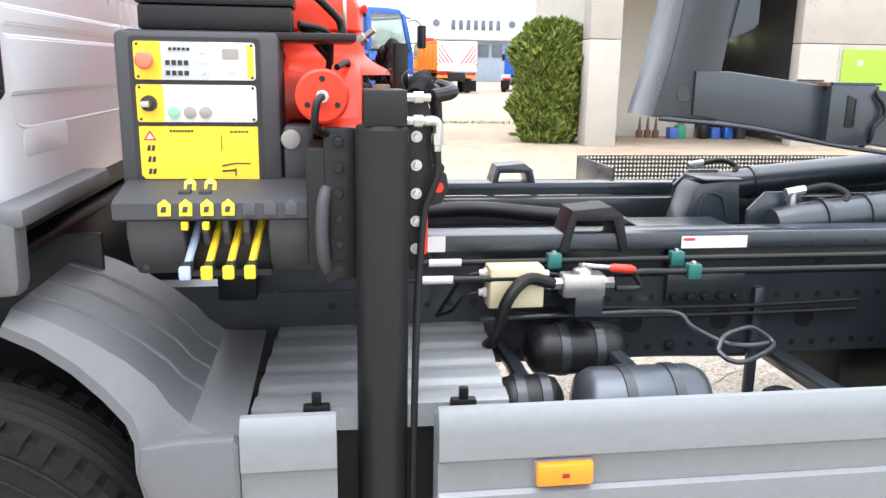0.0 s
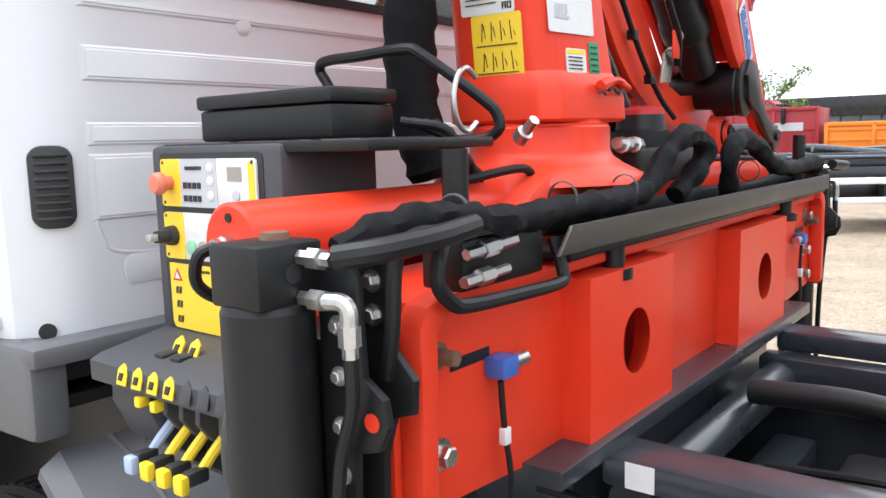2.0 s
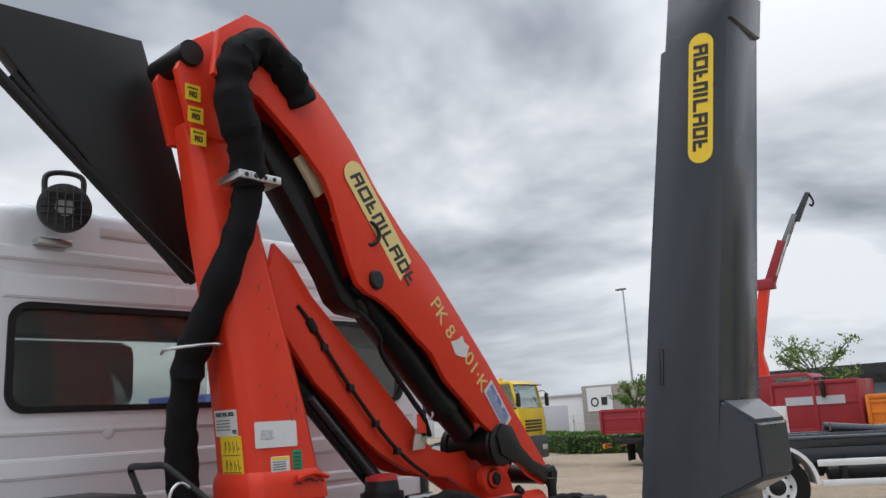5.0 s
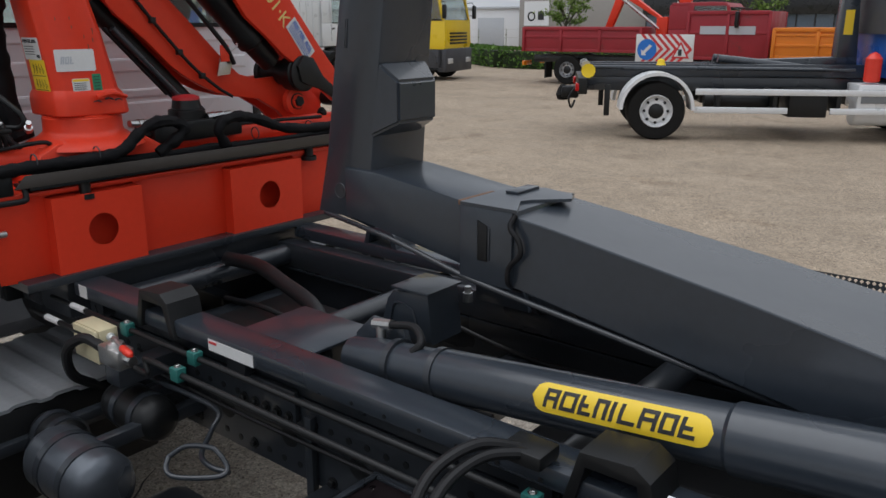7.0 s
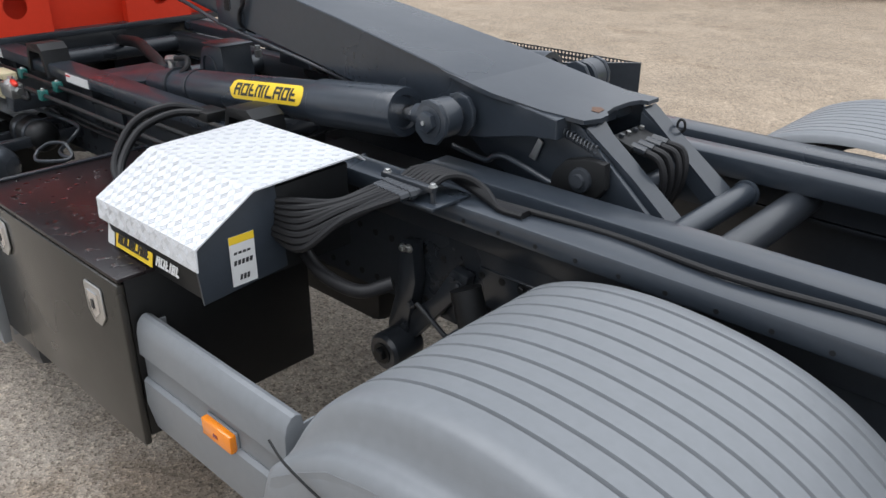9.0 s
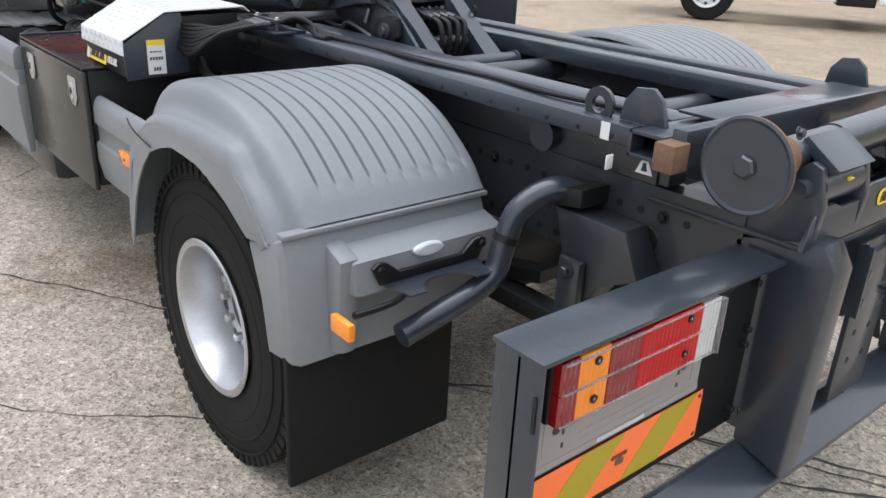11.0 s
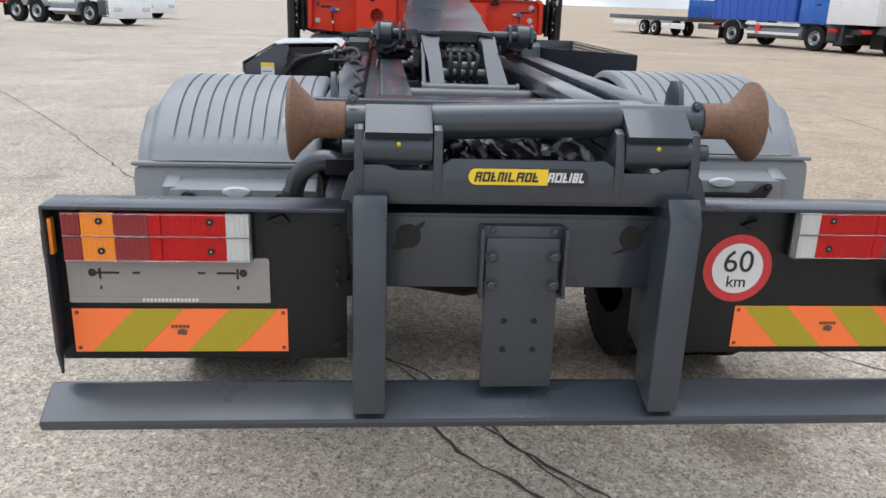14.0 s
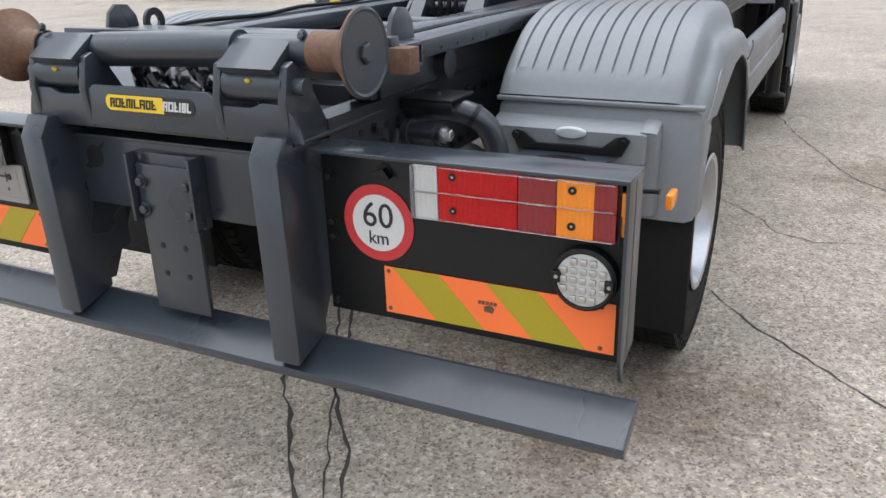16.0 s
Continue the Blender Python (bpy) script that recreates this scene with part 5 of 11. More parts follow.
# ---- hook lift ----
lift = thing("hook_lift", (3.9, 0, 1.085), "anthracite hook-lift body with arm, cylinders and rails", "hook lift")
for s in (-1, 1):
    part("sub_rail", box(shell(), 1.20, 5.90, *sorted((s * 0.45, s * 0.37)), 1.088, 1.195, 0.008), FRAME, lift)
    part("guide_rail", box(shell(), 1.22, 5.88, *sorted((s * 0.56, s * 0.452)), 1.194, 1.247, 0.010), ANTH, lift, "square-tube guide rail with raindrops")
    part("inner_rail", box(shell(), 3.93, 5.87, *sorted((s * 0.385, s * 0.275)), 1.18, 1.244, 0.008), ANTH, lift)
    part("web_plate", box(shell(), 3.6, 5.87, *sorted((s * 0.462, s * 0.451)), 1.09, 1.194, 0.002), FRAME, lift)
    for i in range(30):
        part("drain_hole", lathe(shell(), (2.6 + i * 0.11, s * 0.561, 1.212), (0, s, 0), [(0, 0.006), (0.0012, 0.006)], 8), DARK, lift)
    for x in (1.735, 3.30):
        g = shell()
        pa = [(x - 0.095, 1.19), (x - 0.06, 1.315), (x + 0.055, 1.325), (x + 0.09, 1.30), (x + 0.115, 1.19), (x + 0.09, 1.19), (x + 0.062, 1.285), (x - 0.045, 1.285), (x - 0.068, 1.19)]
        prism(g, pa, 0.455 if s < 0 else -0.572, 0.572 if s < 0 else -0.455, Matrix(((1, 0, 0, 0), (0, 0, -1, 0), (0, 1, 0, 0), (0, 0, 0, 1))), 0.003)
        part("container_guide", g, DARK if s < 0 else ANTH, lift, "bent-plate container guide")
for x in (1.25, 2.05, 3.1, 4.75, 5.5):
    part("cross_tube", rod(shell(), (x, -0.5, 1.14), (x, 0.5, 1.14), 0.045), FRAME, lift)
part("base_plate", box(shell(), 1.98, 2.30, -0.49, -0.16, 1.205, 1.215, 0.003), ANTH, lift, "dark deck plate with reddish sheen")
# warning and type labels on the guide rail
m = face((2.012, -0.5605, 1.216), (1, 0, 0), (0, 0, 1))
lab = decal("type_label", [(0, -0.018), (0.205, -0.018), (0.205, 0.018), (0, 0.018)], m, WHITESTK, lift, "white type label")
part("label_line", bars(shell(), 1, 0.05, 0.007, m @ Matrix.Translation((0, 0, 0.0015)), 0.03, 0.009, two=False), SIGNRED, lab)
m = face((1.265, -0.5605, 1.222), (1, 0, 0), (0, 0, 1))
decal("small_label", [(0.0, -0.022), (0.05, -0.022), (0.05, 0.022), (0, 0.022)], m, WHITESTK, lift, "white adhesive label")
for s, x in ((-1, 5.90),):
    m = face((x, -0.5605, 1.165), (1, 0, 0), (0, 0, 1))
    tri = decal("warning_label", [(-0.025, -0.02), (0.025, -0.02), (0.006, 0.022), (-0.006, 0.022)], m, WHITESTK, lift, "white triangular warning label")
    part("label_mark", prism(shell(), [(-0.009, -0.013), (0.009, -0.013), (0.004, 0.008), (-0.004, 0.008)], 0, 0.0024, m), INK, tri)

# the arm: outer sleeve, inner beam, upright with hook
ARM_Y = -0.05


def shifted(bm):
    """Sets a part of the arm off to its side and lets it widen towards the fork."""
    for v in bm.verts:
        k = min(max((v.co.x - 2.9) / 1.0, 0.0), 1.0)
        v.co.y = v.co.y * (1 + 0.32 * k) + ARM_Y - 0.012 * k
    return bm


arm = part("arm_sleeve", shifted(side([(2.82, 1.468), (2.82, 1.655), (2.95, 1.638), (3.40, 1.572), (3.85, 1.496), (4.0, 1.466), (4.10, 1.446), (4.30, 1.414), (4.30, 1.36), (4.20, 1.35), (4.05, 1.315), (3.92, 1.30), (3.88, 1.33), (3.60, 1.36)], -0.15, 0.15, 0.004)), ANTH, lift, "long box-section arm with bright top sheet", sharp=10)
part("sleeve_collar", shifted(box(shell(), 2.665, 2.83, -0.16, 0.15, 1.463, 1.666, 0.004)), ANTH, arm)
cap = prism(shell(), [(2.668, -0.161), (2.845, -0.161), (2.79, -0.062), (2.805, -0.03), (2.88, 0.045), (2.86, 0.09), (2.75, 0.13), (2.668, 0.08)], 1.666, 1.674)
part("joint_plate", shifted(cap), ANTH, arm)
part("wear_pad", shifted(box(shell(), 2.70, 2.74, 0.0, 0.11, 1.674, 1.681, 0.002)), ANTH, arm)
part("pad_edge", shifted(box(shell(), 2.652, 2.665, -0.15, 0.0, 1.66, 1.674, 0.002)), RUST, arm, "rust-brown wear pad")
part("arm_beam", shifted(side([(2.20, 1.56), (2.70, 1.476), (2.70, 1.658), (2.32, 1.704), (2.20, 1.704)], -0.12, 0.128, 0.006)), ANTH, lift, "inner box-section beam")
part("slot", side([(2.725, 1.525), (2.755, 1.525), (2.755, 1.62), (2.725, 1.632)], -0.2125, -0.209), DARK, arm)
part("slot_fold", side([(2.757, 1.53), (2.764, 1.53), (2.764, 1.615), (2.757, 1.62)], -0.2135, -0.209), FRAME, arm)
part("arm_hose", shifted(hose(shell(), [(2.835, -0.152, 1.66), (2.83, -0.168, 1.63), (2.855, -0.168, 1.60), (2.862, -0.168, 1.565), (2.83, -0.168, 1.525), (2.825, -0.162, 1.48), (2.82, -0.1, 1.445)], 0.007)), HOSE, arm)
pts = [(2.066, 1.553), (2.17, 1.55), (2.295, 1.53), (2.295, 1.70), (2.36, 2.18), (2.468, 2.84), (2.476, 2.842), (2.492, 2.93), (2.335, 2.945), (2.312, 2.82), (2.300, 2.815), (2.192, 2.21), (2.115, 1.74)]
up = side(pts, -0.157, 0.085, 0.006)
for v in up.verts:
    if v.co.y > 0:
        v.co.y -= 0.075 * min(max((v.co.z - 1.70) / 1.2, 0.0), 1.0)
part("upright", up, ANTH, lift, "tall tapered upright of the hook arm")
part("locking_slot", side([(2.205, 2.05), (2.213, 2.05), (2.222, 2.13), (2.214, 2.13)], -0.1585, -0.156), FRAME, lift)
# boss on the upright
bo = shell()
inner = [bo.verts.new(p) for p in ((2.30, -0.165, 1.80), (2.30, 0.06, 1.80), (2.34, 0.045, 2.015), (2.34, -0.165, 2.015))]
outer = [bo.verts.new(p) for p in ((2.412, -0.158, 1.85), (2.412, 0.005, 1.85), (2.412, 0.005, 1.965), (2.412, -0.158, 1.965))]
bo.faces.new(inner)
bo.faces.new(outer)
for i in range(4):
    bo.faces.new((inner[i], inner[(i + 1) % 4], outer[(i + 1) % 4], outer[i]))
bmesh.ops.recalc_face_normals(bo, faces=bo.faces)
bmesh.ops.bevel(bo, geom=list(bo.edges), offset=0.008, segments=2, affect="EDGES")
part("boss", bo, ANTH, lift)
hook = part("hook", side([(2.325, 2.93), (2.485, 2.915), (2.500, 2.98), (2.505, 3.16), (2.480, 3.24), (2.410, 3.27), (2.340, 3.22), (2.375, 3.19), (2.425, 3.20), (2.440, 3.14), (2.435, 3.08), (2.405, 3.055), (2.375, 3.06), (2.355, 3.10), (2.305, 3.07), (2.315, 3.0)], -0.125, -0.045, 0.006), ANTH, lift, "hook head with safety latch")
part("latch_lever", side([(2.225, 3.075), (2.262, 3.035), (2.330, 3.06), (2.345, 3.15), (2.300, 3.16)], -0.145, -0.115, 0.006), DARK, hook)
part("latch_roller", rod(shell(), (2.222, -0.17, 3.075), (2.222, -0.11, 3.075), 0.028), DARK, hook)
m = face((2.384, -0.1575, 2.678), (-0.14, 0, -1), (1, 0, -0.14))
bd = part("upright_badge", prism(shell(), rrect(0.30, 0.058, 0.028, 6), 0, 0.0015, m), YELSTK, lift, "yellow rounded maker's badge")
part("badge_lettering", blocks(shell(), MAKER, 0.245, 0.034, m @ Matrix.Translation((0, 0, 0.0015)), 0, 0), INK, bd)
part("dimple", prism(shell(), circle(0.022, 20), 0, 0.002, face((2.167, -0.1575, 1.628), (1, 0, 0), (0, 0, 1))), FRAME, lift)
part("dimple_rim", hose(shell(), [(2.167 + 0.023 * math.cos(i * math.pi / 8), -0.1585, 1.628 + 0.023 * math.sin(i * math.pi / 8)) for i in range(17)], 0.0016, 6, 1), ANTH, lift)
# fork at the rear end, with pivot tube
for y in (-0.185, 0.122):
    part("fork_cheek", side([(3.90, 1.33), (3.89, 1.47), (4.33, 1.39), (4.42, 1.31), (4.60, 1.155), (4.58, 1.14), (4.42, 1.14), (4.20, 1.15), (3.99, 1.25)], y - 0.009, y + 0.009, 0.003), ANTH, lift)
for leg in ([(4.35, -0.195), (4.48, -0.165), (4.606, -0.156), (4.60, -0.088), (4.44, -0.105), (4.381, -0.113), (4.35, -0.105)], [(4.35, 0.088), (4.38, 0.097), (4.45, 0.10), (4.59, 0.112), (4.60, 0.205), (4.44, 0.172), (4.35, 0.16)]):
    q = prism(shell(), leg, 0, 0.012)
    w = prism(shell(), [(x, y + (0.006 if y < 0 else -0.006)) if i in (0, len(leg) - 1) else (x, y) for i, (x, y) in enumerate(leg)], -0.05, -0.0005)
    for k in (q, w):
        for v in k.verts:
            v.co.z += 1.378 - (v.co.x - 4.35) * 0.88
    part("fork_leg", q, ANTH, lift, "sloping fork leg, pale from the sky")
    part("leg_web", w, ANTH, lift)
part("fork_head", prism(shell(), [(3.89, -0.262), (4.09, -0.272), (4.24, -0.248), (4.345, -0.205), (4.36, -0.15), (4.358, -0.108), (4.342, -0.09), (4.332, -0.04), (4.332, 0.04), (4.342, 0.085), (4.36, 0.097), (4.36, 0.155), (4.27, 0.118), (4.11, 0.125), (3.89, 0.145)], 0, 0.012, Matrix(((1, 0, 0, 0), (0, 1, 0, 0), (-0.16, 0, 1, 2.094), (0, 0, 0, 1)))), ANTH, lift)
part("worn_spot", prism(shell(), [(4.30, -0.10), (4.315, -0.125), (4.335, -0.12), (4.33, -0.085), (4.315, -0.08)], 0.0125, 0.0135, Matrix(((1, 0, 0, 0), (0, 1, 0, 0), (-0.16, 0, 1, 2.094), (0, 0, 0, 1)))), RUST, lift, "rusty worn spot")
part("lift_ring", hose(shell(), [(4.43 + 0.012 * math.cos(i * 0.7), 0.175, 1.335 + 0.018 * math.sin(i * 0.7)) for i in range(10)], 0.004, 6, 2), DARK, lift)
part("pivot_tube", rod(shell(), (4.623, -0.19, 1.160), (4.623, 0.235, 1.160), 0.034, n=24), ANTH, lift)
for y in (-0.195, 0.235):
    part("tube_end", lathe(shell(), (4.623, y - 0.008, 1.160), (0, 1, 0), [(0, 0.03), (0.002, 0.04), (0.014, 0.04), (0.016, 0.03)], 24), ANTH, lift)
block = part("hose_block", box(shell(), -0.035, 0.035, -0.075, 0.065, -0.022, 0.0, 0.004, pose(4.388, 0, 1.335, 0, 18, 0)), DARK, lift)
for i, y in enumerate((-0.055, -0.02, 0.018, 0.05)):
    part("block_screw", lathe(shell(), (4.372, y, 1.342), (0.3, 0, 1), [(0, 0.008), (0.008, 0.007), (0.008, 0.003)], 8), STEEL if i % 2 else FRAME, block)
    part("hose_ferrule", rod(shell(), (4.41, y, 1.322), (4.455, y * 1.05, 1.315), 0.013, n=10), FRAME, block)
    part("fork_hose", hose(shell(), [(4.45, y * 1.05, 1.316), (4.495, y * 1.1 + 0.004 * i, 1.30), (4.515, y * 1.1, 1.25), (4.50, y, 1.18), (4.45, y, 1.10), (4.38, y, 1.06)], 0.0105), HOSE, lift)
part("fork_cross_shaft", rod(shell(), (4.46, -0.15, 1.22), (4.46, 0.15, 1.22), 0.028), ANTH, lift)
# lifting cylinders
for s in (-1, 1):
    a, b = Vector((2.41, s * 0.362, 1.225)), Vector((3.84, s * 0.355, 1.368))
    d = (b - a).normalized()
    L = (b - a).length
    cy = part("lift_cylinder", lathe(shell(), a, d, [(0, 0.05), (0.06, 0.055), (0.10, 0.060), (0.30, 0.060), (0.34, 0.066), (L - 0.38, 0.067), (L - 0.37, 0.074), (L - 0.02, 0.074), (L, 0.070), (L, 0.05), (L - 0.01, 0.045)], 36), ANTH, lift, "glossy dark lifting cylinder")
    part("piston_rod", rod(shell(), b - d * 0.02, b + d * 0.055, 0.024, n=20), CHROME, cy)
    eye = Vector((3.985, s * 0.36, 1.38))
    part("rod_eye", lathe(lathe(shell(), b + d * 0.05, d, [(0, 0.03), (0.08, 0.034)], 18), eye - Vector((0, 0.045, 0)), (0, 1, 0), [(0.01, 0.05), (0.018, 0.056), (0.072, 0.056), (0.08, 0.05)], 32), ANTH, cy)
    part("eye_pin", rod(shell(), (eye.x, s * 0.20, eye.z), (eye.x, s * 0.41, eye.z), 0.026), FRAME, cy)
    for k in (0.285, 0.40):
        part("clevis_lug", side([(3.93, 1.345), (3.935, 1.40), (3.955, 1.43), (3.985, 1.44), (4.02, 1.43), (4.042, 1.395), (4.04, 1.35), (4.01, 1.318), (3.965, 1.315)], s * k - 0.008, s * k + 0.008, 0.003), ANTH, cy)
    nut = part("pin_nut", bolt(shell(), eye + Vector((0, s * 0.046, 0)), (0, s, 0), 0.03, 0.02), ANTH, cy)
    part("grease_nipple", rod(shell(), eye + Vector((0, s * 0.066, 0)), eye + Vector((0, s * 0.075, 0)), 0.006, n=8), STEEL, nut)
    if s < 0:
        rad = 0.0672
        lift_dir = (Vector((0, 0, 1)) - d * d.z).normalized()

        def wrapped(bm):
            """Bends a flat print round the cylinder's upper outer side."""
            for v in bm.verts:
                an = v.co.y / rad + 0.45
                v.co = a + d * (L * 0.583 + v.co.x) + (Vector((0, -1, 0)) * math.cos(an) + lift_dir * math.sin(an)) * (rad + 0.0012 + v.co.z)
            return bm

        grid = shell()
        n, half, rr = 40, 0.205, 0.034
        rows = []
        for i in range(n + 1):
            u = -half + 2 * half * i / n
            over = max(abs(u) - (half - rr), 0.0)
            hh = math.sqrt(max(rr * rr - over * over, 1e-6))
            rows.append([grid.verts.new((u, hh * (2 * j / 8 - 1), 0)) for j in range(9)])
        for p, q in zip(rows, rows[1:]):
            for j in range(8):
                grid.faces.new((p[j], q[j], q[j + 1], p[j + 1]))
        bmesh.ops.recalc_face_normals(grid, faces=grid.faces)
        bd = part("cylinder_badge", wrapped(grid), YELSTK, cy, "yellow rounded maker's badge", sharp=80)
        text = blocks(shell(), MAKER, 0.345, 0.042, Matrix.Identity(4), 0, 0, lean=0.2)
        bmesh.ops.subdivide_edges(text, edges=list(text.edges), cuts=1, use_grid_fill=True)
        part("badge_lettering", wrapped(text), INK, bd)
    for x in (0.16, 0.31):
        cb = lathe(shell(), a + d * x, d, [(0, 0.062), (0.001, 0.069), (0.02, 0.069), (0.021, 0.062)], 24)
        part("cylinder_clamp", cb, FRAME, cy)
    part("banjo_fitting", rod(rod(shell(), a + d * 0.08 + Vector((0, 0.03, 0.05)), a + d * 0.08 + Vector((0, 0.03, 0.095)), 0.014), a + d * 0.055 + Vector((0, 0.03, 0.092)), a + d * 0.12 + Vector((0, 0.03, 0.096)), 0.015, n=8), STEEL, cy)
    part("feed_hose", hose(shell(), [a + d * 0.12 + Vector((0, 0.03, 0.096)), a + d * 0.20 + Vector((0, 0.03, 0.10)), a + d * 0.25 + Vector((0, 0.0, 0.075)), a + d * 0.235 + Vector((0, -0.02, 0.05))], 0.011), HOSE, cy)
    part("cylinder_bracket", side([(2.36, 1.20), (2.36, 1.26), (2.42, 1.32), (2.54, 1.32), (2.58, 1.20)], s * 0.29 - 0.01, s * 0.29 + 0.01, 0.003), ANTH, lift)
# high bracket beside the far cylinder
pb = part("pivot_bracket", side([(2.24, 1.17), (2.275, 1.285), (2.30, 1.315), (2.44, 1.33), (2.46, 1.17)], -0.075, 0.075, 0.006), ANTH, lift)
part("pressed_triangle", hose(shell(), [(2.29, -0.078, 1.20), (2.30, -0.078, 1.262), (2.325, -0.078, 1.283), (2.38, -0.078, 1.268), (2.40, -0.078, 1.20)], 0.004, 6, 2), ANTH, pb)
part("bracket_flange", box(shell(), 2.30, 2.45, -0.085, 0.085, 1.326, 1.334, 0.002, None), ANTH, pb)
part("feed_fitting", lathe(shell(), (2.47, 0.09, 1.27), (0, 0, 1), [(0, 0.016), (0.03, 0.016), (0.031, 0.011), (0.05, 0.011)], 8), STEEL, pb)
# dark locking gear under the arm
lb = part("lock_body", side([(4.262, 1.21), (4.275, 1.262), (4.315, 1.305), (4.375, 1.322), (4.435, 1.318), (4.44, 1.25), (4.40, 1.20), (4.31, 1.185)], -0.232, -0.2, 0.008), DARK, lift)
part("lock_hub", lathe(shell(), (4.368, -0.232, 1.262), (0, -1, 0), [(0, 0.034), (0.012, 0.032), (0.014, 0.02), (0.024, 0.018), (0.025, 0.0)], 20), FRAME, lb)
part("lock_spring", hose(shell(), [(4.17 + 0.00155 * i, -0.222 + 0.012 * math.cos(i * 0.9), 1.41 - 0.00043 * i + 0.012 * math.sin(i * 0.9)) for i in range(150)], 0.0026, 5, 1), FRAME, lift, "coil spring")
part("spring_eye", hose(shell(), [(4.152 + 0.016 * math.cos(i), -0.218, 1.42 + 0.018 * math.sin(i)) for i in range(7)], 0.005, 6, 3), ANTH, lift)
part("chrome_tag", side([(4.175, 1.275), (4.197, 1.268), (4.22, 1.325), (4.205, 1.335)], -0.206, -0.200, 0.001), STEEL, lift)
part("control_rod", hose(shell(), [(2.09, -0.150, 1.548), (2.40, -0.185, 1.520), (2.72, -0.205, 1.462), (3.14, -0.212, 1.410), (3.57, -0.215, 1.352)], 0.008), FRAME, lift)
part("grease_rod", hose(shell(), [(3.70, -0.40, 1.22), (3.74, -0.41, 1.18), (3.82, -0.42, 1.165), (3.86, -0.42, 1.19)], 0.010), ANTH, lift)
part("lock_rod", hose(shell(), [(3.90, -0.215, 1.25), (4.03, -0.225, 1.238), (4.07, -0.225, 1.258), (4.12, -0.225, 1.262), (4.27, -0.225, 1.225)], 0.009), ANTH, lift)

# hydraulic pipes along the left rail, with plastic clamps
pp = thing("hydraulic_pipes", (2.2, -0.6, 1.13), "black steel hydraulic pipes in teal clamps", "hydraulic pipes")
for y, z, x0, x1 in ((-0.592, 1.176, 1.12, 3.22), (-0.668, 1.148, 1.12, 1.50), (-0.664, 1.156, 1.83, 3.20)):
    part("pipe", rod(shell(), (x0, y, z), (x1, y, z), 0.009), DARK, pp)
for x, y, z in ((1.62, -0.592, 1.176), (1.985, -0.592, 1.176), (2.005, -0.664, 1.156), (3.15, -0.592, 1.176), (3.12, -0.664, 1.156)):
    part("pipe_clamp", box(shell(), x - 0.02, x + 0.02, y - 0.016, y + 0.016, z - 0.02, z + 0.022, 0.004), GREENP, pp, "teal plastic clamp")
    part("clamp_bolt", bolt(shell(), (x, y, z + 0.022), (0, 0, 1), 0.007, 0.006), STEEL, pp)
for y, z, x0 in ((-0.592, 1.176, 1.265), (-0.668, 1.148, 1.23)):
    part("taped_end", rod(shell(), (x0, y, z), (x0 + 0.09, y, z), 0.011), WHITESTK, pp)
part("pipe_bend", hose(shell(), [(1.95, -0.664, 1.156), (1.84, -0.664, 1.156), (1.85, -0.668, 1.115), (1.78, -0.668, 1.112)], 0.009), DARK, pp)
vb = part("shut_off_valve", box(shell(), 1.62, 1.74, -0.70, -0.64, 1.095, 1.16, 0.008), STEEL, pp, "steel shut-off valve")
part("valve_boss", lathe(shell(), (1.68, -0.67, 1.155), (0, 0, 1), [(0, 0.03), (0.015, 0.026), (0.02, 0.012), (0.03, 0.012)], 18), STEEL, vb)
for x in (1.60, 1.75):
    part("union_nut", lathe(shell(), (x - 0.02, -0.668, 1.13), (1, 0, 0), [(0, 0.017), (0.04, 0.017)], 6), STEEL, vb)
part("lever_shank", rod(shell(), (1.68, -0.67, 1.182), (1.76, -0.69, 1.178), 0.006), STEEL, vb)
part("lever_grip", lathe(shell(), (1.75, -0.688, 1.178), (1, -0.15, -0.06), [(0, 0.008), (0.01, 0.012), (0.06, 0.012), (0.072, 0.006), (0.073, 0)], 14), REDP, vb, "red plastic grip")
part("valve_bracket", box(shell(), 1.655, 1.735, -0.70, -0.46, 1.04, 1.10, 0.004), FRAME, pp)
part("supply_hose", hose(shell(), [(1.60, -0.668, 1.13), (1.52, -0.69, 1.15), (1.46, -0.72, 1.10), (1.44, -0.70, 1.0), (1.42, -0.6, 0.92)], 0.017), HOSE, pp)
part("low_pipe", hose(shell(), [(1.42, -0.55, 0.995), (1.70, -0.55, 1.0), (2.0, -0.549, 1.0), (2.05, -0.60, 0.968), (2.11, -0.68, 0.946), (2.18, -0.70, 0.942), (2.25, -0.69, 0.945)], 0.008), FRAME, pp)
part("step_loop", hose(shell(), [(2.055, -0.75, 0.948), (2.09, -0.715, 0.978), (2.165, -0.69, 0.992), (2.20, -0.685, 0.985), (2.245, -0.69, 0.955), (2.235, -0.72, 0.94), (2.13, -0.775, 0.925), (2.08, -0.775, 0.93), (2.055, -0.75, 0.948)], 0.0075), FRAME, pp)
jb = thing("junction_box", (1.5, -0.62, 1.07), "cream plastic cable junction box with glands", "junction box")
part("body", box(shell(), 1.42, 1.575, -0.665, -0.60, 1.062, 1.178, 0.006), CREAM, jb)
part("lid", box(shell(), 1.422, 1.573, -0.675, -0.666, 1.065, 1.176, 0.004), CREAM, jb)
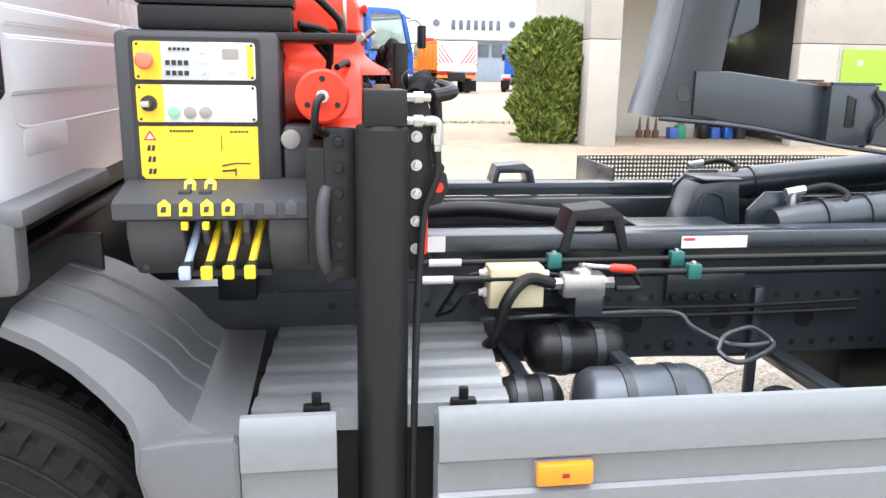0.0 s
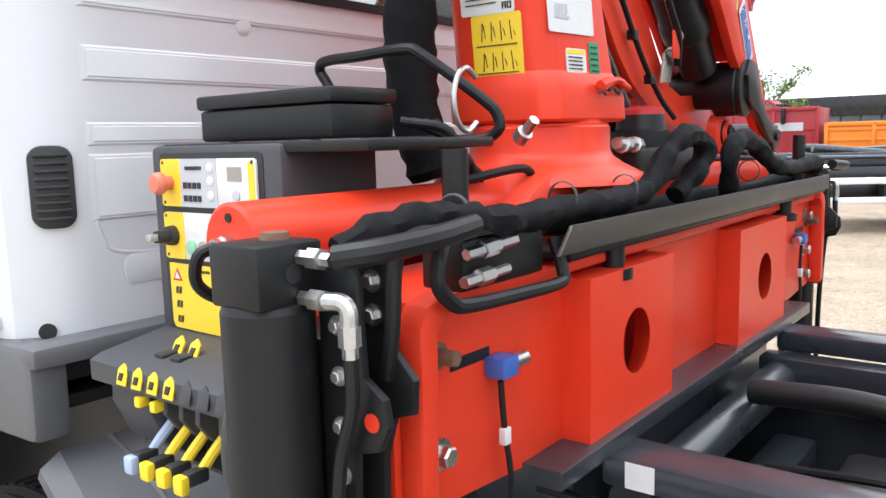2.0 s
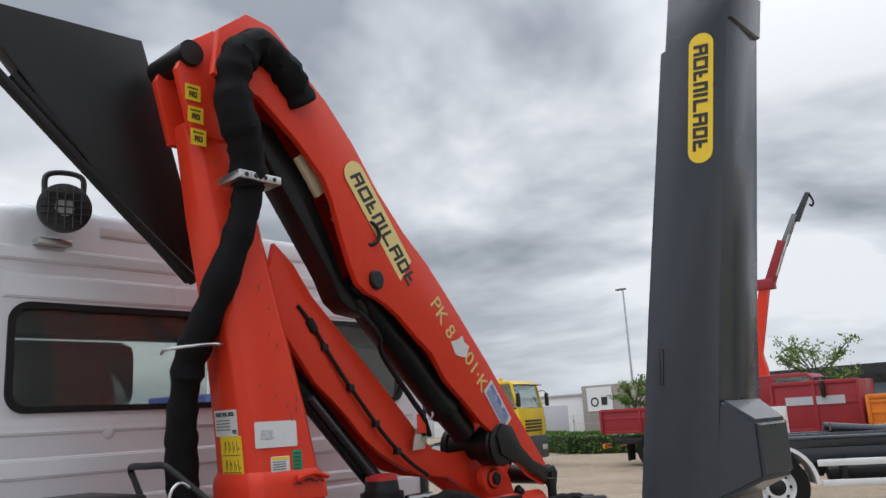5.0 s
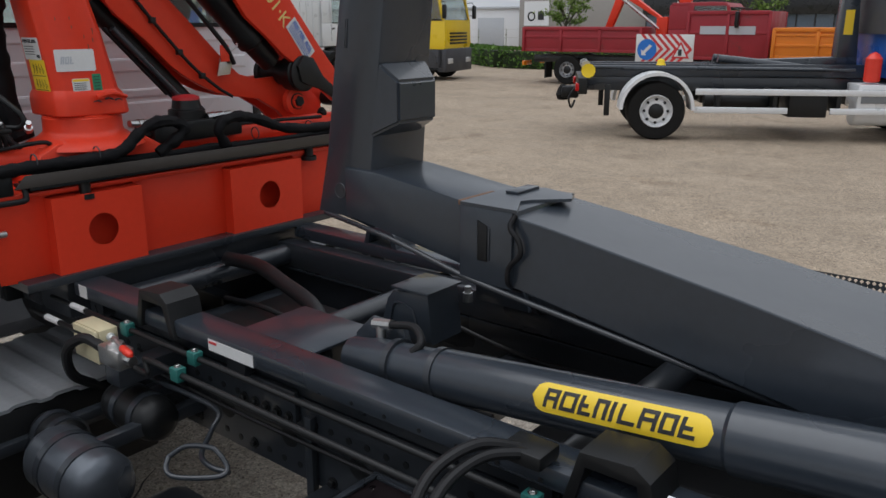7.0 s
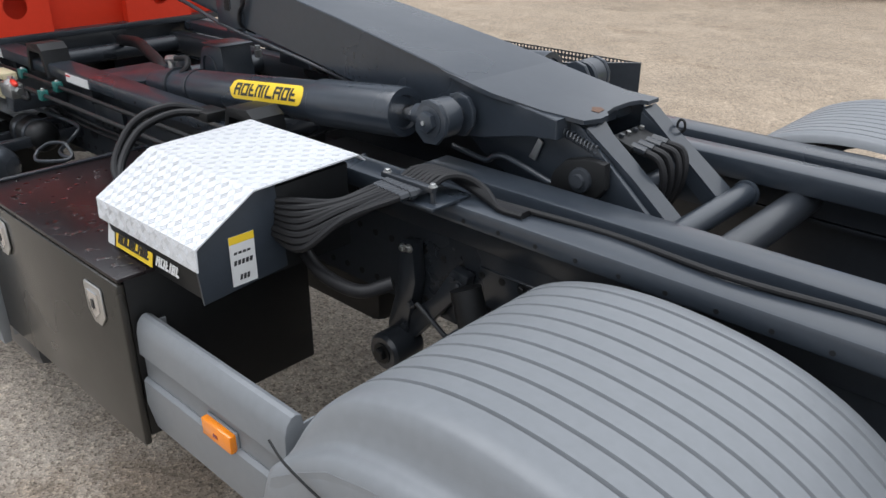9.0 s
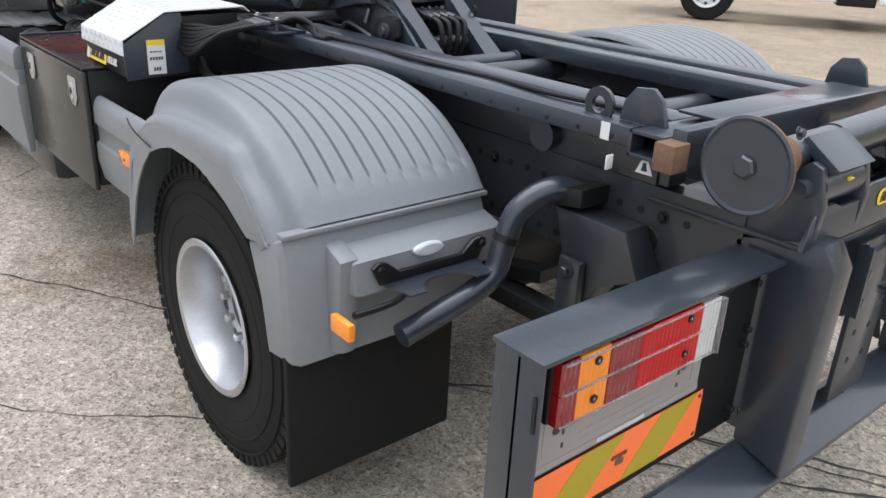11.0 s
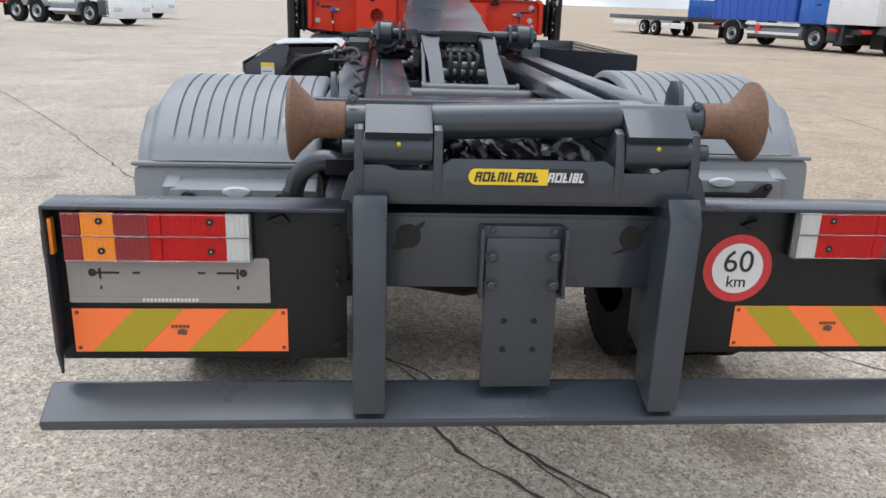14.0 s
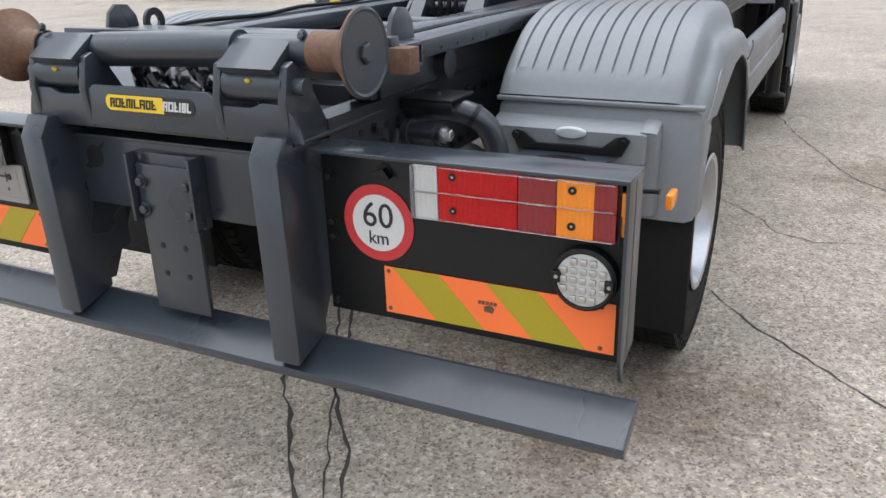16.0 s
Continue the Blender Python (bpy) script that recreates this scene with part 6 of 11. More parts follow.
for x, z in ((1.412, 1.155), (1.412, 1.10), (1.583, 1.15)):
    part("cable_gland", lathe(shell(), (x + (0.012 if x < 1.5 else -0.012), -0.63, z), (-1 if x < 1.5 else 1, 0, 0), [(0, 0.014), (0.012, 0.014), (0.013, 0.01), (0.025, 0.01)], 10), WHITESTK, jb)
    part("cable", hose(shell(), [(x, -0.63, z), (x + (-0.05 if x < 1.5 else 0.05), -0.63, z - 0.01), (x + (-0.08 if x < 1.5 else 0.09), -0.60, z - 0.06), (1.3 if x < 1.5 else 1.75, -0.52, 1.0)], 0.006), HOSE, jb)
# bolted plate on the rail
pl = thing("bolted_plate", (2.1, -0.45, 1.0), "dark bolted bracket plate on the chassis rail", "bracket plate")
part("plate", box(shell(), 2.02, 2.275, -0.47, -0.452, 1.008, 1.106, 0.004), FRAME, pl)
for i in range(5):
    part("bolt", bolt(shell(), (2.043 + i * 0.051, -0.47, 1.022), (0, -1, 0), 0.012, 0.012), DARK, pl)
part("upright_bar", box(shell(), 2.312, 2.343, -0.475, -0.45, 0.66, 1.046, 0.004), FRAME, pl)

# dark hose running from the crane towards the pump
solo("black_hose", hose(shell(), [(1.28, 0.05, 1.20), (1.5, 0.03, 1.215), (1.72, -0.03, 1.205), (1.95, -0.10, 1.19), (2.06, -0.165, 1.15), (2.10, -0.19, 1.06)], 0.028, 14, 8), HOSE, "thick black suction hose between the chassis rails", "hose")

# tool box under the left rail
tb = thing("tool_box", (3.23, -0.9, 0.56), "glossy olive-black steel tool box with two latches", "tool box")
part("body", box(shell(), 2.725, 3.655, -1.17, -0.60, 0.58, 1.062, 0.008), DARK, tb)
part("door", box(shell(), 2.715, 3.665, -1.195, -1.172, 0.565, 1.06, 0.008), OLIVEGREY, tb, "glossy olive-grey drop door")
part("lid", box(shell(), 2.715, 3.665, -1.19, -0.60, 1.064, 1.076, 0.004), LIDTOP, tb, "wet dark brown lacquered top")
part("lid_rim", box(shell(), 2.715, 2.733, -1.19, -0.60, 1.0762, 1.086, 0.003), FRAME, tb)
part("lid_rim", box(shell(), 2.7332, 3.665, -0.618, -0.60, 1.0762, 1.086, 0.003), FRAME, tb)
rnd = random.Random(9)
dr = shell()
for i in range(150):
    x, y, r = rnd.uniform(2.74, 3.64), rnd.uniform(-1.17, -0.62), rnd.uniform(0.003, 0.013)
    lathe(dr, (x, y, 1.0755), (0, 0, 1), [(0, r), (r * 0.16, r * 0.8), (r * 0.24, 0.0)], 9)
WATER = glass("rain_water", (0.95, 0.96, 0.97), 0.02, 1.0)
tagged(part("rainwater", dr, WATER, tb), kind="stuff")
for x in (2.90, 3.53):
    m = face((x, -1.196, 0.965), (1, 0, 0), (0, 0, 1))
    la = part("latch", prism(shell(), [(-0.042, 0.055), (-0.048, 0.045), (-0.048, -0.03), (-0.02, -0.062), (0.02, -0.062), (0.048, -0.03), (0.048, 0.045), (0.042, 0.055)], 0, 0.006, m, 0.002), STEEL, tb, "pressed steel paddle latch")
    part("paddle", prism(shell(), [(-0.028, 0.035), (-0.028, -0.02), (0, -0.045), (0.028, -0.02), (0.028, 0.035)], 0.005, 0.010, m, 0.002), CHROME, la)
    part("key_slot", prism(shell(), rrect(0.012, 0.03, 0.005), 0.009, 0.0125, m), INK, la)

# aluminium valve cover above the tool box
vc = thing("valve_cover", (3.72, -0.88, 1.08), "white chequer-plate valve cover over black control box", "valve cover")
part("housing", cross([(-1.115, 1.085), (-1.135, 1.19), (-0.97, 1.31), (-0.66, 1.32), (-0.66, 1.085)], 3.50, 3.935, 0.004), DARK, vc)
for x in (3.945,):
    part("cheek", cross([(-1.125, 1.08), (-1.137, 1.215), (-0.965, 1.325), (-0.90, 1.325), (-0.88, 1.10)], x - 0.008, x, 0.002), ANTH, vc)
line = [(-1.142, 1.178), (-1.14, 1.235), (-0.972, 1.334), (-0.645, 1.345), (-0.62, 1.325)]
bm = shell()
rows = [[bm.verts.new((x, y, z)) for y, z in line] for x in (3.478, 3.962)]
for i in range(len(line) - 1):
    bm.faces.new((rows[0][i], rows[1][i], rows[1][i + 1], rows[0][i + 1]))
bmesh.ops.recalc_face_normals(bm, faces=bm.faces)
bmesh.ops.solidify(bm, geom=list(bm.faces), thickness=0.004)
cov = part("cover", bm, CHEQ, vc, "bright aluminium chequer plate", sharp=20)
ck = shell()
for (y0, z0), (y1, z1), ns in ((line[1], line[2], 7), (line[2], line[3], 12), (line[0], line[1], 2)):
    e = Vector((0, y1 - y0, z1 - z0))
    ln = e.length
    e.normalize()
    nrm = Vector((1, 0, 0)).cross(e)
    if nrm.z < 0:
        nrm = -nrm
    for i in range(ns):
        for j in range(17):
            c = Vector((3.492 + j * 0.0285, y0, z0)) + e * (ln * (i + 0.5) / ns) + nrm * 0.0012
            r, u = (Vector((1, 0, 0)), e) if (i + j) % 2 else (e, Vector((1, 0, 0)))
            dgl = (r + u).normalized() if (i + j) % 2 else (r - u).normalized()
            for k in (-0.006, 0.0, 0.006):
                t = dgl.cross(nrm).normalized()
                o = c + t * k
                prism(ck, [(-0.010, -0.0016), (0.010, -0.0016), (0.010, 0.0016), (-0.010, 0.0016)], -0.001, 0.0004, face(o, dgl, nrm.cross(dgl)))
tagged(part("chequer_ribs", ck, CHEQ, cov), kind="stuff")
m = face((3.72, -1.1265, 1.135), (1, 0, 0), (0, 0.18, 1))
bd = part("cover_badge", prism(shell(), [(-0.19, -0.028), (0.0, -0.028), (0.0, 0.028), (-0.19, 0.028)], 0, 0.002, m), YELSTK, vc, "yellow and black maker's strip")
part("badge_lettering", blocks(shell(), MAKER, 0.16, 0.03, m @ Matrix.Translation((0, 0, 0.002)), -0.095, 0, lean=0.2), INK, bd)
part("badge_lettering", blocks(shell(), LINE, 0.11, 0.03, m @ Matrix.Translation((0, 0, 0.001)), 0.075, 0, lean=0.2), WHITESTK, bd)
decal("notice", [(-0.235, -0.03), (-0.20, -0.03), (-0.20, 0.035), (-0.235, 0.035)], m, WHITESTK, vc, "small white and yellow notice")
m = face((3.9465, -1.01, 1.165), (0, 1, 0), (0, 0, 1))
st = decal("instruction_sticker", [(-0.035, -0.065), (0.035, -0.065), (0.035, 0.065), (-0.035, 0.065)], m, WHITESTK, vc, "white instruction sticker with yellow heading")
decal("heading", [(-0.035, 0.045), (0.035, 0.045), (0.035, 0.065), (-0.035, 0.065)], m @ Matrix.Translation((0, 0, 0.0014)), YELSTK, st, thick=0.0008)
part("print_mark", bars(bars(bars(shell(), 4, 0.05, 0.006, m, 0, 0.02, two=False), 5, 0.055, 0.012, m, 0, -0.005, two=False), 3, 0.03, 0.014, m, 0, -0.045, two=False), INK, st)
vc.location += Vector((-0.035, 0.03, -0.022))
# hoses from the control box to the rail
rnd = random.Random(3)
for i in range(8):
    t = i / 7
    z0 = 1.262 - 0.095 * t
    w = rnd.uniform(-0.008, 0.008)
    ch = thing("control_hose", (4.0, -0.75, 1.2), "black rubber control hose from the valve box to the rail", "hose", "control hoses")
    pts = [(3.885, -0.88 + w, z0), (3.945 + 0.06 * t, -0.83 - 0.045 * t, z0 - 0.004), (4.005 + 0.075 * t, -0.755 - 0.04 * t, 1.256 - 0.02 * t + w), (4.042 + 0.10 * t, -0.665 - 0.01 * t, 1.276)]
    part("tube", hose(shell(), pts, 0.0095, 8, 6), HOSE, ch)
    out = [(4.062 + 0.10 * t, -0.585, 1.286), (4.072 + 0.10 * t, -0.545 + w, 1.302), (4.105 + 0.10 * t, -0.505, 1.300), (4.165 + 0.09 * t, -0.488, 1.276), (4.27 + 0.06 * t, -0.492 - 0.03 * t, 1.256), (4.40, -0.50 - 0.02 * t, 1.254)]
    part("tube", hose(shell(), out, 0.0095, 8, 6), HOSE, ch)
    part("coupling", lathe(shell(), (4.042 + 0.10 * t, -0.668 - 0.01 * t, 1.276), (0.24, 1, 0.1), [(0, 0.0115), (0.026, 0.0115), (0.027, 0.015), (0.045, 0.015), (0.046, 0.011), (0.088, 0.011)], 8), FRAME, ch, "dark hose coupling")
bb = thing("hose_bracket", (4.12, -0.57, 1.25), "steel bulkhead bracket with hose fittings on the rail", "hose bracket")
part("plate", box(shell(), 4.02, 4.22, -0.64, -0.50, 1.249, 1.257, 0.002), ANTH, bb)
part("clamp_bar", box(shell(), -0.09, 0.09, -0.010, 0.010, 0.0, 0.014, 0.002, pose(4.11, -0.612, 1.286, 0, 0, 0)), FRAME, bb)
for x in (4.035, 4.195):
    part("bracket_bolt", bolt(shell(), (x, -0.612, 1.30), (0, 0, 1), 0.008, 0.008), STEEL, bb)
    part("spacer", rod(shell(), (x, -0.612, 1.257), (x, -0.612, 1.287), 0.007, n=8), FRAME, bb)
solo("drain_hose", hose(shell(), [(3.9, -0.80, 1.12), (4.0, -0.82, 1.08), (4.12, -0.80, 1.06), (4.18, -0.74, 1.08)], 0.018, 12), HOSE, "thick black drain hose under the valve box", "hose")
for k in (0, 1):
    solo("crossover_hose", hose(shell(), [(3.11 + 0.03 * k, -0.56, 1.27), (3.05 + 0.02 * k, -0.66, 1.30 - 0.02 * k), (3.02 + 0.03 * k, -0.78, 1.26 - 0.02 * k), (3.06 + 0.04 * k, -0.88, 1.15), (3.2, -0.90, 1.10), (3.42, -0.86, 1.10 + 0.02 * k), (3.52, -0.80, 1.12)], 0.013, 10, 8), HOSE, "black hydraulic hose looping from the rail to the valve box", "hose", "crossover hoses")
solo("hose_clip", box(shell(), 3.07, 3.17, -0.60, -0.52, 1.252, 1.285, 0.006), DARK, "black two-hose clip bolted on the guide rail", "hose clip")
# wire along the guide rail
solo("loom", hose(shell(), [(4.3, -0.50, 1.258), (4.6, -0.46, 1.25), (4.9, -0.49, 1.256), (5.2, -0.45, 1.25), (5.5, -0.48, 1.256), (5.75, -0.44, 1.256)], 0.008), HOSE, "black cable loom clipped along the guide rail", "cable")

# perforated sheet tray on the far side
tr = thing("sheet_tray", (3.0, 0.95, 1.10), "dark sheet-steel tray with perforated side", "tray")
part("rear_plate", prism(shell(), [(3.25, 0.66), (3.258, 0.655), (3.80, 1.15), (3.79, 1.157)], 1.14, 1.325), FRAME, tr)
part("front_plate", box(shell(), 2.20, 2.208, 0.66, 1.16, 1.14, 1.325, 0.001), ANTH, tr)
part("inner_plate", box(shell(), 2.20, 3.25, 0.655, 0.663, 1.14, 1.24, 0.001), FRAME, tr)
part("tray_floor", prism(shell(), [(2.2, 0.66), (3.25, 0.66), (3.79, 1.155), (2.2, 1.155)], 1.135, 1.143), FRAME, tr)
pf = shell()
nx, nz, w, h = 84, 9, 1.59 / 84, 0.185 / 9
for i in range(nx):
    for j in range(nz):
        cx, cz = 2.205 + (i + 0.5) * w, 1.14 + (j + 0.5) * h
        o = [pf.verts.new((cx + sx * w / 2, 1.157, cz + sz * h / 2)) for sx, sz in ((-1, -1), (1, -1), (1, 1), (-1, 1))]
        k = [pf.verts.new((cx + sx * w * 0.36, 1.157, cz + sz * h * 0.36)) for sx, sz in ((0, -1), (1, 0), (0, 1), (-1, 0))]
        for a, b, c in ((0, 1, 0), (1, 2, 1), (2, 3, 2), (3, 0, 3)):
            pf.faces.new((o[a], o[b], k[c]))
        for a in range(4):
            pf.faces.new((o[a], k[a], k[(a - 1) % 4]))
part("perforated_plate", pf, MESHM, tr, "perforated dark steel sheet")

tr.location += Vector((0.0, -0.11, -0.032))

# lifting eye and small tag near the tail
part("lifting_eye", lathe(shell(), (5.71, -0.526, 1.272), (0, 1, 0), [(0, 0.022), (0, 0.045), (0.012, 0.045), (0.012, 0.022), (0, 0.022)], 28, False), FRAME, lift)
part("eye_foot", box(shell(), 5.66, 5.76, -0.526, -0.514, 1.235, 1.247, 0.002), FRAME, lift)
decal("tail_tag", [(-0.014, -0.022), (0.014, -0.022), (0.014, 0.022), (-0.014, 0.022)], face((5.77, -0.5615, 1.222), (1, 0, 0), (0, 0, 1)), WHITESTK, lift, "small white and yellow tag")

# ---- loader crane behind the cab ----
crane = thing("loader_crane", (1.0, 0, 1.20), "red folded loader crane with black hoses behind the cab", "loader crane")
XB = 1.17
part("sub_frame", box(shell(), 0.70, 1.17, -0.56, 0.56, 1.09, 1.255, 0.01), FRAME, crane)
part("foot_flange", cross([(-0.72, 1.245), (-0.72, 1.275), (0.72, 1.275), (0.72, 1.245)], 0.80, 1.24, 0.004), FRAME, crane)
ACROSS = Matrix(((0, 0, 1, 0), (1, 0, 0, 0), (0, 1, 0, 0), (0, 0, 0, 1)))
beam = part("cross_beam", cross([(-0.88, 1.29), (-0.88, 1.56), (-0.6, 1.57), (0.6, 1.57), (0.88, 1.56), (0.88, 1.29), (0.66, 1.262), (-0.66, 1.262)], 0.88, 0.90, 0.006), RED, crane, "glossy red welded cross beam")
for x0, pts in ((1.0, [(-1.01, 1.29), (-0.66, 1.262), (-0.592, 1.262), (-0.592, 1.568), (-0.6, 1.57), (-1.01, 1.555)]), (0.9, [(-0.264, 1.262), (0.138, 1.262), (0.138, 1.57), (-0.264, 1.57)]), (1.0, [(0.51, 1.262), (0.66, 1.262), (1.01, 1.29), (1.01, 1.555), (0.6, 1.57), (0.51, 1.568)])):
    part("front_panel", cross(pts, x0, XB, 0.002), RED, beam)


def holed_plate(y0, y1, z0, z1, hy, hz, ry, rz, x0, x1, n=36):
    """A plate across the lorry with a round opening right through it."""
    bm = shell()
    fr = []
    for x, g in ((x0, 1.9), (x1, 1.0)):
        o = [bm.verts.new((x, y, z)) for y, z in ((y0, z0), (y1, z0), (y1, z1), (y0, z1))]
        h = [bm.verts.new((x, hy + ry * g * math.cos(2 * math.pi * i / n), hz + rz * g * math.sin(2 * math.pi * i / n))) for i in range(n)]
        es = [bm.edges.new((r[i], r[(i + 1) % len(r)])) for r in (o, h) for i in range(len(r))]
        bmesh.ops.triangle_fill(bm, edges=es, use_beauty=True)
        fr.append((o, h))
    for k in (0, 1):
        a, b = fr[0][k], fr[1][k]
        for i in range(len(a)):
            j = (i + 1) % len(a)
            bm.faces.new((a[i], a[j], b[j], b[i]))
    bmesh.ops.recalc_face_normals(bm, faces=bm.faces)
    return bm


for y0, y1, hole_y in ((-0.597, -0.261, -0.423), (0.135, 0.512, 0.332)):
    pl = part("doubler_plate", holed_plate(y0, y1, 1.270, 1.545, hole_y, 1.410, 0.055, 0.058, XB - 0.001, XB + 0.052), RED, beam, "red plate with a round opening")
for y0, y1 in ((-0.588, -0.268), (0.142, 0.506)):
    part("inner_wall", box(shell(), XB - 0.05, XB - 0.042, y0, y1, 1.27, 1.55, 0.0), RED, beam)
part("top_flange", box(shell(), 0.98, XB + 0.02, -0.98, 0.98, 1.555, 1.572, 0.003), RED, beam)
part("lower_flange", box(shell(), 0.90, XB + 0.05, -0.66, 0.66, 1.252, 1.268, 0.003), RED, beam)
# bolts and sensor at both ends of the beam
for s in (-1, 1):
    for y, z in ((0.924, 1.358),) if s < 0 else ((0.895, 1.405), (0.905, 1.51), (0.90, 1.33)):
        part("pin_bolt", bolt(shell(), (XB, s * y, z), (1, 0, 0), 0.015, 0.02), STEEL, beam)
    se = part("position_sensor", box(shell(), XB, XB + 0.035, s * 0.798 - 0.02, s * 0.798 + 0.02, 1.435, 1.465, 0.004), BLUESTK, crane, "blue proximity sensor")
    part("sensor_barrel", rod(shell(), (XB + 0.02, s * 0.775, 1.45), (XB + 0.02, s * 0.742, 1.45), 0.011), STEEL, se)
    part("sensor_slot", box(shell(), XB - 0.001, XB + 0.002, s * 0.85 - 0.045, s * 0.85 + 0.045, 1.462, 1.478, 0.0), DARK, crane)
    part("sensor_cable", hose(shell(), [(XB + 0.02, s * 0.805, 1.43), (XB + 0.02, s * 0.797, 1.36), (XB + 0.025, s * 0.79, 1.29), (XB + 0.02, s * 0.785, 1.24)], 0.0045), HOSE, se)
    part("cable_tag", box(shell(), XB + 0.015, XB + 0.027, s * 0.797 - 0.008, s * 0.797 + 0.008, 1.335, 1.36, 0.002), WHITESTK, se)
    # curved red guide bracket
    br = shell()
    prism(br, [(s * 1.0, 1.30), (s * 1.0, 1.545), (s * 0.985, 1.57), (s * 0.945, 1.585), (s * 0.935, 1.56), (s * 0.965, 1.535), (s * 0.972, 1.29)], XB, XB + 0.04, Matrix(((0, 0, 1, 0), (1, 0, 0, 0), (0, 1, 0, 0), (0, 0, 0, 1))), 0.006)
    part("guide_bracket", br, RED, beam)
    gp = part("guide_plate", side([(1.12, 1.275), (1.185, 1.275), (1.19, 1.40), (1.205, 1.45), (1.235, 1.46), (1.238, 1.50), (1.21, 1.53), (1.205, 1.615), (1.195, 1.63), (1.12, 1.63)], s * 1.036, s * 1.048, 0.003), DARK, crane, "black steel guide plate")
    part("plate_bolt", bolt(shell(), (1.180, s * 1.048, 1.61), (0, s, 0), 0.009, 0.009), STEEL, gp)
    part("plate_bolt", bolt(shell(), (1.180, s * 1.048, 1.57), (0, s, 0), 0.009, 0.009), STEEL, gp)
    part("rusty_stud", bolt(shell(), (XB, s * 0.925, 1.492), (1, 0, 0), 0.012, 0.03), RUST, beam)
    # stabiliser leg with bolted flange
    leg = part("stabiliser_leg", rod(shell(), (1.10, s * 1.135, 0.32), (1.10, s * 1.135, 1.585), 0.053, n=36), DARK, crane, "black round stabiliser leg tube")
    part("leg_collar", lathe(shell(), (1.10, s * 1.135, 1.585), (0, 0, 1), [(0, 0.053), (0.008, 0.05), (0.012, 0.04)], 32), DARK, leg)
    part("valve_block", box(shell(), 1.062, 1.145, s * 1.135 - 0.048, s * 1.135 + 0.045, 1.592, 1.662, 0.005), DARK, leg, "black steel valve block")
    part("block_hole", lathe(shell(), (1.145, s * 1.135, 1.628), (1, 0, 0), [(0, 0.011), (0.001, 0.011)], 14), INK, leg)
    part("rusty_plug", lathe(shell(), (1.10, s * 1.12, 1.662), (0, 0, 1), [(0, 0.018), (0.008, 0.016)], 14), RUST, leg)
    pad = part("foot_plate", lathe(shell(), (1.10, s * 1.135, 0.30), (0, 0, 1), [(0, 0.1), (0.015, 0.1), (0.02, 0.06), (0.05, 0.05)], 28), DARK, leg)
    fl = shell()
    prism(fl, [(1.14, 1.31), (1.165, 1.285), (1.185, 1.30), (1.19, 1.42), (1.225, 1.43), (1.24, 1.46), (1.235, 1.49), (1.205, 1.51), (1.20, 1.62), (1.19, 1.645), (1.14, 1.645)], -(s * 1.09) - 0.006, -(s * 1.09) + 0.006, Matrix(((1, 0, 0, 0), (0, 0, -1, 0), (0, 1, 0, 0), (0, 0, 0, 1))), 0.002)
    fp = part("leg_flange", fl, DARK, leg, "black flange plate with bolts")
    for i in range(5):
        washer = part("washer", lathe(shell(), (1.172, s * 1.097, 1.335 + i * 0.058), (0, s, 0), [(0, 0.0115), (0.002, 0.0115), (0.0025, 0.008)], 16), STEEL, fp)
        part("flange_bolt", bolt(shell(), (1.172, s * 1.099, 1.335 + i * 0.058), (0, s, 0), 0.0075, 0.007), STEEL, washer)
    part("flange_hole", lathe(shell(), (1.218, s * 1.097, 1.463), (0, s, 0), [(0, 0.011), (0.001, 0.011)], 14), RED, fp)
    part("inner_flange", box(shell(), 0.985, 1.05, s * 1.085 - 0.008, s * 1.085 + 0.008, 1.27, 1.585, 0.006), DARK, leg)
    for i in range(6):
        part("inner_bolt", bolt(shell(), (1.015, s * 1.094, 1.295 + i * 0.052), (0, s, 0), 0.010, 0.010), DARK, leg)
    part("outrigger_beam", box(shell(), 0.95, 1.14, *sorted((s * 0.90, s * 1.088)), 1.30, 1.545, 0.008), DARK, crane)
    # elbow fittings and pipe
    for z0, dz in ((1.645, 0.0), (1.60, 0.0)):
        part("pipe_fitting", lathe(shell(), (1.146, s * 1.125, z0), (1, 0, 0), [(0, 0.009), (0.016, 0.009), (0.017, 0.0125), (0.035, 0.0125), (0.036, 0.008), (0.05, 0.008)], 6), STEEL, leg)
    part("pipe_elbow", hose(shell(), [(1.185, s * 1.125, 1.60), (1.205, s * 1.122, 1.60), (1.212, s * 1.12, 1.59), (1.212, s * 1.12, 1.57)], 0.010, 10), STEEL, leg)
    part("elbow_nut", lathe(shell(), (1.212, s * 1.12, 1.575), (0, 0, -1), [(0, 0.0125), (0.022, 0.0125), (0.023, 0.009), (0.035, 0.009)], 6), STEEL, leg)
    part("leg_pipe", hose(shell(), [(1.212, s * 1.12, 1.545), (1.212, s * 1.12, 1.49), (1.198, s * 1.118, 1.45), (1.185, s * 1.118, 1.40), (1.172, s * 1.13, 1.2), (1.165, s * 1.15, 0.9), (1.165, s * 1.15, 0.6)], 0.008), DARK, leg)
    part("upper_hose", hose(shell(), [(1.20, s * 1.125, 1.648), (1.24, s * 1.10, 1.655), (1.25, s * 1.02, 1.66), (1.24, s * 0.93, 1.665)], 0.014), DARK, crane)
    part("peg", rod(shell(), (1.16, s * 0.86, 1.56), (1.16, s * 0.86, 1.755), 0.018), DARK, crane, "black upright peg")

